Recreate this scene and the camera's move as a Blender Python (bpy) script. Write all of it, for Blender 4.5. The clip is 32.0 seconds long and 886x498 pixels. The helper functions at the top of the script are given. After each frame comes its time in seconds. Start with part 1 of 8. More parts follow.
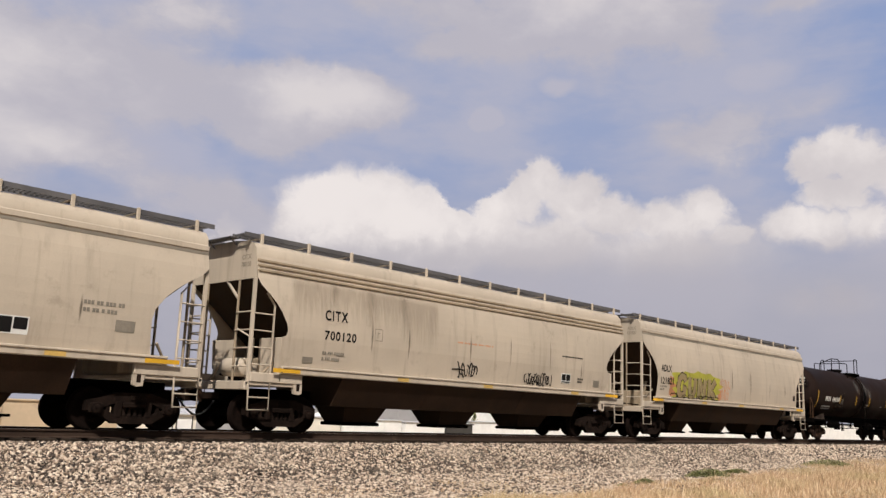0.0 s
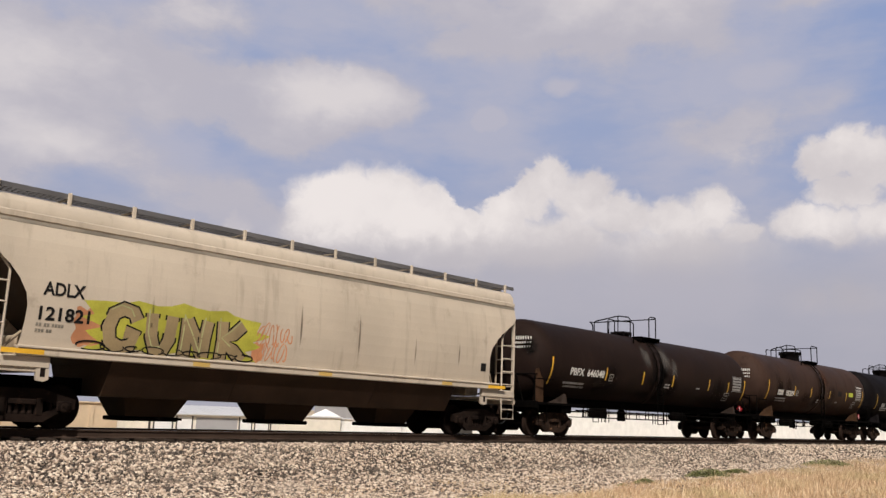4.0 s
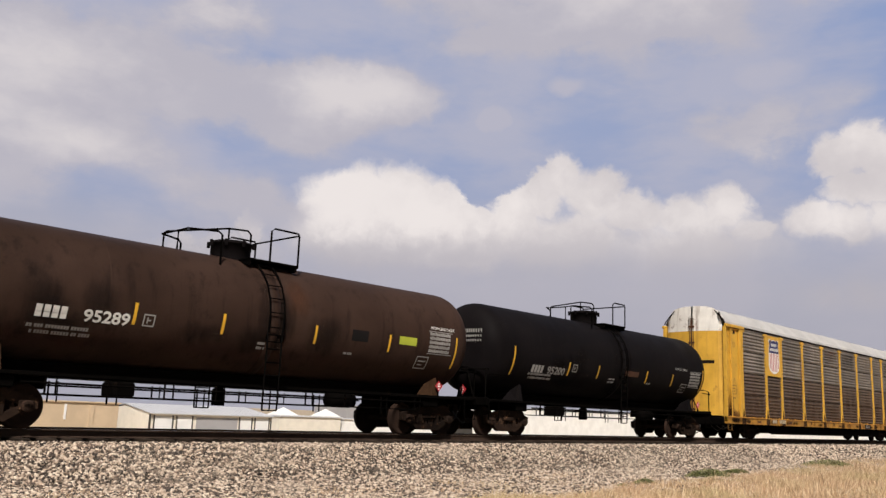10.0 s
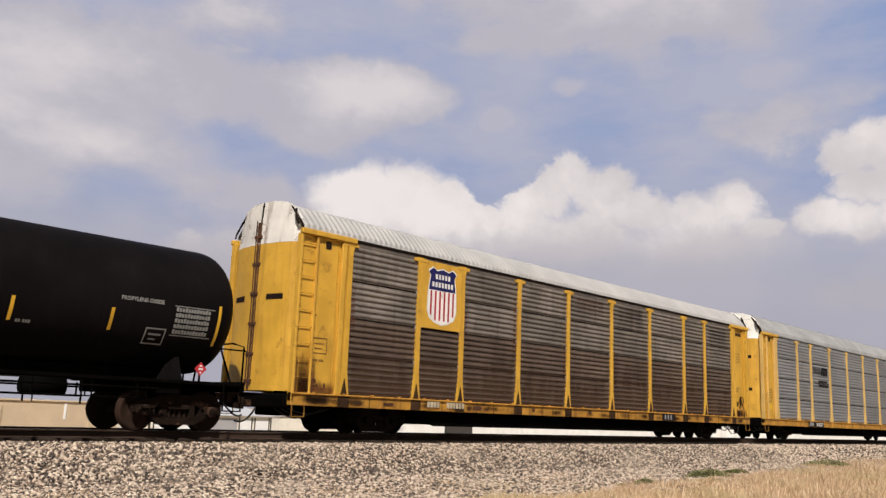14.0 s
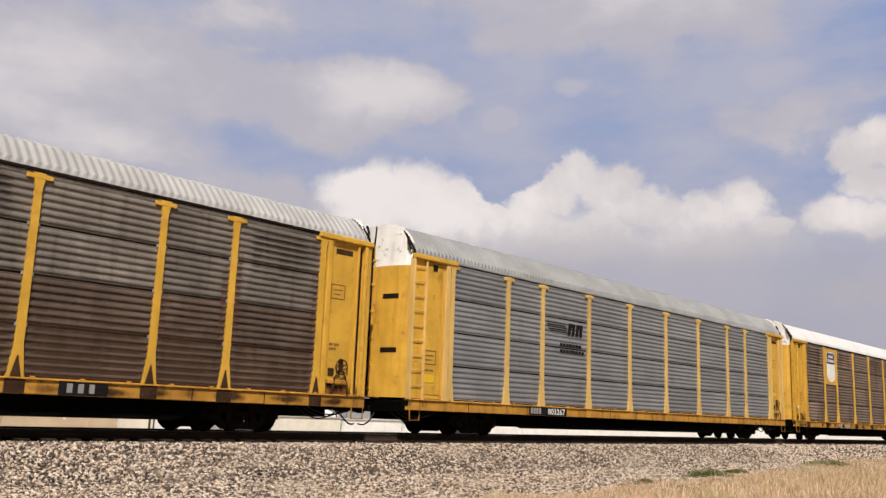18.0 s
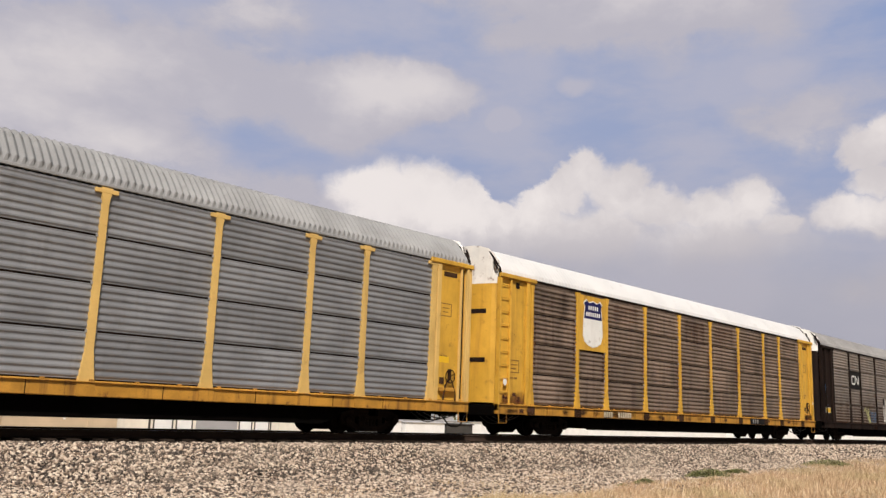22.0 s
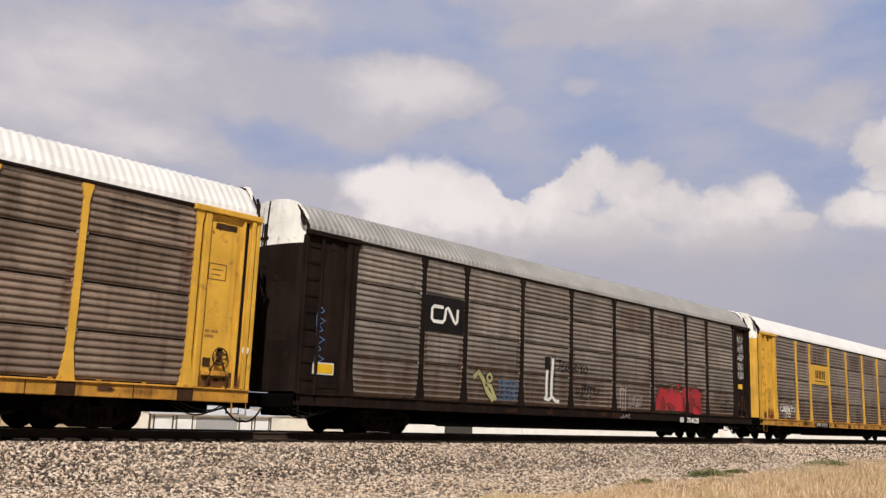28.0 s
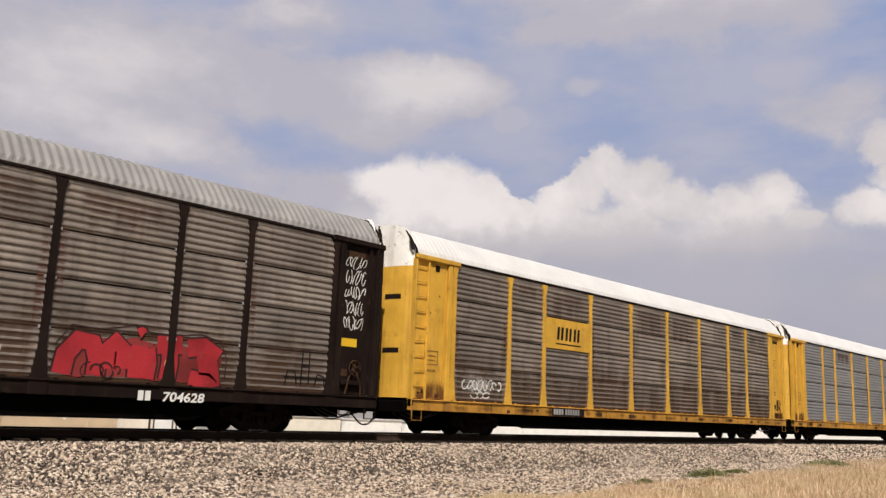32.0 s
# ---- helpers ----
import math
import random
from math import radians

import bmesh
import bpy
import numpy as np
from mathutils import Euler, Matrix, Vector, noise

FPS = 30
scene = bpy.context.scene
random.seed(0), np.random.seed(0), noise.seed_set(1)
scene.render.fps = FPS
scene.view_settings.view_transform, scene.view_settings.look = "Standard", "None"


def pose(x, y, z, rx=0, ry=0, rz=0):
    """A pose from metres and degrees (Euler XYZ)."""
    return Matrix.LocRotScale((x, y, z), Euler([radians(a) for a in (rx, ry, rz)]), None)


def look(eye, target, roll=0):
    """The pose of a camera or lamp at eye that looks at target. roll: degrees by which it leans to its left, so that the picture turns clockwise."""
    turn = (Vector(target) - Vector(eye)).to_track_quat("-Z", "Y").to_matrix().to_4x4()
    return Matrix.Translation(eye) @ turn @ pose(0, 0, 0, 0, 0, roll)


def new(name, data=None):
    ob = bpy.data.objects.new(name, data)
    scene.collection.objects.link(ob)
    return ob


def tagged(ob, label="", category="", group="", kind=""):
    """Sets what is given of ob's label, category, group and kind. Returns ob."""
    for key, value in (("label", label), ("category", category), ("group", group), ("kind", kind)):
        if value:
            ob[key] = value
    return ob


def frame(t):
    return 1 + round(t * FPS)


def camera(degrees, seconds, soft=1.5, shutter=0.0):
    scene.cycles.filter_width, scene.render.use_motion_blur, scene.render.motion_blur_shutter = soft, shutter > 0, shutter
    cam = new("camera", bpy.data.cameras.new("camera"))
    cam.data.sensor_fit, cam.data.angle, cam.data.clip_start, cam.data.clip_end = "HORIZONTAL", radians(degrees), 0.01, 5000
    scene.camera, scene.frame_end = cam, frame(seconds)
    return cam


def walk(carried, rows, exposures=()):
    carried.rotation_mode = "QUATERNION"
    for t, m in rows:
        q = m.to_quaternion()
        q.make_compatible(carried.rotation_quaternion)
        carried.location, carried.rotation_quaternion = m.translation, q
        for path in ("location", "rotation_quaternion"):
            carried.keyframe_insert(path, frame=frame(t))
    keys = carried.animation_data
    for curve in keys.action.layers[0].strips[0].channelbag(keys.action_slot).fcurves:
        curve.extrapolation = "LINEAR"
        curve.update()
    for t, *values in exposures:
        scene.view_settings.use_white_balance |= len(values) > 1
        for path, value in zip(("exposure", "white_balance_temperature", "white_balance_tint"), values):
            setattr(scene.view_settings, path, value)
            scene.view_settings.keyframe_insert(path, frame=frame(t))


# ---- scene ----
# The camera stands still on low ground beside the line; the train runs towards -x along y = 0, rail top z = 0.
cam = camera(54.05, 32.0, 1.4)
SPOT = (0.0, -19.5, 0.61)
YAW, PITCH, ROLL = 46.70, 10.79, 2.20


def stand():
    a, e = radians(YAW), radians(PITCH)
    way = Vector((math.sin(a) * math.cos(e), math.cos(a) * math.cos(e), math.sin(e)))
    return look(SPOT, Vector(SPOT) + way, ROLL)


walk(cam, [(0.0, stand()), (32.0, stand())])

# ---- daylight ----
SUN_EL, SUN_SIDE = 45.0, 45.0          # degrees up; degrees from -y towards -x
sun_way = Vector((-math.sin(radians(SUN_SIDE)) * math.cos(radians(SUN_EL)),
                  -math.cos(radians(SUN_SIDE)) * math.cos(radians(SUN_EL)),
                  math.sin(radians(SUN_EL))))
world = bpy.data.worlds.new("world")
scene.world = world
world.use_nodes = True
sky = world.node_tree.nodes.new("ShaderNodeTexSky")
sky.sky_type = "NISHITA"
sky.sun_disc = False
sky.sun_elevation = radians(SUN_EL)
sky.sun_rotation = math.atan2(sun_way.x, sun_way.y)
sky.air_density, sky.dust_density = 1.0, 2.0
back = world.node_tree.nodes["Background"]
back.inputs["Strength"].default_value = 0.032
world.node_tree.links.new(sky.outputs["Color"], back.inputs["Color"])

sun_data = bpy.data.lights.new("sun", "SUN")
sun_data.energy = 4.7
sun_data.angle = radians(0.55)
sun_data.color = (1.0, 0.93, 0.845)
sun = new("sun", sun_data)
sun.matrix_world = look((0, 0, 50), Vector((0, 0, 50)) - sun_way)


# ---- materials ----
def nodes_of(m):
    m.use_nodes = True
    nt = m.node_tree
    return nt, nt.nodes["Principled BSDF"]


def math_node(nt, op, a, b=None, c=None, clamp=False):
    n = nt.nodes.new("ShaderNodeMath")
    n.operation, n.use_clamp = op, clamp
    for i, v in enumerate((a, b, c)):
        if v is None:
            continue
        if isinstance(v, (int, float)):
            n.inputs[i].default_value = v
        else:
            nt.links.new(v, n.inputs[i])
    return n.outputs[0]


def mix_node(nt, fac, a, b, blend="MIX"):
    n = nt.nodes.new("ShaderNodeMix")
    n.data_type, n.blend_type = "RGBA", blend
    for i, v in ((0, fac), (6, a), (7, b)):
        if isinstance(v, (int, float)):
            n.inputs[i].default_value = v
        elif isinstance(v, tuple):
            n.inputs[i].default_value = (*v, 1.0)
        else:
            nt.links.new(v, n.inputs[i])
    return n.outputs[2]


def ramp_node(nt, fac, lo, hi, a=0.0, b=1.0):
    n = nt.nodes.new("ShaderNodeMapRange")
    n.interpolation_type = "SMOOTHSTEP"
    for i, v in enumerate((fac, lo, hi, a, b)):
        if isinstance(v, (int, float)):
            n.inputs[i].default_value = v
        else:
            nt.links.new(v, n.inputs[i])
    return n.outputs[0]


def coords(nt, stretch=(1, 1, 1), shuffle=True):
    """Object coordinates, shifted by each object's own random number."""
    tc = nt.nodes.new("ShaderNodeTexCoord")
    out = tc.outputs["Object"]
    if shuffle:
        info = nt.nodes.new("ShaderNodeObjectInfo")
        far = math_node(nt, "MULTIPLY", info.outputs["Random"], 61.0)
        add = nt.nodes.new("ShaderNodeVectorMath")
        nt.links.new(out, add.inputs[0])
        nt.links.new(far, add.inputs[1])
        out = add.outputs[0]
    mul = nt.nodes.new("ShaderNodeVectorMath")
    mul.operation = "MULTIPLY"
    nt.links.new(out, mul.inputs[0])
    mul.inputs[1].default_value = stretch
    return mul.outputs[0]


def noise_node(nt, vec, scale, detail=4.0, rough=0.55):
    n = nt.nodes.new("ShaderNodeTexNoise")
    n.inputs["Scale"].default_value = scale
    n.inputs["Detail"].default_value = detail
    n.inputs["Roughness"].default_value = rough
    nt.links.new(vec, n.inputs["Vector"])
    return n.outputs["Fac"]


def surface(name, base, rough=0.6, metal=0.0, vary=0.18, dirt=None, dirt_amount=0.35, streaks=0.0,
            grain=30.0, blotch=0.9, bump=0.15, bump_scale=60.0, tint=0.0, gloss=0.4, stain=0.0):
    """A weathered painted, metal or earthen surface: blotches and grain in the colour, stains, runs down the side, fine relief."""
    m = bpy.data.materials.new(name)
    nt, bsdf = nodes_of(m)
    vec = coords(nt)
    big = noise_node(nt, vec, blotch, 5.0)
    small = noise_node(nt, vec, grain, 3.0)
    light = tuple(min(1.0, c * (1 + vary)) for c in base)
    dark = tuple(c * (1 - vary) for c in base)
    col = mix_node(nt, ramp_node(nt, big, 0.3, 0.7), dark, light)
    col = mix_node(nt, math_node(nt, "MULTIPLY", ramp_node(nt, small, 0.35, 0.75), vary * 1.2, clamp=True), col, tuple(c * 0.6 for c in base))
    if dirt:
        spots = ramp_node(nt, noise_node(nt, vec, blotch * 2.3, 8.0, 0.68), 0.56, 0.72)
        col = mix_node(nt, math_node(nt, "MULTIPLY", spots, dirt_amount, clamp=True), col, dirt)
    if streaks:
        run = coords(nt, (3.2, 3.2, 0.24))
        runs = ramp_node(nt, noise_node(nt, run, 1.1, 5.0, 0.6), 0.50, 0.74)
        col = mix_node(nt, math_node(nt, "MULTIPLY", runs, streaks, clamp=True), col, dirt or tuple(c * 0.45 for c in base))
    if stain:
        geo = nt.nodes.new("ShaderNodeTexCoord")
        wide = nt.nodes.new("ShaderNodeVectorMath")
        wide.operation = "MULTIPLY"
        info2 = nt.nodes.new("ShaderNodeObjectInfo")
        add2 = nt.nodes.new("ShaderNodeVectorMath")
        nt.links.new(geo.outputs["Object"], add2.inputs[0])
        nt.links.new(math_node(nt, "MULTIPLY", info2.outputs["Random"], 17.0), add2.inputs[1])
        nt.links.new(add2.outputs[0], wide.inputs[0])
        wide.inputs[1].default_value = (1.1, 1.1, 0.10)
        soot = ramp_node(nt, noise_node(nt, wide.outputs[0], 1.0, 6.0, 0.65), 0.47, 0.66)
        col = mix_node(nt, math_node(nt, "MULTIPLY", soot, stain, clamp=True), col, tuple(c * 0.32 for c in base))
    if tint:
        info = nt.nodes.new("ShaderNodeObjectInfo")
        hsv = nt.nodes.new("ShaderNodeHueSaturation")
        nt.links.new(col, hsv.inputs["Color"])
        nt.links.new(ramp_node(nt, info.outputs["Random"], 0.0, 1.0, 1 - tint, 1 + tint), hsv.inputs["Value"])
        col = hsv.outputs[0]
    nt.links.new(col, bsdf.inputs["Base Color"])
    nt.links.new(ramp_node(nt, big, 0.2, 0.8, max(0.05, rough - 0.12), min(1.0, rough + 0.12)), bsdf.inputs["Roughness"])
    bsdf.inputs["Metallic"].default_value = metal
    bsdf.inputs["Specular IOR Level"].default_value = gloss
    if bump:
        b = nt.nodes.new("ShaderNodeBump")
        b.inputs["Strength"].default_value = bump
        b.inputs["Distance"].default_value = 0.01
        nt.links.new(noise_node(nt, vec, bump_scale, 4.0), b.inputs["Height"])
        nt.links.new(b.outputs["Normal"], bsdf.inputs["Normal"])
    return m


def stones(name, colours, rough=0.9):
    """Loose stone, each piece of its own shade."""
    m = bpy.data.materials.new(name)
    nt, bsdf = nodes_of(m)
    geo = nt.nodes.new("ShaderNodeNewGeometry")
    ramp = nt.nodes.new("ShaderNodeValToRGB")
    ramp.color_ramp.interpolation = "CONSTANT"
    els = ramp.color_ramp.elements
    while len(els) < len(colours):
        els.new(0.5)
    for i, c in enumerate(colours):
        els[i].position = i / len(colours)
        els[i].color = (*c, 1)
    nt.links.new(geo.outputs["Random Per Island"], ramp.inputs[0])
    vec = coords(nt, shuffle=False)
    n = noise_node(nt, vec, 45.0, 3.0)
    patches = noise_node(nt, vec, 0.45, 4.0)
    col = mix_node(nt, ramp_node(nt, n, 0.3, 0.8, 0.0, 0.35), ramp.outputs[0], (0.10, 0.085, 0.075))
    col = mix_node(nt, ramp_node(nt, patches, 0.45, 0.72, 0.0, 0.42), col, (0.56, 0.455, 0.36))
    nt.links.new(col, bsdf.inputs["Base Color"])
    bsdf.inputs["Roughness"].default_value = rough
    return m


YELLOW = surface("yellow_paint", (0.63, 0.355, 0.045), 0.5, vary=0.12, dirt=(0.20, 0.085, 0.025), dirt_amount=0.55, streaks=0.38, blotch=1.3, bump=0.05)
YELLOW_SILL = surface("yellow_sill_paint", (0.50, 0.245, 0.035), 0.6, vary=0.22, dirt=(0.11, 0.042, 0.016), dirt_amount=0.9, streaks=0.8, blotch=1.8, bump=0.08)
POST_PALE = surface("pale_yellow_paint", (0.66, 0.43, 0.14), 0.55, vary=0.10, dirt=(0.25, 0.13, 0.05), dirt_amount=0.3, streaks=0.2, bump=0.05)
WHITE_PAINT = surface("white_paint", (0.80, 0.79, 0.76), 0.5, vary=0.06, dirt=(0.16, 0.075, 0.04), dirt_amount=0.85, streaks=0.12, blotch=1.1, bump=0.04)
CAP_WHITE = surface("stained_white_paint", (0.78, 0.765, 0.73), 0.5, vary=0.08, dirt=(0.17, 0.085, 0.045), dirt_amount=0.9, streaks=0.30, blotch=1.6, bump=0.04)
CAP_RUSTY = surface("rust_scabbed_white_paint", (0.72, 0.69, 0.65), 0.6, vary=0.10, dirt=(0.12, 0.050, 0.028), dirt_amount=0.95, streaks=0.75, blotch=1.3, bump=0.06)
WHITE_ROOF = surface("white_roof_paint", (0.70, 0.69, 0.685), 0.5, vary=0.06, dirt=(0.45, 0.42, 0.38), dirt_amount=0.35, bump=0.04)
GREY_ROOF = surface("galvanised_roof", (0.285, 0.275, 0.27), 0.6, 0.0, vary=0.14, dirt=(0.18, 0.165, 0.15), dirt_amount=0.45, bump=0.05)
PALE_ROOF = surface("chalky_zinc_roof", (0.42, 0.41, 0.405), 0.6, 0.0, vary=0.10, dirt=(0.30, 0.28, 0.26), dirt_amount=0.35, bump=0.05)
BARE_ROOF = surface("bare_zinc_roof", (0.30, 0.30, 0.305), 0.7, 0.0, vary=0.14, dirt=(0.15, 0.145, 0.14), dirt_amount=0.4, bump=0.05, gloss=0.12)
SCREEN_GREY = surface("galvanised_screen", (0.262, 0.265, 0.278), 0.5, 0.35, vary=0.10, dirt=(0.14, 0.13, 0.12), dirt_amount=0.35, streaks=0.25, bump=0.05, tint=0.07)
SCREEN_BROWN = surface("soot_stained_screen", (0.215, 0.158, 0.122), 0.6, 0.2, vary=0.20, dirt=(0.060, 0.036, 0.027), dirt_amount=0.55, streaks=0.6, bump=0.06, tint=0.12, stain=0.6)
SCREEN_CN = surface("brown_stained_screen", (0.245, 0.208, 0.180), 0.5, 0.25, vary=0.20, dirt=(0.085, 0.045, 0.029), dirt_amount=0.5, streaks=0.45, bump=0.06, tint=0.12, stain=0.32)
SCREEN_ROAD = surface("road_caked_screen", (0.118, 0.083, 0.064), 0.6, 0.15, vary=0.22, dirt=(0.050, 0.028, 0.020), dirt_amount=0.5, streaks=0.4, bump=0.06, tint=0.14, stain=0.4)
SCREEN_SOOT = surface("sooty_zinc_screen", (0.212, 0.183, 0.160), 0.52, 0.25, vary=0.20, dirt=(0.065, 0.042, 0.032), dirt_amount=0.5, streaks=0.5, bump=0.06, tint=0.12, stain=0.35)
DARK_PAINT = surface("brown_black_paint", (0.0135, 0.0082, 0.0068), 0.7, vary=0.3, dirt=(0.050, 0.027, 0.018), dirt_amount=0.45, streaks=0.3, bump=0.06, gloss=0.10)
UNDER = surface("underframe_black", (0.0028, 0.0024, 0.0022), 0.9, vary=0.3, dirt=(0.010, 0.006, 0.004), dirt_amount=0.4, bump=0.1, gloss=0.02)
TRUCK = surface("rusty_truck_iron", (0.022, 0.013, 0.009), 0.9, vary=0.45, dirt=(0.22, 0.115, 0.062), dirt_amount=0.7, blotch=2.2, bump=0.2, gloss=0.1, tint=0.5)
# Dark copy of TRUCK: the car's shade on its trucks, put into colour.
TRUCK_DARK = surface("shaded_truck_iron", (0.014, 0.009, 0.007), 0.9, vary=0.4, dirt=(0.05, 0.030, 0.020), dirt_amount=0.4, blotch=2.2, bump=0.2, gloss=0.06)
WHEEL = surface("wheel_steel", (0.026, 0.015, 0.011), 0.85, 0.0, vary=0.3, dirt=(0.085, 0.042, 0.028), dirt_amount=0.5, blotch=2.0, bump=0.1, gloss=0.1, tint=0.3)
# Dark copy of WHEEL for the same shaded trucks.
WHEEL_DARK = surface("shaded_wheel_steel", (0.008, 0.005, 0.004), 0.9, vary=0.3, dirt=(0.03, 0.015, 0.010), dirt_amount=0.4, blotch=2.0, bump=0.1, gloss=0.05)
TREAD = surface("polished_tread", (0.42, 0.40, 0.38), 0.3, 0.9, vary=0.1, bump=0.03)
HOPPER_TAN = surface("beige_hopper_paint", (0.505, 0.430, 0.345), 0.5, vary=0.08, dirt=(0.20, 0.15, 0.11), dirt_amount=0.35, streaks=0.30, blotch=0.5, bump=0.04)
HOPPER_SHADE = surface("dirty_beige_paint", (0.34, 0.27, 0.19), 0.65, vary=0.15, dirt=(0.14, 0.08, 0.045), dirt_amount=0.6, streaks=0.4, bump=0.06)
# Hopper beige darkened: the shade under belly and ends is in this colour.
HOPPER_BELLY = surface("shade_dark_beige_paint", (0.042, 0.025, 0.016), 0.75, vary=0.25, dirt=(0.04, 0.025, 0.017), dirt_amount=0.7, streaks=0.5, bump=0.06, gloss=0.1)
GRATING = surface("galvanised_grating", (0.17, 0.165, 0.17), 0.55, 0.5, vary=0.15, bump=0.05)
TANK_BLACK = surface("black_tank_paint", (0.0075, 0.0062, 0.0068), 0.62, vary=0.2, dirt=(0.018, 0.015, 0.014), dirt_amount=0.25, streaks=0.2, blotch=0.6, bump=0.03, gloss=0.035)
SADDLE = surface("chipped_saddle_paint", (0.030, 0.021, 0.017), 0.8, vary=0.3, dirt=(0.12, 0.09, 0.075), dirt_amount=0.6, streaks=0.3, blotch=2.2, bump=0.1, gloss=0.1)
TANK_BROWN = surface("faded_brown_tank_paint", (0.043, 0.0250, 0.0190), 0.58, vary=0.22, dirt=(0.010, 0.007, 0.006), dirt_amount=0.6, streaks=0.5, blotch=0.5, bump=0.04, gloss=0.05)
TANK_SOOT = surface("sooty_tank_paint", (0.0190, 0.0118, 0.0100), 0.60, vary=0.25, dirt=(0.028, 0.018, 0.014), dirt_amount=0.35, streaks=0.25, blotch=0.5, bump=0.04, gloss=0.035)
REFLECT = surface("amber_reflective_tape", (0.72, 0.40, 0.03), 0.45, vary=0.15, bump=0.0)
REFLECT_OLD = surface("bleached_reflective_tape", (0.58, 0.38, 0.11), 0.5, vary=0.2, dirt=(0.25, 0.17, 0.10), dirt_amount=0.5, bump=0.0)
LETTER_WHITE = surface("white_stencil", (0.72, 0.71, 0.68), 0.6, vary=0.15, bump=0.0)
LETTER_BLACK = surface("black_stencil", (0.012, 0.011, 0.011), 0.7, vary=0.2, bump=0.0, gloss=0.1)
LETTER_FADED = surface("faded_stencil", (0.25, 0.22, 0.18), 0.6, vary=0.25, bump=0.0)
LETTER_BROWN = surface("brown_stencil", (0.21, 0.105, 0.030), 0.6, vary=0.25, bump=0.0)
LETTER_OLD = surface("worn_white_stencil", (0.50, 0.42, 0.30), 0.7, vary=0.3, dirt=(0.18, 0.09, 0.04), dirt_amount=0.7, blotch=5.0, bump=0.0)
LETTER_GREY = surface("grey_stencil", (0.30, 0.29, 0.28), 0.6, vary=0.25, bump=0.0)
SIGN_BLUE = surface("deep_blue_enamel", (0.012, 0.012, 0.09), 0.4, vary=0.1, bump=0.0)
SIGN_RED = surface("red_enamel", (0.42, 0.025, 0.035), 0.5, vary=0.2, bump=0.0)
SPRAY_RED = surface("red_spray_paint", (0.36, 0.022, 0.03), 0.5, vary=0.35, dirt=(0.22, 0.10, 0.10), dirt_amount=0.5, bump=0.0)
SPRAY_MAROON = surface("dull_red_spray_paint", (0.215, 0.026, 0.026), 0.6, vary=0.35, dirt=(0.10, 0.05, 0.04), dirt_amount=0.5, bump=0.0)
SPRAY_DARK = surface("dark_maroon_spray_paint", (0.030, 0.010, 0.010), 0.6, vary=0.3, bump=0.0)
SPRAY_LIME = surface("lime_spray_paint", (0.40, 0.38, 0.05), 0.5, vary=0.25, bump=0.0)
SPRAY_ORANGE = surface("orange_spray_paint", (0.55, 0.24, 0.12), 0.5, vary=0.25, bump=0.0)
SPRAY_BLUE = surface("blue_spray_paint", (0.075, 0.18, 0.36), 0.5, vary=0.3, bump=0.0)
SPRAY_BROWN = surface("brown_spray_paint", (0.29, 0.215, 0.115), 0.5, vary=0.25, bump=0.0)
SPRAY_PALE = surface("pale_green_spray_paint", (0.36, 0.36, 0.17), 0.5, vary=0.25, bump=0.0)
CHALK_INK = surface("thin_white_spray", (0.46, 0.43, 0.40), 0.7, vary=0.3, bump=0.0)
LABEL_LIME = surface("lime_label", (0.45, 0.50, 0.05), 0.5, vary=0.1, bump=0.0)
LABEL_YELLOW = surface("yellow_label", (0.75, 0.45, 0.02), 0.5, vary=0.1, bump=0.0)
RUST = surface("rust_patch", (0.075, 0.030, 0.014), 0.9, vary=0.35, dirt=(0.05, 0.02, 0.01), dirt_amount=0.6, blotch=3.0, bump=0.2)
RUST_BROWN = surface("brown_rusted_plate", (0.050, 0.026, 0.014), 0.9, vary=0.35, dirt=(0.10, 0.06, 0.035), dirt_amount=0.5, blotch=3.0, bump=0.1, gloss=0.1)
RUBBER = surface("black_rubber_hose", (0.012, 0.012, 0.012), 0.6, vary=0.2, bump=0.0)
RAIL_SIDE = surface("rusty_rail", (0.055, 0.036, 0.027), 0.9, vary=0.25, dirt=(0.09, 0.055, 0.038), dirt_amount=0.5, bump=0.1, gloss=0.1)
TIE_WOOD = surface("creosoted_wood", (0.030, 0.022, 0.017), 0.9, vary=0.3, dirt=(0.07, 0.055, 0.045), dirt_amount=0.4, bump=0.3, tint=0.25, gloss=0.1)
# The near-black tones also stand in for shadowed gaps between stones.
BALLAST = stones("ballast_stone", [(0.036, 0.027, 0.023), (0.62, 0.49, 0.385), (0.075, 0.054, 0.044), (0.84, 0.71, 0.57), (0.15, 0.105, 0.078), (0.56, 0.43, 0.325), (0.26, 0.185, 0.137), (0.70, 0.565, 0.44)])
BALLAST_BED = surface("ballast_bed", (0.06, 0.045, 0.035), 0.95, vary=0.4, dirt=(0.36, 0.29, 0.235), dirt_amount=0.5, grain=22.0, blotch=0.6, bump=0.9, bump_scale=26.0)
WALL_TAN = surface("tan_stucco", (0.56, 0.44, 0.31), 0.9, vary=0.06, bump=0.1)
WALL_GREY = surface("hazy_grey_siding", (0.36, 0.355, 0.37), 0.9, vary=0.05, bump=0.05)
WALL_WHITE = surface("white_siding", (0.88, 0.87, 0.85), 0.7, vary=0.06, bump=0.05)
WALL_CREAM = surface("cream_siding", (0.80, 0.75, 0.66), 0.8, vary=0.06, bump=0.05)
ROOF_METAL = surface("pale_metal_roof", (0.62, 0.62, 0.64), 0.45, 0.2, vary=0.06, bump=0.03)
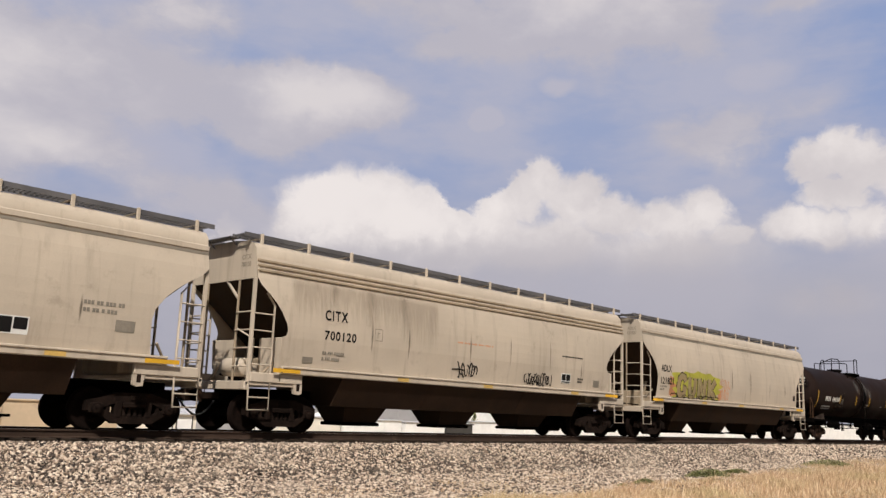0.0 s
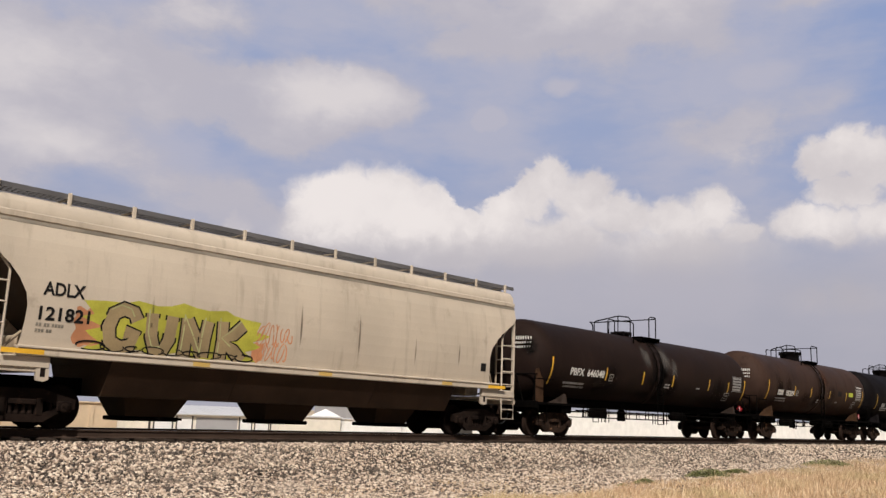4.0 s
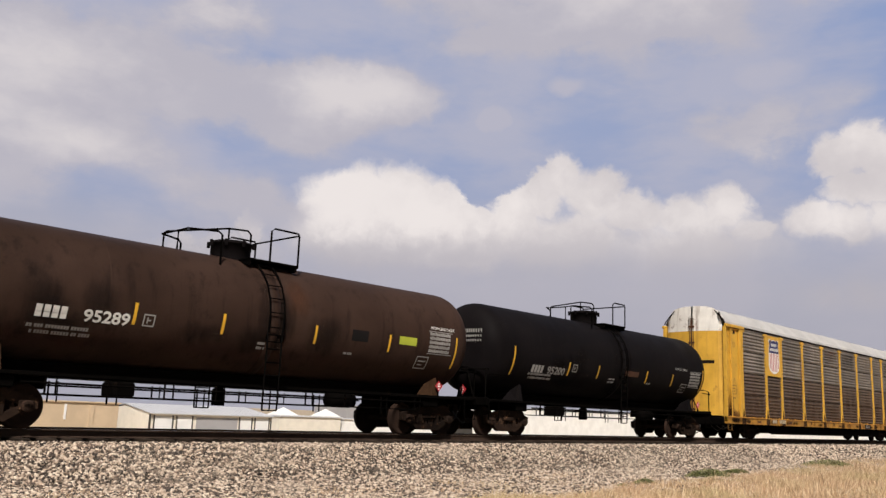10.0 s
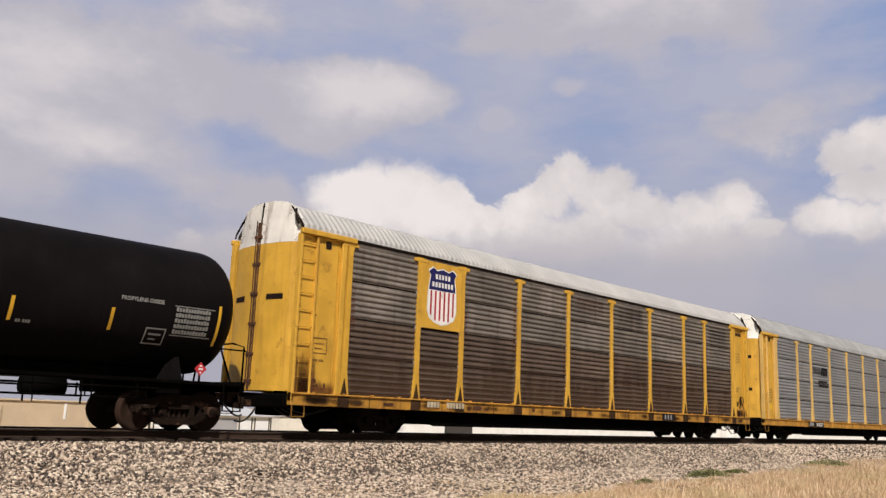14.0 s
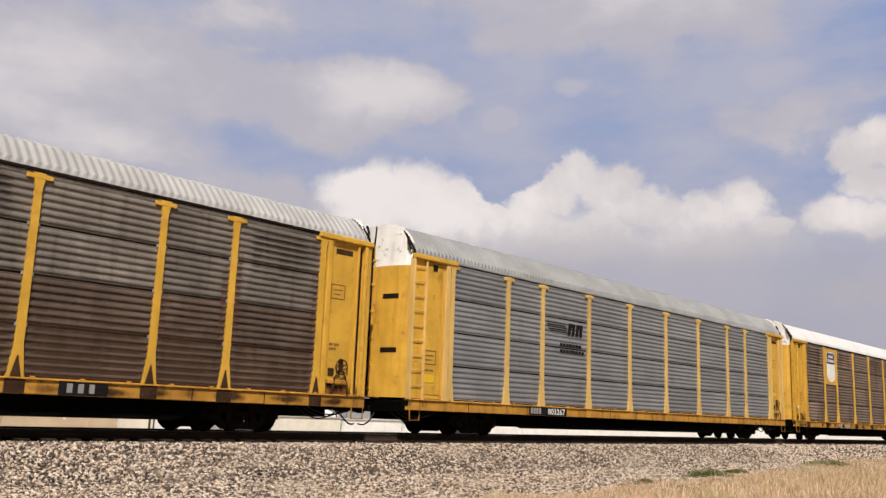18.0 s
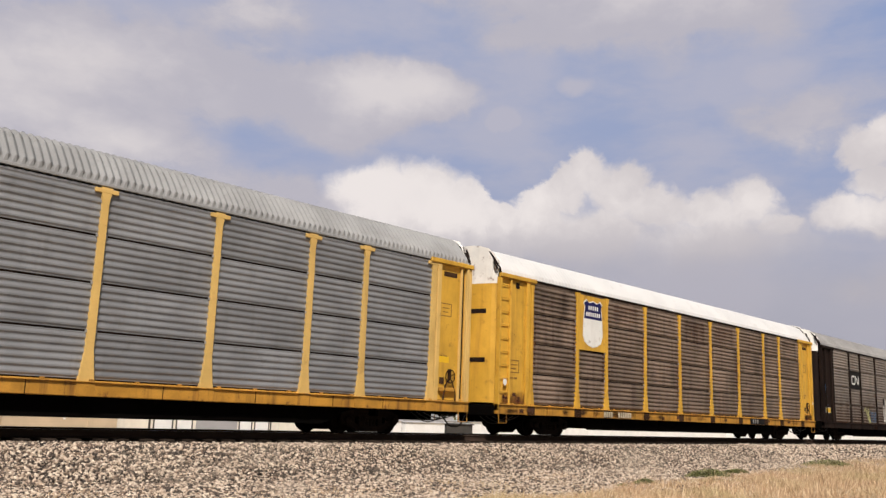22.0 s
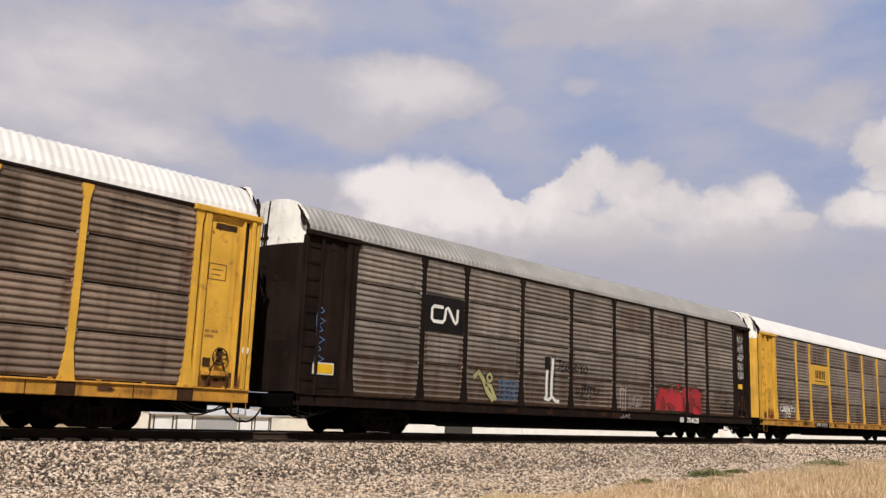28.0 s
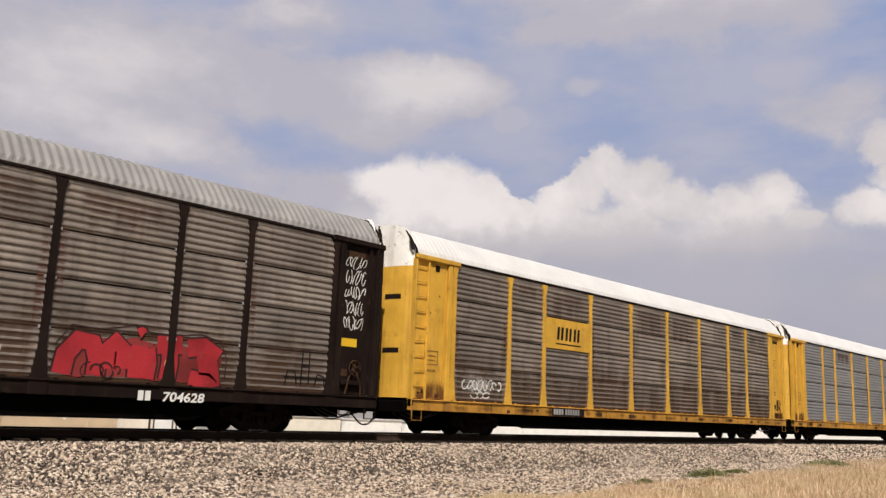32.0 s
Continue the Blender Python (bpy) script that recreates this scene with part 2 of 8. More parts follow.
SHED_DARK = surface("dark_weathered_boards", (0.06, 0.055, 0.05), 0.85, vary=0.2, bump=0.1)
DOOR_WHITE = surface("white_roller_door", (0.82, 0.82, 0.82), 0.5, vary=0.04, bump=0.02)
WEED = surface("weed_green", (0.19, 0.195, 0.068), 0.8, vary=0.35, blotch=6.0, bump=0.0)


def soft_stain(name, colour, strength=0.8, stretch=(1, 1, 1), size=3.0, rough=0.8, way="round", across=0):
    """A thin film of dirt, rust or dust that fades out raggedly: round its middle, upwards, downwards or off a line."""
    m = bpy.data.materials.new(name)
    nt, bsdf = nodes_of(m)
    tc = nt.nodes.new("ShaderNodeTexCoord")
    split = nt.nodes.new("ShaderNodeSeparateXYZ")
    nt.links.new(tc.outputs["Generated"], split.inputs[0])
    dx = math_node(nt, "SUBTRACT", split.outputs[across], 0.5)
    dz = math_node(nt, "SUBTRACT", split.outputs[2], 0.5)
    away = math_node(nt, "SQRT", math_node(nt, "ADD", math_node(nt, "MULTIPLY", dx, dx), math_node(nt, "MULTIPLY", dz, dz)))
    if way == "rise":
        away = math_node(nt, "MULTIPLY", split.outputs[2], 0.49)
    if way == "hang":
        away = math_node(nt, "MULTIPLY", math_node(nt, "SUBTRACT", 1.0, split.outputs[2]), 0.49)
    if way == "band":
        away = math_node(nt, "MAXIMUM", math_node(nt, "ABSOLUTE", dx), math_node(nt, "ABSOLUTE", dz))
    vec = coords(nt, stretch)
    rag = math_node(nt, "MULTIPLY", math_node(nt, "SUBTRACT", noise_node(nt, vec, size, 6.0, 0.6), 0.5), 0.9)
    fade = ramp_node(nt, math_node(nt, "ADD", away, rag), 0.02, 0.46, 1.0, 0.0)
    rim = ramp_node(nt, away, 0.22, 0.49, 1.0, 0.0)
    if way in ("rise", "hang"):
        rim = math_node(nt, "MULTIPLY", rim, ramp_node(nt, math_node(nt, "ABSOLUTE", dx), 0.38, 0.5, 1.0, 0.0))
    if way == "hang":
        rim = math_node(nt, "MULTIPLY", rim, ramp_node(nt, split.outputs[2], 0.86, 1.0, 1.0, 0.0))
    cover = math_node(nt, "MULTIPLY", math_node(nt, "MULTIPLY", fade, rim), strength, clamp=True)
    tone = mix_node(nt, noise_node(nt, vec, size * 4, 3.0), tuple(c * 0.6 for c in colour), tuple(min(1, c * 1.4) for c in colour))
    nt.links.new(tone, bsdf.inputs["Base Color"])
    nt.links.new(cover, bsdf.inputs["Alpha"])
    bsdf.inputs["Roughness"].default_value = rough
    bsdf.inputs["Specular IOR Level"].default_value = 0.1
    return m


DUST = soft_stain("pale_dust_film", (0.15, 0.14, 0.13), 0.42, (2.6, 2.6, 0.45), 2.4)
SOOT = soft_stain("black_soot_film", (0.010, 0.0075, 0.0065), 0.42, (0.8, 0.8, 0.2))
RUST_RUN = soft_stain("rust_run_film", (0.10, 0.042, 0.024), 0.5, (1.3, 1.3, 0.3))
RUST_RED = soft_stain("red_brown_rust_film", (0.13, 0.056, 0.040), 0.62, (2.0, 2.0, 0.4), 2.0, way="band")
GRIME = soft_stain("brown_grime_film", (0.055, 0.028, 0.015), 0.85, (1.0, 1.0, 1.2))
RAIN = soft_stain("grey_rain_streak_film", (0.22, 0.17, 0.125), 0.24, (7.0, 7.0, 0.22), 2.0, way="hang")
SEAM_DIRT = soft_stain("grey_seam_dirt_film", (0.13, 0.10, 0.075), 0.55, (1.0, 1.0, 0.35), 3.0)
ROAD_DIRT = soft_stain("brown_road_dirt_film", (0.075, 0.040, 0.024), 0.74, (0.9, 0.9, 0.35), 1.6, way="rise")
RUST_HANG = soft_stain("hanging_rust_film", (0.085, 0.042, 0.030), 0.55, (1.6, 1.6, 0.25), 2.2, way="hang")
SOOT_HANG = soft_stain("hanging_soot_film", (0.020, 0.014, 0.012), 0.5, (1.6, 1.6, 0.25), 2.2, way="hang")
RUST_FOOT = soft_stain("rust_foot_film", (0.12, 0.045, 0.022), 0.75, (1.6, 1.6, 0.8), 3.0, way="rise")
HEAD_RUST = soft_stain("brown_head_rust_film", (0.085, 0.036, 0.018), 0.75, (1.0, 1.0, 0.5), 2.5, across=1)
SCORCH = soft_stain("scorched_black_film", (0.004, 0.0035, 0.003), 1.0, (1.0, 1.0, 1.0), 3.5, across=1)
CHALK = soft_stain("chalky_white_film", (0.62, 0.58, 0.54), 0.6, (2.5, 2.5, 2.5))


def straw():
    m = bpy.data.materials.new("dry_grass")
    nt, bsdf = nodes_of(m)
    geo = nt.nodes.new("ShaderNodeNewGeometry")
    ramp = nt.nodes.new("ShaderNodeValToRGB")
    els = ramp.color_ramp.elements
    els[0].color, els[1].color = (0.33, 0.20, 0.11, 1), (0.76, 0.58, 0.39, 1)
    mid = els.new(0.5)
    mid.color = (0.54, 0.37, 0.22, 1)
    nt.links.new(geo.outputs["Random Per Island"], ramp.inputs[0])
    patches = noise_node(nt, coords(nt, shuffle=False), 0.8, 3.0)
    col = mix_node(nt, ramp_node(nt, patches, 0.5, 0.7, 0.0, 0.40), ramp.outputs[0], (0.40, 0.22, 0.125))
    green = noise_node(nt, coords(nt, shuffle=False), 0.33, 4.0)
    col = mix_node(nt, ramp_node(nt, green, 0.48, 0.66, 0.0, 0.5), col, (0.40, 0.335, 0.16))
    nt.links.new(col, bsdf.inputs["Base Color"])
    bsdf.inputs["Roughness"].default_value = 0.8
    return m


STRAW = straw()


def earth():
    m = bpy.data.materials.new("dry_earth")
    nt, bsdf = nodes_of(m)
    vec = coords(nt, shuffle=False)
    a = noise_node(nt, vec, 0.05, 6.0)
    b = noise_node(nt, vec, 3.0, 6.0, 0.65)
    c = noise_node(nt, vec, 40.0, 3.0)
    col = mix_node(nt, ramp_node(nt, a, 0.35, 0.65), (0.42, 0.33, 0.23), (0.36, 0.27, 0.16))
    col = mix_node(nt, ramp_node(nt, b, 0.4, 0.75, 0.0, 0.6), col, (0.50, 0.43, 0.34))
    col = mix_node(nt, ramp_node(nt, c, 0.5, 0.8, 0.0, 0.5), col, (0.20, 0.15, 0.10))
    nt.links.new(col, bsdf.inputs["Base Color"])
    bsdf.inputs["Roughness"].default_value = 0.95
    bp = nt.nodes.new("ShaderNodeBump")
    bp.inputs["Strength"].default_value = 0.5
    bp.inputs["Distance"].default_value = 0.03
    nt.links.new(b, bp.inputs["Height"])
    nt.links.new(bp.outputs["Normal"], bsdf.inputs["Normal"])
    return m


EARTH = earth()


# ---- building blocks ----
class Shape:
    """Collects faces for one mesh."""

    def __init__(self):
        self.v, self.f, self.smooth, self.cuts = [], [], [], []

    def cut(self):
        """What follows is a piece of its own."""
        self.cuts.append((len(self.v), len(self.f)))
        return self

    def add(self, verts, faces, smooth=False):
        n = len(self.v)
        self.v += [tuple(p) for p in verts]
        self.f += [tuple(i + n for i in f) for f in faces]
        self.smooth += [smooth] * len(faces)
        return self

    def box(self, x0, x1, y0, y1, z0, z1, bevel=0.0):
        x0, x1, y0, y1, z0, z1 = min(x0, x1), max(x0, x1), min(y0, y1), max(y0, y1), min(z0, z1), max(z0, z1)
        b = min(bevel, (x1 - x0) * 0.3, (y1 - y0) * 0.3, (z1 - z0) * 0.3)
        if b <= 0:
            v = [(x, y, z) for z in (z0, z1) for y in (y0, y1) for x in (x0, x1)]
            return self.add(v, [(0, 2, 3, 1), (4, 5, 7, 6), (0, 1, 5, 4), (2, 6, 7, 3), (0, 4, 6, 2), (1, 3, 7, 5)])
        rings = []
        for z, k in ((z0, b), (z0 + b, 0), (z1 - b, 0), (z1, b)):
            a0, a1, c0, c1 = x0 + k, x1 - k, y0 + k, y1 - k
            rings.append([(a0 + b, c0, z), (a1 - b, c0, z), (a1, c0 + b, z), (a1, c1 - b, z), (a1 - b, c1, z), (a0 + b, c1, z), (a0, c1 - b, z), (a0, c0 + b, z)])
        v = [p for r in rings for p in r]
        f = [tuple(reversed(range(8))), tuple(range(24, 32))]
        for r in range(3):
            for i in range(8):
                j = (i + 1) % 8
                f.append((r * 8 + i, r * 8 + j, r * 8 + 8 + j, r * 8 + 8 + i))
        return self.add(v, f)

    def tube(self, pts, r, seg=6):
        """A round bar along a line of points."""
        pts = [Vector(p) for p in pts]
        v, f = [], []
        for k, p in enumerate(pts):
            way = (pts[min(k + 1, len(pts) - 1)] - pts[max(k - 1, 0)]).normalized()
            side = way.cross(Vector((0, 0, 1)) if abs(way.z) < 0.9 else Vector((1, 0, 0))).normalized()
            up = side.cross(way)
            for i in range(seg):
                a = 2 * math.pi * i / seg
                v.append(p + side * (r * math.cos(a)) + up * (r * math.sin(a)))
        for k in range(len(pts) - 1):
            for i in range(seg):
                j = (i + 1) % seg
                f.append((k * seg + i, k * seg + j, (k + 1) * seg + j, (k + 1) * seg + i))
        self.add(v, f, True)
        n = len(pts) - 1
        return self.add([v[i] for i in range(seg)] + [v[n * seg + i] for i in range(seg)], [tuple(reversed(range(seg))), tuple(range(seg, 2 * seg))])

    def turned(self, profile, axis="y", seg=24, at=(0, 0, 0)):
        """A turned body: profile of (radius, along) about an axis."""
        v, f = [], []
        for r, a in profile:
            for i in range(seg):
                t = 2 * math.pi * i / seg
                c, s = r * math.cos(t), r * math.sin(t)
                p = {"x": (a, c, s), "y": (c, a, s), "z": (c, s, a)}[axis]
                v.append((p[0] + at[0], p[1] + at[1], p[2] + at[2]))
        for k in range(len(profile) - 1):
            for i in range(seg):
                j = (i + 1) % seg
                f.append((k * seg + i, k * seg + j, (k + 1) * seg + j, (k + 1) * seg + i))
        return self.add(v, f, True)

    def prism(self, outline, y0, y1):
        """An outline of (x, z) pushed from y0 to y1."""
        n = len(outline)
        v = [(x, y0, z) for x, z in outline] + [(x, y1, z) for x, z in outline]
        f = [tuple(range(n)), tuple(reversed(range(n, 2 * n)))]
        f += [(i, i + n, (i + 1) % n + n, (i + 1) % n) for i in range(n)]
        return self.add(v, f)

    def strip(self, line_a, line_b, smooth=False):
        n = len(line_a)
        return self.add(list(line_a) + list(line_b), [(i, i + 1, n + i + 1, n + i) for i in range(n - 1)], smooth)

    def mesh(self, name, material):
        me = bpy.data.meshes.new(name)
        me.from_pydata(self.v, [], self.f)
        me.polygons.foreach_set("use_smooth", self.smooth)
        bm = bmesh.new()
        bm.from_mesh(me)
        bmesh.ops.recalc_face_normals(bm, faces=bm.faces)
        bm.to_mesh(me)
        bm.free()
        me.materials.append(material)
        return me


def part(name, shape, material, parent, label="", at=None):
    """One mesh object under a thing or a part."""
    me = shape if isinstance(shape, bpy.types.Mesh) else shape.mesh(name, material)
    ob = new(name, me)
    ob.parent = parent
    if at is not None:
        ob.matrix_basis = at if isinstance(at, Matrix) else Matrix.Translation(at)
    if label:
        ob["label"] = label
    if name in TOO_SMALL:
        ob["kind"] = "stuff"
    return ob


def part_each(name, shape, material, parent, label=""):
    """The pieces between the cuts, each a part of its own."""
    ends = [(0, 0)] + shape.cuts + [(len(shape.v), len(shape.f))]
    made = []
    for (v0, f0), (v1, f1) in zip(ends, ends[1:]):
        if f1 > f0:
            s = Shape()
            s.v, s.smooth = shape.v[v0:v1], shape.smooth[f0:f1]
            s.f = [tuple(i - v0 for i in f) for f in shape.f[f0:f1]]
            made.append(part(name, s, material, parent, label))
    return made


TOO_SMALL = {"lettering", "data_block", "weld_seam", "stencil_box", "shield_bars", "graffiti", "graffiti_edge", "graffiti_fill", "graffiti_glow", "spray_line", "side_lettering", "panel_block", "panel_line", "stain"}


def thing(name, label, category, group="", kind="", at=(0, 0, 0)):
    ob = new(name)
    ob.location = at
    return tagged(ob, label, category, group, kind)


def solid(name, shape, material, label, category, group="", kind="", at=(0, 0, 0)):
    ob = new(name, shape.mesh(name, material))
    ob.location = at
    return tagged(ob, label, category, group, kind)


# ---- sky ----
def soft_sum(nt, vec, spots):
    """Soft round swellings added up: azimuth, elevation, their reach in degrees, and height."""
    total = None
    for u, v, ru, rv, amp in spots:
        d = nt.nodes.new("ShaderNodeVectorMath")
        d.operation = "SUBTRACT"
        nt.links.new(vec, d.inputs[0])
        d.inputs[1].default_value = (u, v, 0)
        s = nt.nodes.new("ShaderNodeVectorMath")
        s.operation = "DIVIDE"
        nt.links.new(d.outputs[0], s.inputs[0])
        s.inputs[1].default_value = (ru, rv, 1)
        dot = nt.nodes.new("ShaderNodeVectorMath")
        dot.operation = "DOT_PRODUCT"
        nt.links.new(s.outputs[0], dot.inputs[0])
        nt.links.new(s.outputs[0], dot.inputs[1])
        bell = math_node(nt, "MULTIPLY", math_node(nt, "POWER", 0.42, dot.outputs["Value"]), amp)
        total = bell if total is None else math_node(nt, "ADD", total, bell)
    return total


def stirred(nt, vec, by, scale, detail, rough=0.58):
    """Directions pushed about by a noise, in degrees."""
    n = nt.nodes.new("ShaderNodeTexNoise")
    n.inputs["Scale"].default_value = scale
    n.inputs["Detail"].default_value = detail
    n.inputs["Roughness"].default_value = rough
    nt.links.new(vec, n.inputs["Vector"])
    sub = nt.nodes.new("ShaderNodeVectorMath")
    sub.operation = "SUBTRACT"
    nt.links.new(n.outputs["Color"], sub.inputs[0])
    sub.inputs[1].default_value = (0.5, 0.5, 0.5)
    mad = nt.nodes.new("ShaderNodeVectorMath")
    mad.operation = "MULTIPLY_ADD"
    nt.links.new(sub.outputs[0], mad.inputs[0])
    mad.inputs[1].default_value = (by, by * 0.8, 0)
    nt.links.new(vec, mad.inputs[2])
    return mad.outputs[0]


def heap_field(nt, vec, heaps):
    """How deep a direction lies inside a bank of round heaps."""
    total = None
    for u, v, ru, rv in heaps:
        d = nt.nodes.new("ShaderNodeVectorMath")
        d.operation = "SUBTRACT"
        nt.links.new(vec, d.inputs[0])
        d.inputs[1].default_value = (u, v, 0)
        s = nt.nodes.new("ShaderNodeVectorMath")
        s.operation = "DIVIDE"
        nt.links.new(d.outputs[0], s.inputs[0])
        s.inputs[1].default_value = (ru, rv, 1)
        ln = nt.nodes.new("ShaderNodeVectorMath")
        ln.operation = "LENGTH"
        nt.links.new(s.outputs[0], ln.inputs[0])
        val = math_node(nt, "SUBTRACT", 1.0, ln.outputs["Value"])
        total = val if total is None else math_node(nt, "SMOOTH_MAX", total, val, 0.10)
    return total


def squash(nt, vec, by):
    n = nt.nodes.new("ShaderNodeVectorMath")
    n.operation = "MULTIPLY"
    nt.links.new(vec, n.inputs[0])
    n.inputs[1].default_value = (*by, 1)
    return n.outputs[0]


def sky_vec(nt):
    uv = nt.nodes.new("ShaderNodeUVMap")
    uv.uv_map = "angles"
    return uv.outputs[0]


def height_of(nt, vec):
    sep = nt.nodes.new("ShaderNodeSeparateXYZ")
    nt.links.new(vec, sep.inputs[0])
    return sep.outputs[0], sep.outputs[1]


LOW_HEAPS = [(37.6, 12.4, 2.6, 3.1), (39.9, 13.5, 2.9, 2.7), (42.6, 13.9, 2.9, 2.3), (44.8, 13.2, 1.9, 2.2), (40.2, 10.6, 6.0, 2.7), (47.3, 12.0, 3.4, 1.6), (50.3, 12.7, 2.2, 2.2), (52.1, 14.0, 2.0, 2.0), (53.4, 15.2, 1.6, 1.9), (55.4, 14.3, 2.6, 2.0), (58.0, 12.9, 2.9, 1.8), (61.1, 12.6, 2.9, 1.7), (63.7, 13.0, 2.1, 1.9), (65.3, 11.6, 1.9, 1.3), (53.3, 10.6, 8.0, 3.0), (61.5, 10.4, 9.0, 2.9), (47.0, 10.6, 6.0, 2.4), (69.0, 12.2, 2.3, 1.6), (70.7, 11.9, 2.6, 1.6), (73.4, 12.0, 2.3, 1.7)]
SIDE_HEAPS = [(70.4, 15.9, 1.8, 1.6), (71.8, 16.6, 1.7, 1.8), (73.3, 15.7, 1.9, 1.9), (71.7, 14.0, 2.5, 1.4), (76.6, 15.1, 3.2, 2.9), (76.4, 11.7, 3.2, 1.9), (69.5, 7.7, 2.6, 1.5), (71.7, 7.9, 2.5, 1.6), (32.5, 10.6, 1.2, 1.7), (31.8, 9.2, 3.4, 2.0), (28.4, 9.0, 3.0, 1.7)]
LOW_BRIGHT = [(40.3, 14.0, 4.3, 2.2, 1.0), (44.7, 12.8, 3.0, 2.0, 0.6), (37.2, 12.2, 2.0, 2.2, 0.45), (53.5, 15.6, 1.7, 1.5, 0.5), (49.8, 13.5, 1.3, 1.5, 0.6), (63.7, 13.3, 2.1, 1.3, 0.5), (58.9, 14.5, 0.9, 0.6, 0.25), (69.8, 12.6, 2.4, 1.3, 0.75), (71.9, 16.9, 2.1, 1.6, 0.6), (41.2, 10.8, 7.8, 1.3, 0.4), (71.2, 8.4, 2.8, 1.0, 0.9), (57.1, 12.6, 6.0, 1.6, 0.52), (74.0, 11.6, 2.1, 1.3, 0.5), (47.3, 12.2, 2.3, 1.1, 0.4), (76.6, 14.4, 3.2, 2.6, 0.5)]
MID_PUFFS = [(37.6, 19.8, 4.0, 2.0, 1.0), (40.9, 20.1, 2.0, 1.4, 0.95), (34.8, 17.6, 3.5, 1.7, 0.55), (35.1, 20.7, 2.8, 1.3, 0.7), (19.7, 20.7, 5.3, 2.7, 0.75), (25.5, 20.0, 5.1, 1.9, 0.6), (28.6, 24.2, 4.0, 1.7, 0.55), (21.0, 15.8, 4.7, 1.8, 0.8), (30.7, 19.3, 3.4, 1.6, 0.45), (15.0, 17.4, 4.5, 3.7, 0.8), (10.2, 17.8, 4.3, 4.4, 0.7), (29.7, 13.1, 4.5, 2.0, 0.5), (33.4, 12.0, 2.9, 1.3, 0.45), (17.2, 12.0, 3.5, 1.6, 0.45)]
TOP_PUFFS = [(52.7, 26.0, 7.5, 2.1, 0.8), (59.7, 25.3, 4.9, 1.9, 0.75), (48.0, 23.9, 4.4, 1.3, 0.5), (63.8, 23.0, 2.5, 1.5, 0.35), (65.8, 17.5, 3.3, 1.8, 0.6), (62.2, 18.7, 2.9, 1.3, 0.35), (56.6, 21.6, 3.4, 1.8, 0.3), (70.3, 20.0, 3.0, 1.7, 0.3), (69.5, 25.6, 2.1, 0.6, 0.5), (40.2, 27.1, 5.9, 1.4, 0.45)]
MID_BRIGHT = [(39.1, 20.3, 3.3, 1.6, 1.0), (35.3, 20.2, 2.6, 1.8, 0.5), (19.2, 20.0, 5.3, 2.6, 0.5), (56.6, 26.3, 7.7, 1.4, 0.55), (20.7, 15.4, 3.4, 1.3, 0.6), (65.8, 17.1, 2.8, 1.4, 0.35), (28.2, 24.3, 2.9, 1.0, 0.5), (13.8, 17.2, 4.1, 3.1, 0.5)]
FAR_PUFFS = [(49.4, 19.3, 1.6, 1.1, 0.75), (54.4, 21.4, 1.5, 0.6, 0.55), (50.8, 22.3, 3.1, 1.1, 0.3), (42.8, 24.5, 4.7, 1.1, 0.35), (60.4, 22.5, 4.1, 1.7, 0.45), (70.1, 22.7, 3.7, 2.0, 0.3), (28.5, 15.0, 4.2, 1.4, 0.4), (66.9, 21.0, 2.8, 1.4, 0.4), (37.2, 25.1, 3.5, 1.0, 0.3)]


def glow(nt, col, alpha=None):
    out = nt.nodes["Material Output"]
    nt.nodes.remove(nt.nodes["Principled BSDF"])
    em = nt.nodes.new("ShaderNodeEmission")
    nt.links.new(col, em.inputs["Color"])
    if alpha is None:
        nt.links.new(em.outputs[0], out.inputs["Surface"])
        return
    tr = nt.nodes.new("ShaderNodeBsdfTransparent")
    mx = nt.nodes.new("ShaderNodeMixShader")
    nt.links.new(alpha, mx.inputs[0])
    nt.links.new(tr.outputs[0], mx.inputs[1])
    nt.links.new(em.outputs[0], mx.inputs[2])
    nt.links.new(mx.outputs[0], out.inputs["Surface"])


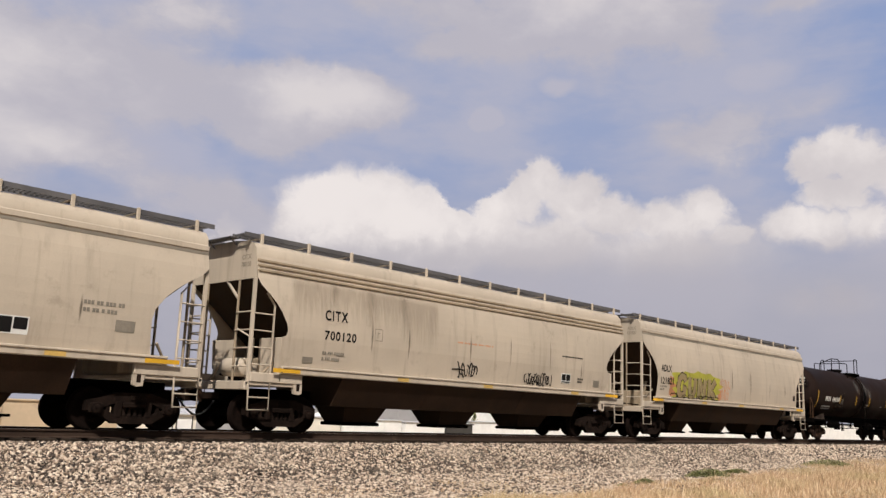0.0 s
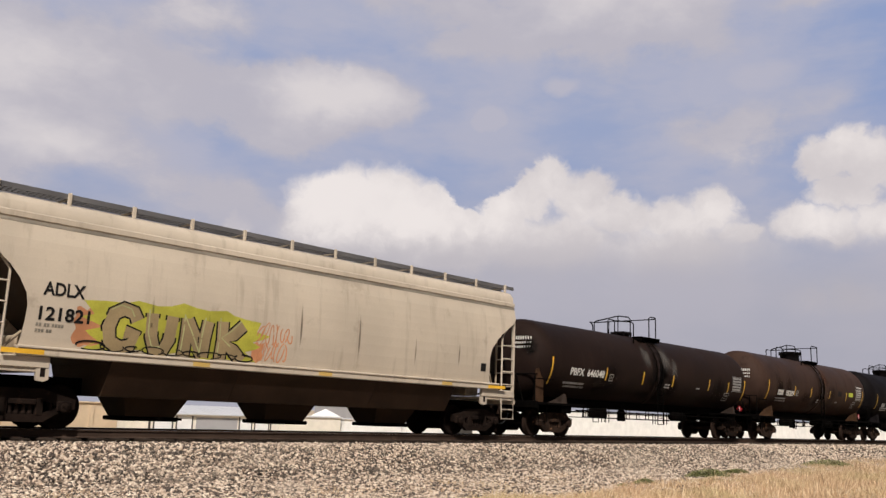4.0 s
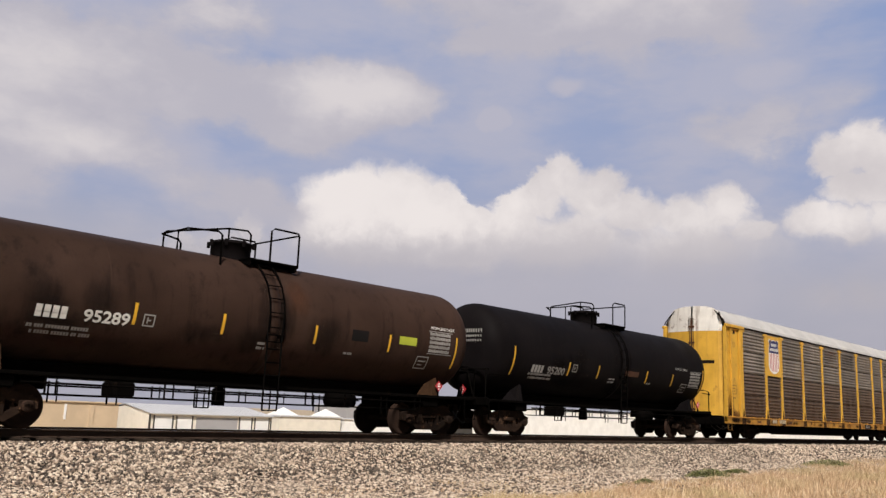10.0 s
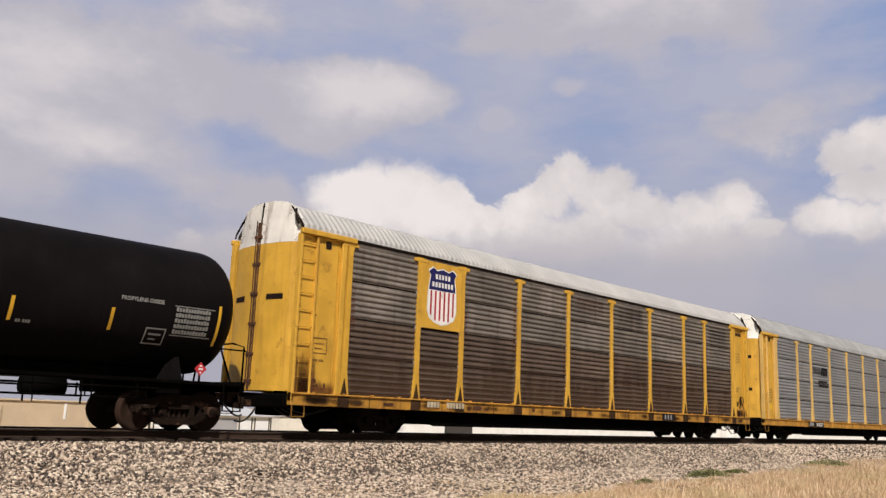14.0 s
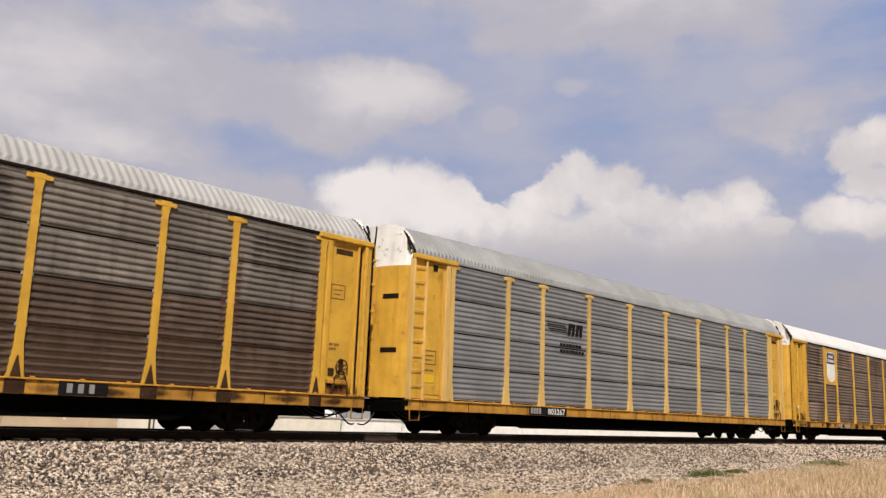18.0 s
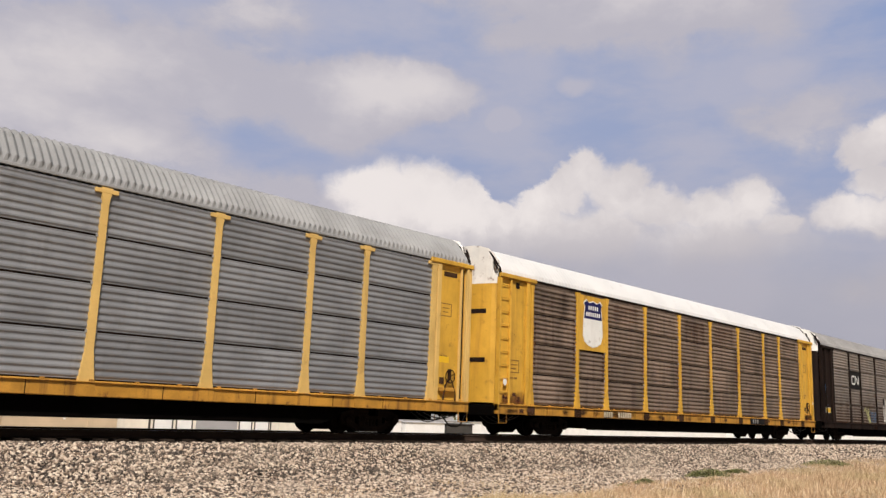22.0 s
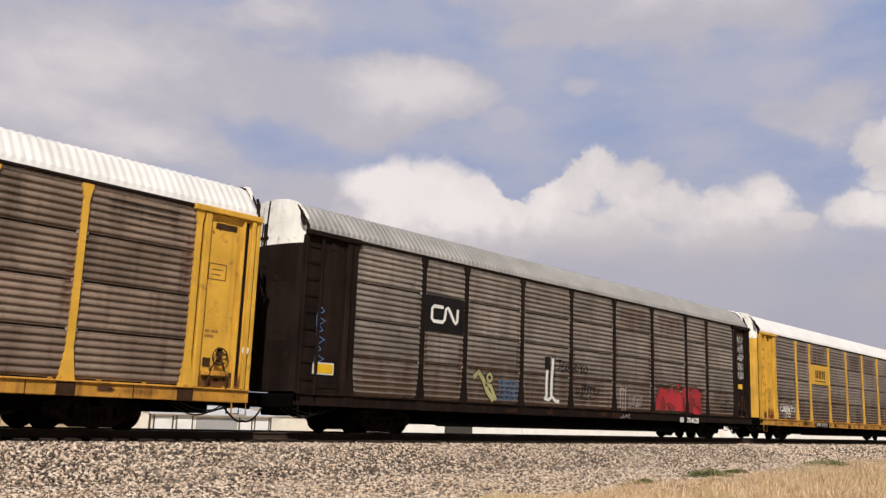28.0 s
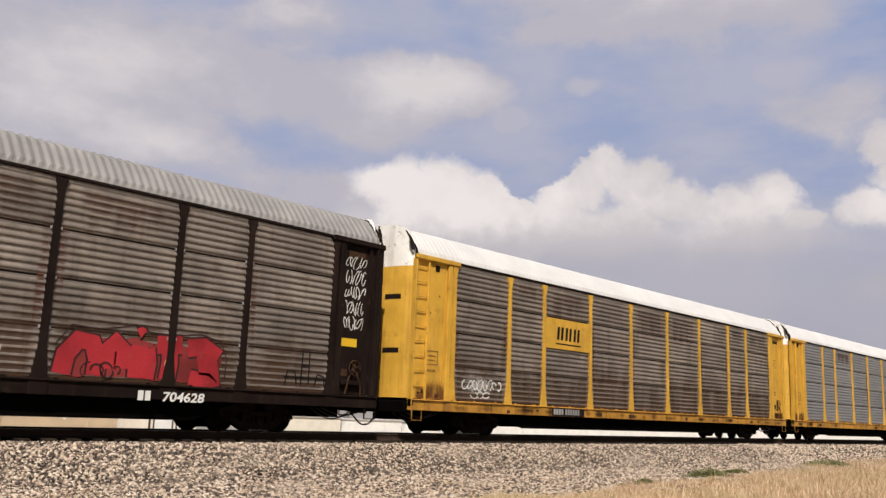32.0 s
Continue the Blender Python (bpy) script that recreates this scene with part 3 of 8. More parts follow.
def far_sky():
    """Blue sky, paler and greyer towards the horizon, with thin far veils."""
    m = bpy.data.materials.new("hazy_blue_sky")
    nt, _ = nodes_of(m)
    vec = sky_vec(nt)
    az, el = height_of(nt, vec)
    blue = mix_node(nt, ramp_node(nt, el, 6.0, 17.0), (0.365, 0.385, 0.485), (0.318, 0.374, 0.555))
    blue = mix_node(nt, ramp_node(nt, math_node(nt, "MULTIPLY_ADD", el, 0.8, az), 76.0, 96.0, 0.0, 0.75), blue, (0.255, 0.335, 0.56))
    streaks = noise_node(nt, stirred(nt, squash(nt, vec, (0.55, 1.5)), 2.0, 0.3, 4.0), 0.20, 6.0, 0.58)
    wide = noise_node(nt, vec, 0.085, 4.0, 0.5)
    veil = ramp_node(nt, math_node(nt, "MULTIPLY_ADD", wide, 0.5, math_node(nt, "MULTIPLY", streaks, 0.5)), 0.37, 0.61, 0.0, 0.62)
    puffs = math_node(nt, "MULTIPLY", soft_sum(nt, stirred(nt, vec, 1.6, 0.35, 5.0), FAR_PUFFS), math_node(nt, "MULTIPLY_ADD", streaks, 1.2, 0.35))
    veil = math_node(nt, "MAXIMUM", veil, ramp_node(nt, puffs, 0.08, 0.60, 0.0, 0.80))
    col = mix_node(nt, veil, blue, (0.505, 0.485, 0.555))
    rough_el = math_node(nt, "MULTIPLY_ADD", math_node(nt, "SUBTRACT", noise_node(nt, squash(nt, vec, (0.5, 1.3)), 0.25, 4.0), 0.5), 5.0, el)
    murk = ramp_node(nt, rough_el, 8.0, 14.0, 0.66, 0.0)
    col = mix_node(nt, murk, col, mix_node(nt, ramp_node(nt, el, 2.0, 10.5), (0.40, 0.385, 0.44), (0.462, 0.44, 0.492)))
    glow(nt, col)
    return m


def heaped_sky():
    """The bank of cumulus: crisp bright tops, soft grey foot."""
    m = bpy.data.materials.new("heaped_cumulus")
    nt, _ = nodes_of(m)
    vec = sky_vec(nt)
    az, el = height_of(nt, vec)
    bent = stirred(nt, stirred(nt, vec, 2.3, 0.40, 4.0), 0.85, 1.7, 3.0)
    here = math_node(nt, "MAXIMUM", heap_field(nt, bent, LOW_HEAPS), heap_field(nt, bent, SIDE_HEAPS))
    slack = noise_node(nt, vec, 0.16, 2.0)
    reach = math_node(nt, "ADD", ramp_node(nt, el, 7.8, 11.8, 0.85, 0.10), ramp_node(nt, slack, 0.42, 0.62, 0.0, 0.34))
    reach = math_node(nt, "ADD", reach, ramp_node(nt, az, 47.0, 60.0, 0.0, 0.26))
    dens = ramp_node(nt, here, -0.07, reach)
    dens = math_node(nt, "MULTIPLY", dens, ramp_node(nt, el, 4.0, 8.0, 0.45, 1.0))
    billow = noise_node(nt, bent, 0.62, 6.0, 0.56)
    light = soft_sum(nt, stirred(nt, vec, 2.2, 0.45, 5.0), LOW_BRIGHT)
    light = math_node(nt, "MULTIPLY_ADD", math_node(nt, "SUBTRACT", billow, 0.5), 0.62, light)
    rim = math_node(nt, "MULTIPLY", ramp_node(nt, here, 0.02, 0.30, 0.16, 0.0), ramp_node(nt, az, 44.0, 56.0, 1.0, 0.0))
    light = math_node(nt, "MULTIPLY", math_node(nt, "ADD", light, rim, clamp=True), ramp_node(nt, math_node(nt, "MULTIPLY_ADD", billow, 3.0, el), 10.2, 14.2))
    grey = mix_node(nt, ramp_node(nt, el, 8.0, 13.0), (0.455, 0.432, 0.478), (0.625, 0.580, 0.592))
    soft = noise_node(nt, stirred(nt, vec, 1.5, 0.3, 3.0), 0.30, 4.0, 0.5)
    light = math_node(nt, "MULTIPLY_ADD", math_node(nt, "SUBTRACT", soft, 0.5), 0.9, light)
    col = mix_node(nt, ramp_node(nt, light, -0.05, 1.05), grey, (0.845, 0.785, 0.768))
    glow(nt, col, dens)
    return m


def drifting_sky():
    """Nearer, softer clouds drifting faster: ragged tops, blurred feet."""
    m = bpy.data.materials.new("soft_drifting_cloud")
    nt, _ = nodes_of(m)
    vec = sky_vec(nt)
    _, el = height_of(nt, vec)
    bent = stirred(nt, vec, 3.0, 0.28, 7.0, 0.60)
    wisps = noise_node(nt, stirred(nt, squash(nt, vec, (0.7, 1.25)), 1.5, 0.5, 4.0), 0.30, 7.0, 0.58)
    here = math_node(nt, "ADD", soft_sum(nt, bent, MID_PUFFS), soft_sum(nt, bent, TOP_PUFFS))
    here = math_node(nt, "MULTIPLY", here, math_node(nt, "MULTIPLY_ADD", wisps, 2.1, -0.05))
    dens = ramp_node(nt, here, 0.16, 0.58, 0.0, 0.93)
    dens = math_node(nt, "MULTIPLY", dens, ramp_node(nt, el, 8.5, 13.0))
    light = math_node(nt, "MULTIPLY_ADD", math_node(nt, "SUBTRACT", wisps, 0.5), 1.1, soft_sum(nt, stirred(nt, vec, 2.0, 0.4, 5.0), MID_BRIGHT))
    col = mix_node(nt, ramp_node(nt, light, 0.0, 1.0), (0.492, 0.470, 0.528), (0.715, 0.665, 0.668))
    glow(nt, col, dens)
    return m


def shell(name, radius, material):
    """A patch of the sky's dome over the far side of the line."""
    az, el = np.linspace(-5, 100, 71), np.linspace(-4, 44, 33)
    a, e = np.meshgrid(np.radians(az), np.radians(el))
    pts = np.stack([radius * np.sin(a) * np.cos(e), radius * np.cos(a) * np.cos(e), radius * np.sin(e)], -1).reshape(-1, 3)
    n = len(az)
    faces = [(r * n + c, r * n + c + 1, r * n + n + c + 1, r * n + n + c) for r in range(len(el) - 1) for c in range(n - 1)]
    me = bpy.data.meshes.new(name)
    me.from_pydata(pts.tolist(), [], faces)
    layer = me.uv_layers.new(name="angles")
    ang = np.stack(np.meshgrid(az, el), -1).reshape(-1, 2)
    loops = np.empty(len(me.loops), dtype=np.int32)
    me.loops.foreach_get("vertex_index", loops)
    layer.data.foreach_set("uv", ang[loops].astype(np.float32).ravel())
    me.polygons.foreach_set("use_smooth", [True] * len(faces))
    me.materials.append(material)
    ob = new(name, me)
    ob.location = SPOT
    return ob


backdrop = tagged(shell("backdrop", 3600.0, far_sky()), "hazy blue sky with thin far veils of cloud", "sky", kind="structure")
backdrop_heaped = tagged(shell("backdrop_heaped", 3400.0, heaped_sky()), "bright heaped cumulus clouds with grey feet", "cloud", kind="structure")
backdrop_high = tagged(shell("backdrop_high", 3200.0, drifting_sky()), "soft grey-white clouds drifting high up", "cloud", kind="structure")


def sky_turn(t, turn, lift):
    """The drift of a cloud layer: degrees of azimuth and of rise by the end."""
    right = Vector((math.cos(radians(YAW)), -math.sin(radians(YAW)), 0))
    m = Matrix.Rotation(radians(lift * t / 32.0), 4, right) @ Matrix.Rotation(radians(-turn * t / 32.0), 4, "Z")
    return Matrix.Translation(SPOT) @ m


# ---- ground ----
def ground_z(x, y):
    """Height of the earth: level beside the camera, falling away beyond the line."""
    near = -0.98 + 0.05 * math.sin(x * 0.31) * math.sin(y * 0.43)
    k = min(1.0, max(0.0, (y - 4.0) / 16.0))
    k = k * k * (3 - 2 * k)
    rise = 0.0
    if y < -6.0:
        q = min(1.0, (-6.0 - y) / 5.0)
        rise = q * q * 0.22 * (1 if x > 12 else max(0.0, (x + 4) / 16.0))
    return near + rise - 1.5 * k


def lines(stops, steps):
    out = []
    for (a, b), n in zip(zip(stops, stops[1:]), steps):
        out += [a + (b - a) * i / n for i in range(n)]
    return out + [stops[-1]]


def make_ground():
    xs = lines([-4500, -400, -40, 0, 70, 300, 4500], [6, 12, 20, 100, 40, 12])
    ys = lines([-4500, -300, -30, -12, 22, 80, 4500], [6, 12, 18, 50, 12, 14])
    s = Shape()
    v = [(x, y, ground_z(x, y)) for y in ys for x in xs]
    n = len(xs)
    s.add(v, [(r * n + c, r * n + c + 1, r * n + n + c + 1, r * n + n + c) for r in range(len(ys) - 1) for c in range(n - 1)], True)
    solid("ground", s, EARTH, "dry bare earth with sparse straw stretching to the horizon", "ground", kind="structure")


make_ground()


def bed_z(y):
    """Height of the ballast across the line."""
    a = abs(y)
    if a < 1.55:
        return -0.27
    if a < 2.0:
        return -0.27 - (a - 1.55) * 0.12
    if a < 3.9:
        return -0.324 - (a - 2.0) * 0.31
    return -0.913 - (a - 3.9) * 0.04


def make_bed():
    s = Shape()
    ys = [-9.5, -7.5, -6.0, -4.8, -3.9, -3.3, -2.6, -2.0, -1.55, -0.8, 0, 0.8, 1.55, 2.0, 2.9, 3.9, 4.6, 5.2]
    xs = lines([-120, -10, 80, 420], [30, 120, 70])
    rnd = random.Random(4)
    v = []
    for x in xs:
        for y in ys:
            z = bed_z(y) + rnd.uniform(-0.02, 0.02)
            if y in (-9.5, 5.2):
                z = -1.25
            v.append((x, y, z))
    n = len(ys)
    s.add(v, [(r * n + c, r * n + c + 1, r * n + n + c + 1, r * n + n + c) for r in range(len(xs) - 1) for c in range(n - 1)], True)
    return solid("ballast_bed", s, BALLAST_BED, "bank of grey and tan crushed stone under the railway", "ballast", kind="structure")


make_bed()


def make_track():
    track = thing("railway_track", "straight railway track of rusty steel rails on dark timber ties", "railway track", kind="structure")
    head = [(-0.035, -0.035), (-0.036, -0.008), (-0.028, 0), (0.028, 0), (0.036, -0.008), (0.035, -0.035), (0.009, -0.048), (0.009, -0.145), (0.068, -0.160), (0.070, -0.172), (-0.070, -0.172), (-0.068, -0.160), (-0.009, -0.145), (-0.009, -0.048)]
    for y in (-0.753, 0.753):
        s = Shape()
        n = len(head)
        v = [(x, y + a, z) for x in (-120.0, 420.0) for a, z in head]
        s.add(v, [(i, (i + 1) % n, (i + 1) % n + n, i + n) for i in range(n)] + [tuple(range(n)), tuple(range(n, 2 * n))])
        r = part("rail", s, RAIL_SIDE, track, "rusty steel rail with a bright worn top")
        top = Shape().box(-120, 420, y - 0.026, y + 0.026, 0.0005, 0.002)
        part("running_surface", top, TREAD, r)
    tie = Shape().box(-0.115, 0.115, -1.30, 1.30, -0.35, -0.174, 0.015).mesh("tie", TIE_WOOD)
    plate = Shape().box(-0.09, 0.09, -0.93, -0.58, -0.176, -0.162, 0.004).box(-0.09, 0.09, 0.58, 0.93, -0.176, -0.162, 0.004).mesh("tie_plate", RAIL_SIDE)
    for k in range(170):
        t = part("tie", tie, TIE_WOOD, track, at=(-4 + k * 0.54 + 0.03 * math.sin(k * 2.7), 0, 0))
        if k < 120:
            part("tie_plate", plate, RAIL_SIDE, t)
    return track


make_track()


def scatter(name, count, box, size, height, material, label, category, seed, keep=None):
    """Loose stones lying on a surface: one mesh of many little uneven rocks."""
    rng = np.random.default_rng(seed)
    x = box[0] + (box[1] - box[0]) * rng.random(count) ** 1.5
    y = box[2] + (box[3] - box[2]) * rng.random(count)
    if keep is not None:
        ok = keep(x, y, rng)
        x, y = x[ok], y[ok]
    n = len(x)
    z = np.array([height(a, b) for a, b in zip(x, y)])
    r = size[0] + (size[1] - size[0]) * rng.random(n) ** 2
    unit = np.array([(1, 0, 0), (0, 1, 0), (-1, 0, 0), (0, -1, 0), (0, 0, 1), (0, 0, -1)], float)
    p = unit[None] * (0.65 + 0.7 * rng.random((n, 6, 1))) + rng.normal(0, 0.18, (n, 6, 3))
    q = rng.normal(size=(n, 4))
    q /= np.linalg.norm(q, axis=1, keepdims=True)
    w, a, b, c = q.T
    rot = np.stack([1 - 2 * (b * b + c * c), 2 * (a * b - c * w), 2 * (a * c + b * w), 2 * (a * b + c * w), 1 - 2 * (a * a + c * c), 2 * (b * c - a * w),
                    2 * (a * c - b * w), 2 * (b * c + a * w), 1 - 2 * (a * a + b * b)], -1).reshape(n, 3, 3)
    p = np.einsum("nij,nkj->nki", rot, p) * r[:, None, None] * np.array([1, 1, 0.8])
    p += np.stack([x, y, z + r * 0.45], -1)[:, None]
    tri = np.array([(0, 1, 4), (1, 2, 4), (2, 3, 4), (3, 0, 4), (1, 0, 5), (2, 1, 5), (3, 2, 5), (0, 3, 5)])
    f = (tri[None] + (np.arange(n) * 6)[:, None, None]).reshape(-1, 3)
    me = bpy.data.meshes.new(name)
    me.vertices.add(n * 6)
    me.vertices.foreach_set("co", p.astype(np.float32).ravel())
    me.loops.add(len(f) * 3)
    me.loops.foreach_set("vertex_index", f.astype(np.int32).ravel())
    me.polygons.add(len(f))
    me.polygons.foreach_set("loop_start", np.arange(0, len(f) * 3, 3, dtype=np.int32))
    me.update(calc_edges=True)
    me.materials.append(material)
    return tagged(new(name, me), label, category, kind="stuff")


def on_bed(x, y):
    return max(bed_z(y), ground_z(x, y))


scatter("ballast_stones", 210000, (3.0, 48.0, -10.4, -1.25), (0.014, 0.050), on_bed, BALLAST, "loose crushed ballast stones in mixed greys and tans", "ballast", 11,
        lambda x, y, rng: rng.random(len(x)) < np.clip((y + 10.6) / 4.2, 0.30, 1.0))
scatter("ballast_stones_far", 16000, (40.0, 110.0, -4.5, -1.25), (0.04, 0.075), on_bed, BALLAST, "crushed ballast stones further along the line", "ballast", 12)


def grass_edge(x):
    """Where the straw begins, seen from the line."""
    k = min(x, 46.0) - 16.0
    return -8.15 + 0.158 * k + 0.02 * max(0.0, x - 46.0) + 0.30 * math.sin(x * 0.7) + 0.16 * math.sin(x * 2.1 + 1)


def make_grass(name, count, box, tall, seed, label, strewn=False):
    rng = np.random.default_rng(seed)
    x = box[0] + (box[1] - box[0]) * rng.random(count) ** 1.4
    y = box[2] + (box[3] - box[2]) * rng.random(count)
    edge = np.array([grass_edge(a) for a in x])
    if strewn:
        edge = y + 1.0 + np.array([noise.noise(Vector((a * 0.5, b * 0.7, 9.0))) for a, b in zip(x, y)]) * 3.0
    ok = (y < edge + rng.normal(0, 0.25, count)) & (rng.random(count) < np.clip((edge - y) / 1.6 + 0.25, 0.15, 1))
    x, y, edge = x[ok], y[ok], edge[ok]
    n = len(x)
    z = np.array([max(ground_z(a, b), bed_z(b)) for a, b in zip(x, y)])
    clump = np.array([noise.noise(Vector((a * 0.9, b * 0.9, 3.0))) for a, b in zip(x, y)])
    h = (tall[0] + (tall[1] - tall[0]) * rng.random(n) ** 1.5) * np.clip((edge - y) / 2.5 + 0.35, 0.35, 1) * np.clip(0.75 + clump * 1.1, 0.25, 1.7)
    h *= np.where(rng.random(n) < 0.03, 1.9, 1.0)
    ang = rng.random(n) * 2 * np.pi
    lean = (rng.normal(0, 0.45, (n, 2)) + (0.25, 0.0)) * h[:, None]
    wd = 0.0035 + 0.006 * rng.random(n)
    dx, dy = np.cos(ang) * wd, np.sin(ang) * wd
    p = np.empty((n, 5, 3))
    p[:, 0] = np.stack([x - dx, y - dy, z - 0.03], -1)
    p[:, 1] = np.stack([x + dx, y + dy, z - 0.03], -1)
    mx, my = x + lean[:, 0] * 0.35, y + lean[:, 1] * 0.35
    p[:, 2] = np.stack([mx + dx * 0.8, my + dy * 0.8, z + h * 0.6], -1)
    p[:, 3] = np.stack([mx - dx * 0.8, my - dy * 0.8, z + h * 0.6], -1)
    p[:, 4] = np.stack([x + lean[:, 0], y + lean[:, 1], z + h], -1)
    base = (np.arange(n) * 5)[:, None]
    f = np.concatenate([base + np.array([[0, 1, 2]]), base + np.array([[0, 2, 3]]), base + np.array([[3, 2, 4]])], 1).reshape(-1, 3)
    me = bpy.data.meshes.new(name)
    me.vertices.add(n * 5)
    me.vertices.foreach_set("co", p.astype(np.float32).ravel())
    me.loops.add(len(f) * 3)
    me.loops.foreach_set("vertex_index", f.astype(np.int32).ravel())
    me.polygons.add(len(f))
    me.polygons.foreach_set("loop_start", np.arange(0, len(f) * 3, 3, dtype=np.int32))
    me.update(calc_edges=True)
    me.materials.append(STRAW)
    return tagged(new(name, me), label, "grass", kind="stuff")


make_grass("straw_litter", 15000, (5.0, 24.0, -9.8, -4.5), (0.03, 0.10), 22, "thin trampled straw strewn over the gravel", True)
make_grass("dry_grass", 230000, (9.0, 75.0, -15.0, -3.0), (0.05, 0.26), 21, "sun-bleached straw-coloured grass beside the gravel")


def weed(x, y, wide, tall, seed, label):
    """A low green weed: a mat of small leaves on short stems."""
    rnd = random.Random(seed)
    s = Shape()
    z0 = max(ground_z(x, y), bed_z(y))
    for _ in range(int(1100 + 1500 * wide)):
        a, d = rnd.uniform(0, 2 * math.pi), rnd.random() ** 0.6
        px, py = math.cos(a) * d * wide, math.sin(a) * d * wide * 0.6
        pz = tall * (1 - d * d) * rnd.uniform(0.3, 1.1)
        r = rnd.uniform(0.02, 0.05)
        t = rnd.uniform(0, 2 * math.pi)
        u = Vector((math.cos(t), math.sin(t), rnd.uniform(-0.3, 0.6))).normalized() * r
        w = Vector((-math.sin(t), math.cos(t), rnd.uniform(-0.4, 0.4))).normalized() * r * 0.5
        c = Vector((px, py, pz))
        s.add([c - u, c + w, c + u, c - w], [(0, 1, 2, 3)])
    tagged(solid("weed", s, WEED, label, "weed", "weeds on the gravel", at=(x, y, z0 - 0.01)), kind="stuff")


weed(20.2, -7.80, 0.50, 0.16, 1, "small low green weed at the edge of the straw")
weed(19.0, -7.9, 0.30, 0.08, 5, "sparse green weed among gravel and straw")
weed(26.0, -6.70, 1.15, 0.26, 2, "spreading green weed mat beside the gravel")
weed(29.2, -6.1, 0.8, 0.16, 4, "low green weeds where gravel meets straw")
weed(39.3, -5.6, 1.9, 0.32, 3, "long low strip of green weeds in dry grass")



# ---- low buildings beyond the line ----
def wall_block(name, x0, x1, y0, y1, z1, material, label, roof=None, base=-2.7):
    b = thing(name, label, "building", at=((x0 + x1) / 2, y0, base))
    w, d, h = (x1 - x0) / 2, y1 - y0, z1 - base
    part("wall", Shape().box(-w, w, 0, 0.25, 0, h), material, b)
    part("wall", Shape().box(-w, w, d - 0.25, d, 0, h), material, b)
    part("wall", Shape().box(-w, -w + 0.25, 0.252, d - 0.252, 0, h), material, b)
    part("wall", Shape().box(w - 0.25, w, 0.252, d - 0.252, 0, h), material, b)
    part("roof", Shape().box(-w - 0.15, w + 0.15, -0.15, d + 0.15, h + 0.002, h + 0.16, 0.03), roof or ROOF_METAL, b, "flat pale roof slab")
    return b


def tan_hall():
    b = wall_block("tan_warehouse", -30.0, 40.4, 60.0, 78.0, 0.42, WALL_TAN, "long low tan stucco warehouse with a flat roof", WALL_TAN)
    s = Shape().box(0.02, 0.22, -0.06, 0, 1.6, 3.0)
    part("downpipe", s, DOOR_WHITE, b, "white downpipe", at=(30.0, -0.004, 0))
    for k in range(9):
        part("pilaster", Shape().box(-0.2, 0.2, -0.10, -0.003, 0, 2.9), WALL_TAN, b, at=(-33 + k * 8.2, 0, 0))
    return b


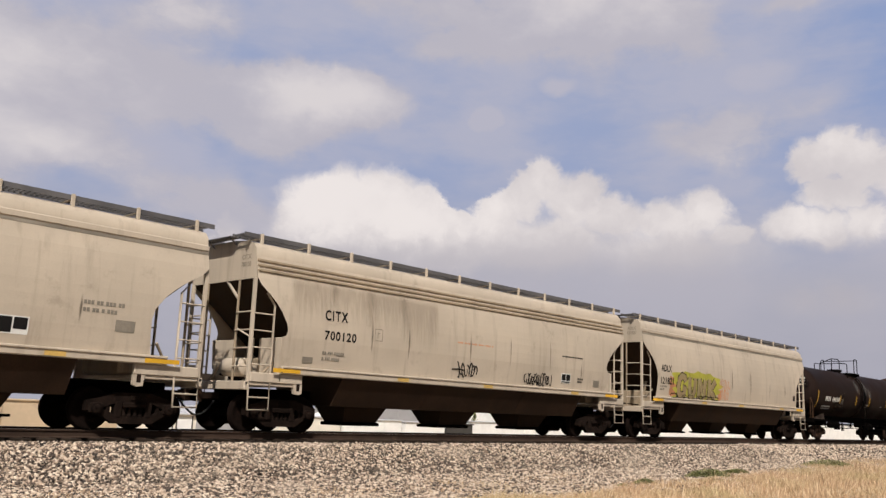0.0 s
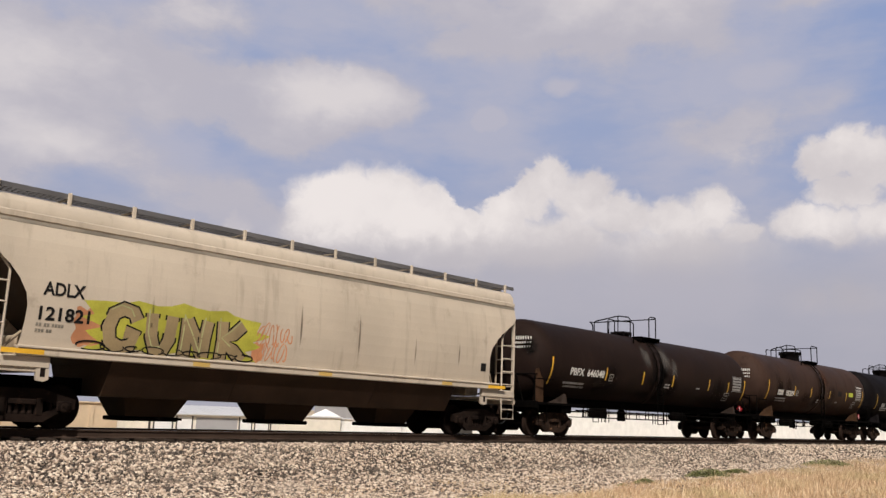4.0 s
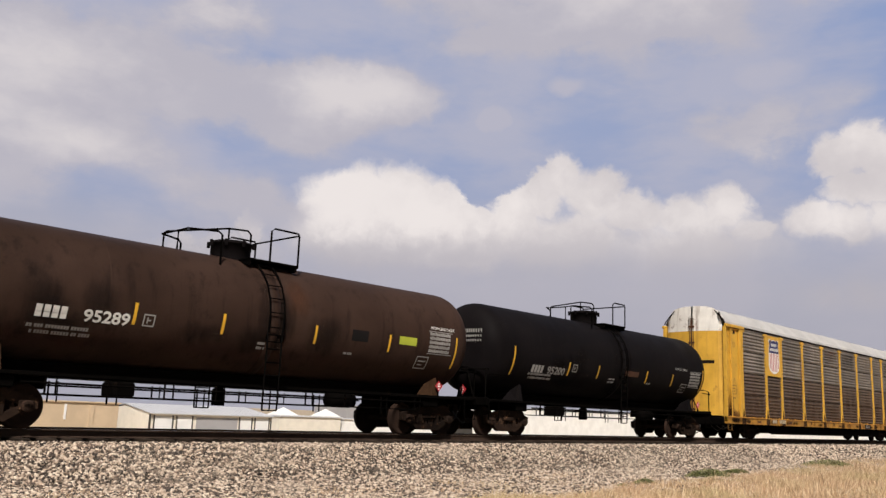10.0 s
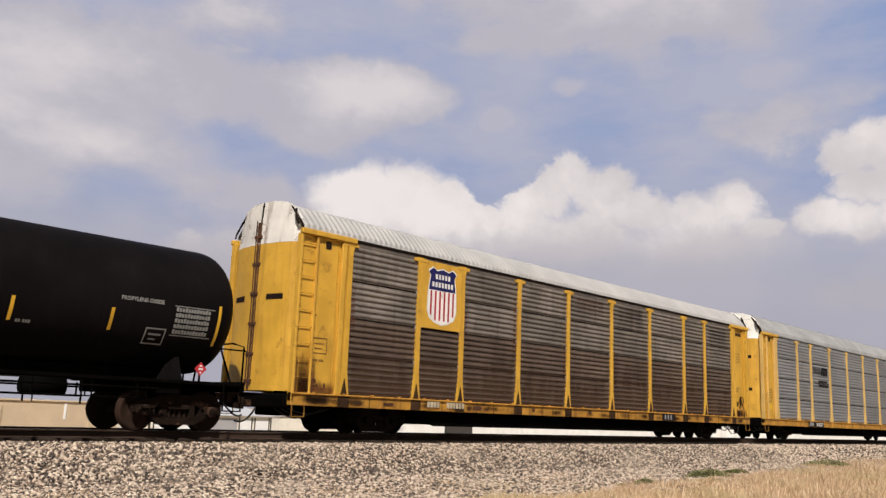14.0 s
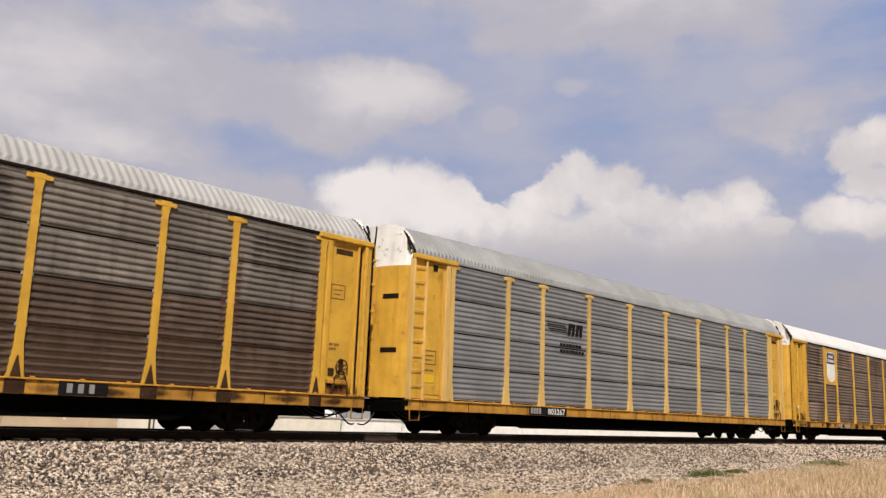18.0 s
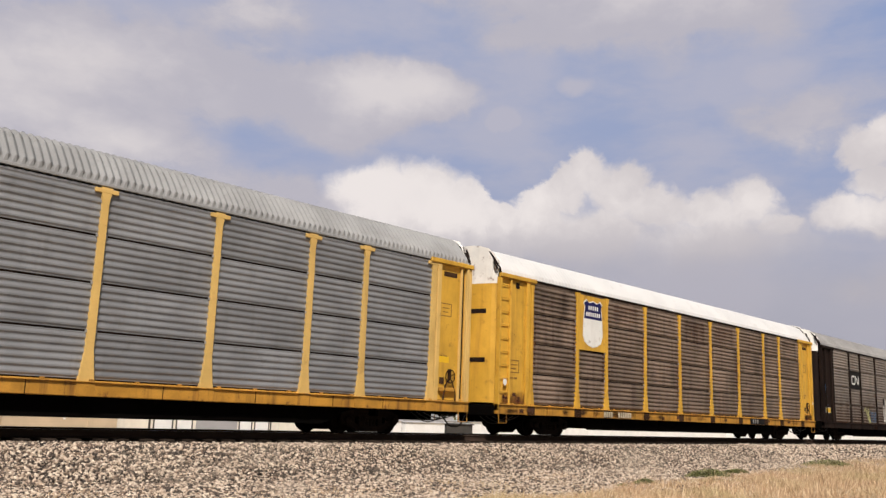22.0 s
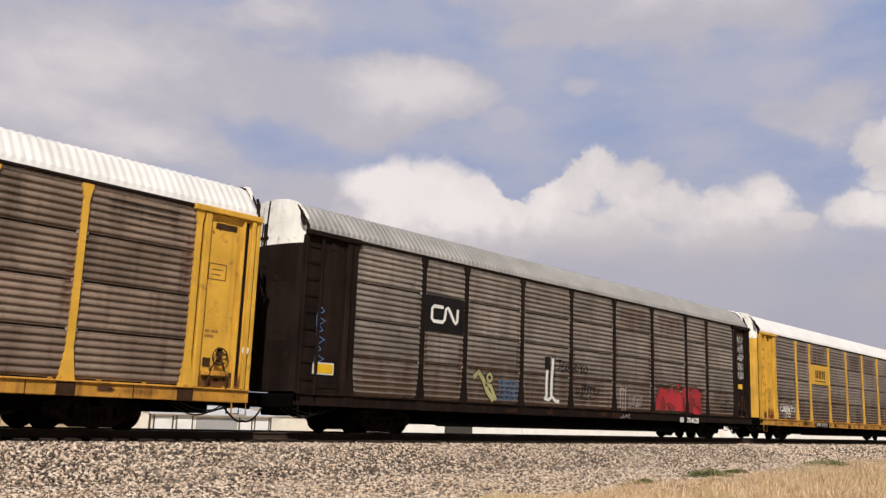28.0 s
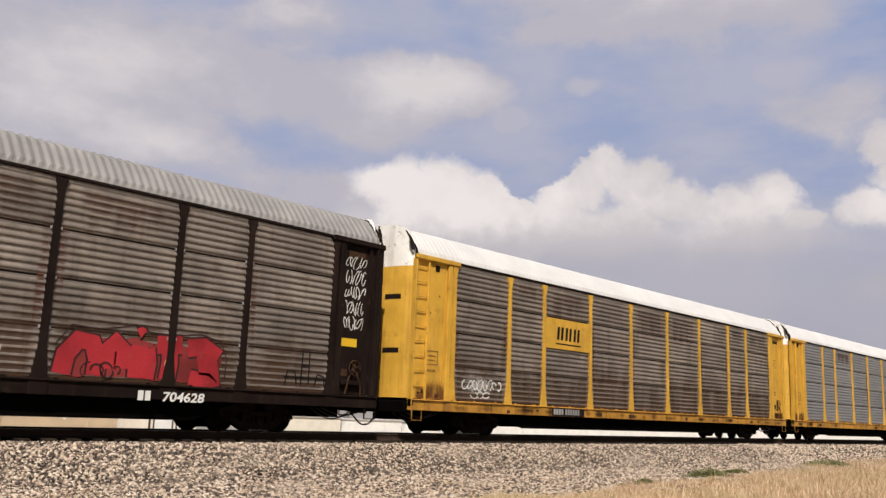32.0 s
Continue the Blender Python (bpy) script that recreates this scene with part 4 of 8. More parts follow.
def white_garage():
    """Gabled shed with roller doors, its ridge parallel to the line."""
    b = thing("garage", "cream gabled garage with a pale metal roof and white roller doors", "building", at=(49.6, 58.0, -2.7))
    w, d, he, hr = 7.0, 10.0, 2.40, 3.14
    m = d / 2
    part("wall", Shape().box(-w, w, 0, 0.2, 0, he), WALL_CREAM, b)
    part("wall", Shape().box(-w, w, d - 0.2, d, 0, he), WALL_CREAM, b)
    for x in (-w, w - 0.2):
        part("gable_wall", Shape().add([(x, 0.202, 0), (x, d - 0.202, 0), (x, d - 0.202, he), (x, m, hr), (x, 0.202, he), (x + 0.2, 0.202, 0), (x + 0.2, d - 0.202, 0), (x + 0.2, d - 0.202, he), (x + 0.2, m, hr), (x + 0.2, 0.202, he)],
                                        [(0, 1, 2, 3, 4), (9, 8, 7, 6, 5), (0, 5, 6, 1), (1, 6, 7, 2), (2, 7, 8, 3), (3, 8, 9, 4), (4, 9, 5, 0)]), WALL_CREAM, b)
    for y0 in (-0.35, d + 0.35):
        q = -0.05
        s = Shape().add([(-w - 0.1, y0, he + q), (w + 0.1, y0, he + q), (w + 0.1, m, hr + 0.04), (-w - 0.1, m, hr + 0.04), (-w - 0.1, y0, he + q + 0.09), (w + 0.1, y0, he + q + 0.09), (w + 0.1, m, hr + 0.13), (-w - 0.1, m, hr + 0.13)],
                        [(0, 1, 2, 3), (4, 7, 6, 5), (0, 4, 5, 1), (1, 5, 6, 2), (2, 6, 7, 3), (3, 7, 4, 0)])
        slope = part("roof_slope", s, ROOF_METAL, b, "pale standing-seam metal roof")
        if y0 < 0:
            seams = Shape()
            for i in range(24):
                x = -w + 0.3 + i * 0.585
                seams.cut().add([(x, y0, he + q + 0.091), (x + 0.05, y0, he + q + 0.091), (x + 0.05, m, hr + 0.131), (x, m, hr + 0.131), (x, y0, he + q + 0.13), (x + 0.05, y0, he + q + 0.13), (x + 0.05, m, hr + 0.17), (x, m, hr + 0.17)],
                                [(4, 7, 6, 5), (0, 4, 5, 1), (1, 5, 6, 2), (2, 6, 7, 3), (3, 7, 4, 0)])
            part_each("roof_seam", seams, ROOF_METAL, slope)
    for x0, x1 in ((-6.5, -4.65), (-4.1, -2.5), (3.1, 4.5), (5.0, 6.65)):
        door = part("roller_door", Shape().box(x0, x1, -0.05, -0.003, 0, 2.12, 0.01), DOOR_WHITE, b, "white roller door")
        part_each("door_jamb", Shape().box(x0 - 0.12, x0 - 0.004, -0.08, -0.003, 0, 2.24).cut().box(x1 + 0.004, x1 + 0.12, -0.08, -0.003, 0, 2.24), SHED_DARK, door)
    part("wall_panel", Shape().box(-2.0, 2.8, -0.04, -0.003, 0, 2.1), WALL_GREY, b, "grey infill panel between the doors")
    part("corner_trim", Shape().box(-w - 0.04, -w + 0.10, -0.06, 0.1, 0, he - 0.06), SHED_DARK, b)
    part("corner_trim", Shape().box(w - 0.10, w + 0.04, -0.06, 0.1, 0, he - 0.06), SHED_DARK, b)
    return b


def peaked_tent(x, y):
    """A white pyramid canopy on four thin legs."""
    t = thing("canopy_tent", "white peaked canopy tent behind a cream shed", "tent", "white canopy tents", at=(x, y, -2.5))
    c = [(-1.3, -1.3, 2.40), (1.3, -1.3, 2.40), (1.3, 1.3, 2.40), (-1.3, 1.3, 2.40)]
    part("canopy", Shape().add(c + [(0, 0, 3.28)] + [(a, b, 2.15) for a, b, _ in c], [(0, 1, 4), (1, 2, 4), (2, 3, 4), (3, 0, 4), (0, 5, 6, 1), (1, 6, 7, 2), (2, 7, 8, 3), (3, 8, 5, 0)]), WALL_WHITE, t)
    for a in (-1.22, 1.22):
        for b in (-1.22, 1.22):
            part("leg", Shape().tube([(a, b, 0), (a, b, 2.3)], 0.03), DOOR_WHITE, t)


def far_tree(x, y, tall, seed):
    rnd = random.Random(seed)
    t = thing("tree", "dark conifer far behind the low white buildings", "tree", at=(x, y, -2.5))
    part("trunk", Shape().tube([(0, 0, 0), (0.05, 0, tall * 0.5), (0, 0, tall * 0.96)], 0.10), SHED_DARK, t)
    s = Shape()
    for _ in range(420):
        k = rnd.random() ** 0.8
        a, r = rnd.uniform(0, 6.28), (1 - k) * tall * 0.27 * rnd.uniform(0.3, 1.1) + 0.06
        c = Vector((r * math.cos(a), r * math.sin(a), tall * (0.14 + 0.86 * k) - 0.2 * r))
        u = Vector((math.cos(a), math.sin(a), rnd.uniform(-0.7, 0.1))).normalized() * rnd.uniform(0.10, 0.22)
        w = Vector((-math.sin(a), math.cos(a), rnd.uniform(-0.4, 0.4))).normalized() * rnd.uniform(0.05, 0.12)
        s.add([c - u, c + w, c + u, c - w], [(0, 1, 2, 3)])
    part("crown", s, WEED, t)


tan_hall()
white_garage()
wall_block("white_shed", 59.2, 68.0, 60.0, 70.0, -0.30, WALL_CREAM, "low cream shed with a flat pale roof")
wall_block("trailer_house", 68.6, 78.0, 60.0, 64.0, -0.42, WALL_WHITE, "white trailer house with small dark windows")
wall_block("trailer_house", 78.8, 86.0, 60.0, 64.0, -0.55, WALL_WHITE, "white trailer house with a dark doorway")
wall_block("dark_shed", 86.4, 91.6, 60.0, 63.0, -0.66, SHED_DARK, "small dark weathered timber shed", SHED_DARK)
wall_block("white_shed", 92.2, 104.0, 61.0, 66.0, -0.28, WALL_WHITE, "low white shed with a flat roof")
# Added block: its flat grey stands for the indistinct haze behind the sheds.
wall_block("grey_haze_block", 93.0, 122.0, 76.0, 96.0, 1.35, WALL_GREY, "plain grey block standing for hazy distance behind low white sheds", WALL_GREY)
wall_block("white_warehouse", 105.3, 172.0, 61.5, 90.0, 1.9, WALL_WHITE, "long bright white warehouse with a flat roof")
wall_block("white_warehouse", 176.0, 300.0, 62.0, 95.0, 1.8, WALL_WHITE, "long pale warehouse far along the line")
peaked_tent(64.1, 66.0)
peaked_tent(70.6, 66.0)
far_tree(99.0, 70.0, 3.3, 1)
far_tree(103.5, 70.0, 3.9, 2)


# ---- rolling stock: shared parts ----
rolling = []        # (thing, its place along the train)
spinning = []       # (wheelset, wheel radius)


def make_wheelset(r, steel):
    s = Shape()
    s.turned([(0.0, -1.16), (0.11, -1.16), (0.13, -1.14), (0.13, -1.04), (0.08, -1.03), (0.08, 1.03), (0.13, 1.04), (0.13, 1.14), (0.11, 1.16), (0.0, 1.16)], "y", 12)
    for k in (-1, 1):
        s.turned([(0.10, k * 0.80), (r * 0.45, k * 0.755), (r * 0.72, k * 0.765), (r * 0.82, k * 0.80), (r * 0.985, k * 0.815), (r, k * 0.80),
                  (r, k * 0.725), (r + 0.028, k * 0.71), (r + 0.028, k * 0.685), (r * 0.86, k * 0.68), (r * 0.5, k * 0.70), (0.10, k * 0.66)], "y", 28)
    return s.mesh("wheelset", steel)


def make_truck(r, iron):
    """Cast three-piece truck, without its wheelsets."""
    s = Shape()
    for k in (-1, 1):
        a, b = k * 0.92, k * 1.08
        # top chord, tension chord and columns of the side frame
        s.prism([(-1.10, r - 0.04), (-1.10, r + 0.17), (-0.78, r + 0.25), (-0.40, r + 0.37), (0.40, r + 0.37), (0.78, r + 0.25), (1.10, r + 0.17), (1.10, r - 0.04),
                 (0.74, r + 0.02), (0.40, r + 0.15), (-0.40, r + 0.15), (-0.74, r + 0.02)], a, b)
        s.prism([(-0.74, r + 0.02), (-0.80, r - 0.10), (-0.46, r - 0.31), (0.46, r - 0.31), (0.80, r - 0.10), (0.74, r + 0.02), (0.40, r - 0.15), (-0.40, r - 0.15)], a + k * 0.003, b - k * 0.003)
        for x in (-0.36, 0.36):
            s.box(x - 0.08, x + 0.08, a + k * 0.005, b + k * 0.01, r - 0.18, r + 0.18, 0.015)
        for x in (-0.60, 0.60):
            s.prism([(x - 0.05, r - 0.20), (x + 0.05, r - 0.20), (x + 0.02, r + 0.10), (x - 0.02, r + 0.10)], a + k * 0.03, b - k * 0.02)
        for x in (-0.865, 0.865):
            s.box(x - 0.17, x + 0.17, k * 0.94, k * 1.11, r - 0.10, r + 0.13, 0.03)
            s.turned([(0.0, k * 1.10), (0.115, k * 1.10), (0.125, k * 1.13), (0.10, k * 1.16), (0.0, k * 1.17)], "y", 14, (x, 0, r))
            for i in range(3):
                q = 2.1 * i + 0.5
                s.box(x + 0.06 * math.cos(q) - 0.016, x + 0.06 * math.cos(q) + 0.016, k * 1.165, k * 1.185, r + 0.06 * math.sin(q) - 0.016, r + 0.06 * math.sin(q) + 0.016)
        for x in (-0.20, -0.07, 0.07, 0.20):
            s.turned([(0.0, -0.16), (0.06, -0.16), (0.06, -0.11), (0.047, -0.10), (0.06, -0.08), (0.047, -0.06), (0.06, -0.04), (0.047, -0.02), (0.06, 0.0), (0.06, 0.03), (0.0, 0.03)], "z", 10, (x, k * 1.0, r))
        s.box(-0.27, 0.27, k * 0.90, k * 1.13, r + 0.035, r + 0.15, 0.02)
        s.box(-0.10, 0.10, b, b + k * 0.02, r + 0.20, r + 0.30, 0.006)
    s.box(-0.19, 0.19, -0.92, 0.92, r + 0.04, r + 0.28, 0.03)
    s.turned([(0.0, 0.0), (0.2, 0.0), (0.2, 0.1), (0.0, 0.1)], "z", 16, (0, 0, r + 0.28))
    s.tube([(-0.45, -0.70, r - 0.05), (-0.45, 0.70, r - 0.05)], 0.05)
    s.tube([(0.45, -0.70, r - 0.05), (0.45, 0.70, r - 0.05)], 0.05)
    return s.mesh("truck", iron)


KIT = {(r, dark): (make_truck(r, TRUCK_DARK if dark else TRUCK), make_wheelset(r, WHEEL_DARK if dark else WHEEL)) for r, dark in ((0.457, False), (0.457, True), (0.37, True))}


def add_trucks(car, places, r, dark=True):
    frame_me, wheel_me = KIT[(r, dark)]
    for x in places:
        t = part("truck", frame_me, TRUCK, car, "cast-iron truck with coil springs, coloured dark for shade" if dark else "rusty cast-iron truck with coil springs", at=(x, 0, 0))
        for dx in (-0.865, 0.865):
            w = part("wheelset", wheel_me, WHEEL, t, at=(dx, 0, r))
            spinning.append((w, r, dx))
    return r


def coupler(car, x, out, z=0.86):
    """Knuckle coupler with its air hose, pointing the way of out."""
    s = Shape()
    s.box(x - out * 0.4, x + out * 0.32, -0.09, 0.09, z - 0.09, z + 0.09, 0.02)
    s.prism([(x + out * 0.30, z - 0.16), (x + out * 0.62, z - 0.13), (x + out * 0.66, z + 0.1), (x + out * 0.52, z + 0.17), (x + out * 0.30, z + 0.14)], -0.17, 0.05)
    s.prism([(x + out * 0.32, z - 0.12), (x + out * 0.55, z - 0.10), (x + out * 0.55, z + 0.10), (x + out * 0.32, z + 0.12)], 0.052, 0.20)
    part("coupler", s, TRUCK, car)
    h = Shape()
    pts = []
    for i in range(11):
        k = i / 10
        pts.append((x + out * (0.05 + 0.62 * k), -0.33 - 0.06 * math.sin(k * 3), z - 0.12 - 0.36 * math.sin(k * math.pi * 0.62)))
    h.tube(pts, 0.024, 6)
    part("air_hose", h, RUBBER, car, "sagging black rubber air hose")


def glyph_bars(s, x, z, h, pattern, yfun, lift=0.006, squeeze=0.62):
    """Blocks the size of stencilled characters; a space in the pattern leaves a gap, '|' a narrow one."""
    for c in pattern:
        if c == " ":
            x += h * 0.45
            continue
        w = h * (0.22 if c == "|" else squeeze)
        st = h * 0.17
        cells = [(x, x + w, z, z + h)]
        if c not in "|#" and h > 0.15:
            cells = [(x, x + st, z, z + h), (x + w - st, x + w, z, z + h), (x + st, x + w - st, z + h - st, z + h), (x + st, x + w - st, z, z + st)]
        elif c not in "|#":
            cells = [(x, x + w, z + h * (0.15 if c == "e" else 0.0), z + h * 0.85)]
        for x0, x1, z0, z1 in cells:
            s.add([(x0, yfun(z0) - lift, z0), (x1, yfun(z0) - lift, z0), (x1, yfun(z1) - lift, z1), (x0, yfun(z1) - lift, z1),
                   (x0, yfun(z0) - 0.001, z0), (x1, yfun(z0) - 0.001, z0), (x1, yfun(z1) - 0.001, z1), (x0, yfun(z1) - 0.001, z1)],
                  [(0, 1, 2, 3), (0, 4, 5, 1), (1, 5, 6, 2), (2, 6, 7, 3), (3, 7, 4, 0)])
        x += w + h * 0.17
    return x


def writing(parent, text, ink, label, spot, h, width, fat=0.026, gap=1.0):
    """Painted characters; spot(u, v) gives the place of a point u along the line and v above it."""
    cu = bpy.data.curves.new("writing", "FONT")
    cu.body, cu.size, cu.offset, cu.resolution_u, cu.space_character = text, 1.0, fat, 3, gap
    ob = bpy.data.objects.new("writing", cu)
    scene.collection.objects.link(ob)
    me = bpy.data.meshes.new_from_object(ob)
    bpy.data.objects.remove(ob)
    bpy.data.curves.remove(cu)
    pts = np.empty(len(me.vertices) * 3, dtype=np.float32)
    me.vertices.foreach_get("co", pts)
    pts = pts.reshape(-1, 3)
    x0, x1, tall = pts[:, 0].min(), pts[:, 0].max(), pts[:, 1].max()
    for v, p in zip(me.vertices, pts):
        v.co = spot((p[0] - x0) / (x1 - x0) * width, p[1] / tall * h)
    me.name = "lettering"
    me.materials.clear()
    me.materials.append(ink)
    return part("lettering", me, ink, parent, label)


def on_side(x, z, yfun, lift=0.010):
    return lambda u, v: (x + u, yfun(z + v) - lift, z + v)


def ribbon(s, pts, width, yfun, lift=0.006):
    """A painted stroke along (x, z) points on a side."""
    v, f = [], []
    for i, (x, z) in enumerate(pts):
        x0, z0 = pts[max(0, i - 1)]
        x1, z1 = pts[min(len(pts) - 1, i + 1)]
        d = math.hypot(x1 - x0, z1 - z0) or 1.0
        nx, nz = -(z1 - z0) / d * width / 2, (x1 - x0) / d * width / 2
        v += [(x + nx, yfun(z + nz) - lift, z + nz), (x - nx, yfun(z - nz) - lift, z - nz)]
    for i in range(len(pts) - 1):
        f.append((2 * i, 2 * i + 1, 2 * i + 3, 2 * i + 2))
    s.add(v, f)


def scrawl(s, x, z, w, h, strokes, width, yfun, seed, lift=0.006):
    """Unreadable looping spray strokes inside a field."""
    rnd = random.Random(seed)
    for k in range(strokes):
        cx = x + w * (k + 0.5) / strokes
        a0, turn = rnd.uniform(0, 6.28), rnd.choice((-1, 1)) * rnd.uniform(3.0, 6.0)
        rx, rz = w / strokes * rnd.uniform(0.35, 0.7), h * rnd.uniform(0.25, 0.5)
        slant = rnd.uniform(-0.3, 0.5)
        pts = []
        for i in range(15):
            a = a0 + turn * i / 14
            dz = math.sin(a) * rz
            pts.append((cx + math.cos(a) * rx + slant * dz, z + h / 2 + dz))
        ribbon(s, pts, width * rnd.uniform(0.7, 1.3), yfun, lift)


def blotch(s, x, z, w, h, yfun, seed, lift=0.004, lobes=9):
    """A lumpy filled field of paint."""
    rnd = random.Random(seed)
    n = 40
    ph = [rnd.uniform(0, 6.28) for _ in range(4)]
    pts = []
    for i in range(n):
        a = 2 * math.pi * i / n
        k = 1 + 0.10 * math.sin(lobes * a + ph[0]) + 0.06 * math.sin(5 * a + ph[1])
        c, d = math.cos(a), math.sin(a)
        sq = 1 / max(abs(c), abs(d)) ** 0.75
        pts.append((x + w / 2 * (1 + c * sq * k * 0.92), z + h / 2 * (1 + d * sq * k * 0.92)))
    rows = 6
    v = []
    for r in range(rows + 1):
        q = r / rows
        for px, pz in pts:
            zz = z + h / 2 + (pz - z - h / 2) * q
            v.append((x + w / 2 + (px - x - w / 2) * q, yfun(zz) - lift, zz))
    f = [(r * n + i, r * n + (i + 1) % n, (r + 1) * n + (i + 1) % n, (r + 1) * n + i) for r in range(rows) for i in range(n)]
    s.add(v, f)


def plate(s, x0, x1, z0, z1, yfun, lift=0.006):
    k = 4
    for i in range(k):
        a, b = z0 + (z1 - z0) * i / k, z0 + (z1 - z0) * (i + 1) / k
        s.add([(x0, yfun(a) - lift, a), (x1, yfun(a) - lift, a), (x1, yfun(b) - lift, b), (x0, yfun(b) - lift, b)], [(0, 1, 2, 3)])


def stain(car, film, x, z, w, h, yfun, lift=0.004):
    """A patch of film lying on a side, round its own centre."""
    s = Shape()
    n, m = max(2, int(w / 0.5) + 1), max(4, int(h / 0.14) + 1)
    y0 = yfun(z + h / 2)
    v = []
    for j in range(m + 1):
        zz = z + h * j / m
        for i in range(n + 1):
            v.append((-w / 2 + w * i / n, yfun(zz) - y0 - lift, zz - z - h / 2))
    s.add(v, [(j * (n + 1) + i, j * (n + 1) + i + 1, (j + 1) * (n + 1) + i + 1, (j + 1) * (n + 1) + i) for j in range(m) for i in range(n)], True)
    part("stain", s, film, car, at=(x + w / 2, y0, z + h / 2))


def ladder(s, x0, x1, y, z0, z1, rungs, r=0.018):
    s.tube([(x0, y, z0), (x0, y, z1)], r * 1.2)
    s.tube([(x1, y, z0), (x1, y, z1)], r * 1.2)
    for i in range(rungs):
        z = z0 + (z1 - z0) * (i + 0.6) / rungs
        s.tube([(x0, y, z), (x1, y, z)], r)


# ---- covered hoppers ----
def hopper_side(z):
    """Half-width of a hopper's rounded side, as the near face's y."""
    if z > 3.9:
        return -1.50 + (z - 3.9) * 0.25
    k = (z - 2.75) / 1.15
    return -1.60 + 0.10 * k * k


def hopper(place, L, label, ribbed, marks=()):
    car = thing("covered_hopper", label, "freight car", "freight train", at=(place, 0, 0))
    rolling.append((car, place))
    H = L / 2
    levels = [(1.62, 1.28), (1.85, 1.32), (2.15, 1.36), (2.45, 1.37), (2.70, 1.30), (3.00, 1.06), (3.22, 0.80), (3.42, 0.50), (3.62, 0.16), (3.79, 0.0), (4.10, 0.0), (4.36, 0.0)]
    if ribbed:
        levels = [(1.62, 1.14), (2.38, 1.14), (2.42, 1.30), (2.56, 1.36), (2.72, 1.30), (3.00, 1.06), (3.22, 0.80), (3.42, 0.50), (3.62, 0.16), (3.79, 0.0), (4.10, 0.0), (4.36, 0.0)]
    s = Shape()
    for k in (-1, 1):
        for (za, oa), (zb, ob) in zip(levels, levels[1:]):
            ya, yb = -k * hopper_side(za), -k * hopper_side(zb)
            s.add([(-H + oa * 0.72, ya, za), (H - oa, ya, za), (H - ob, yb, zb), (-H + ob * 0.72, yb, zb)], [(0, 1, 2, 3)], True)
    part("body_shell", s, HOPPER_TAN, car, "smooth bulged beige steel side")
    # roof with its rounded shoulders and the hatch trough
    prof = [(-1.385, 4.36), (-1.37, 4.54), (-1.24, 4.69), (-0.95, 4.78), (-0.40, 4.83), (0.40, 4.83), (0.95, 4.78), (1.24, 4.69), (1.37, 4.54), (1.385, 4.36)]
    s = Shape()
    s.strip([(-H, y, z) for y, z in prof], [(H, y, z) for y, z in prof], True)
    for e in (-H, H):
        s.add([(e, y, z) for y, z in prof] + [(e, 1.50, 3.79), (e, -1.50, 3.79)], [tuple(range(12))])
    roof = part("roof", s, HOPPER_TAN, car, "beige roof with rounded shoulders")
    s = Shape()
    for k in range(int(L / 1.6)):
        x = -H + 1.2 + k * 1.6
        s.cut().box(x, x + 1.35, -0.33, 0.33, 4.835, 4.90, 0.03)
        s.box(x + 0.6, x + 0.68, -0.40, 0.40, 4.90, 4.92, 0.01)
    part_each("hatch_cover", s, HOPPER_SHADE, roof, "closed trough hatch cover")
    # top chord
    s = Shape()
    if ribbed:
        for i in range(3):
            z = 3.95 + i * 0.13
            s.box(-H + 0.02, H - 0.02, hopper_side(z) - 0.035, hopper_side(z) + 0.03, z, z + 0.075, 0.015)
        part("top_chord", s, HOPPER_SHADE, car, "three dirty ribs along the top of the side")
    else:
        s.box(-H, H, -1.47, -1.38, 4.20, 4.36, 0.03)
        part("top_chord", s, HOPPER_TAN, car, "beige top chord")
        # The chord's shadow, laid on as a grey strip.
        s = Shape().box(-H + 0.01, H - 0.01, -1.452, -1.43, 4.12, 4.195)
        part("chord_shadow_gap", s, LETTER_FADED, car, "dark strip painted as the top chord's shadow")
    s = Shape().box(-H, H, 1.38, 1.47, 4.20, 4.36, 0.03)
    part("top_chord", s, HOPPER_TAN, car)
    # roof walks on brackets
    for k in (-1, 1):
        s = Shape()
        s.box(-H - 0.25, H + 0.25, k * 0.62, k * 0.65, 4.86, 4.95)
        s.box(-H - 0.25, H + 0.25, k * 1.16, k * 1.19, 4.84, 4.95)
        n = int((L + 0.4) / 0.115)
        for i in range(n):
            x = -H - 0.2 + i * 0.115
            s.box(x, x + 0.022, k * 0.652, k * 1.158, 4.885, 4.925)
        for y in (0.75, 0.84, 0.93, 1.02, 1.10):
            s.box(-H - 0.25, H + 0.25, k * y, k * (y + 0.012), 4.892, 4.928)
        part("running_board", s, GRATING, car, "galvanised grating roof walk")
        m = int(L / 1.45)
        for i in range(m + 1):
            x = -H + 0.25 + (L - 0.5) * i / m
            b = Shape().box(x - 0.045, x + 0.045, k * 1.19, k * 1.24, 4.62, 4.97, 0.01).box(x - 0.03, x + 0.03, k * 0.62, k * 1.19, 4.835, 4.86)
            part("walk_bracket", b, HOPPER_TAN, car)
    # side sills, bolster plates
    for k in (-1, 1):
        s = Shape()
        s.box(-H + 0.9, H - 0.9, k * 1.44, k * 1.60, 1.46, 1.62, 0.02)
        s.box(-H + 0.9, H - 0.9, k * 1.40, k * 1.63, 1.60, 1.66, 0.015)
        sill = part("side_sill", s, HOPPER_TAN, car, "beige side sill")
        if k < 0:
            t, f = Shape(), Shape()
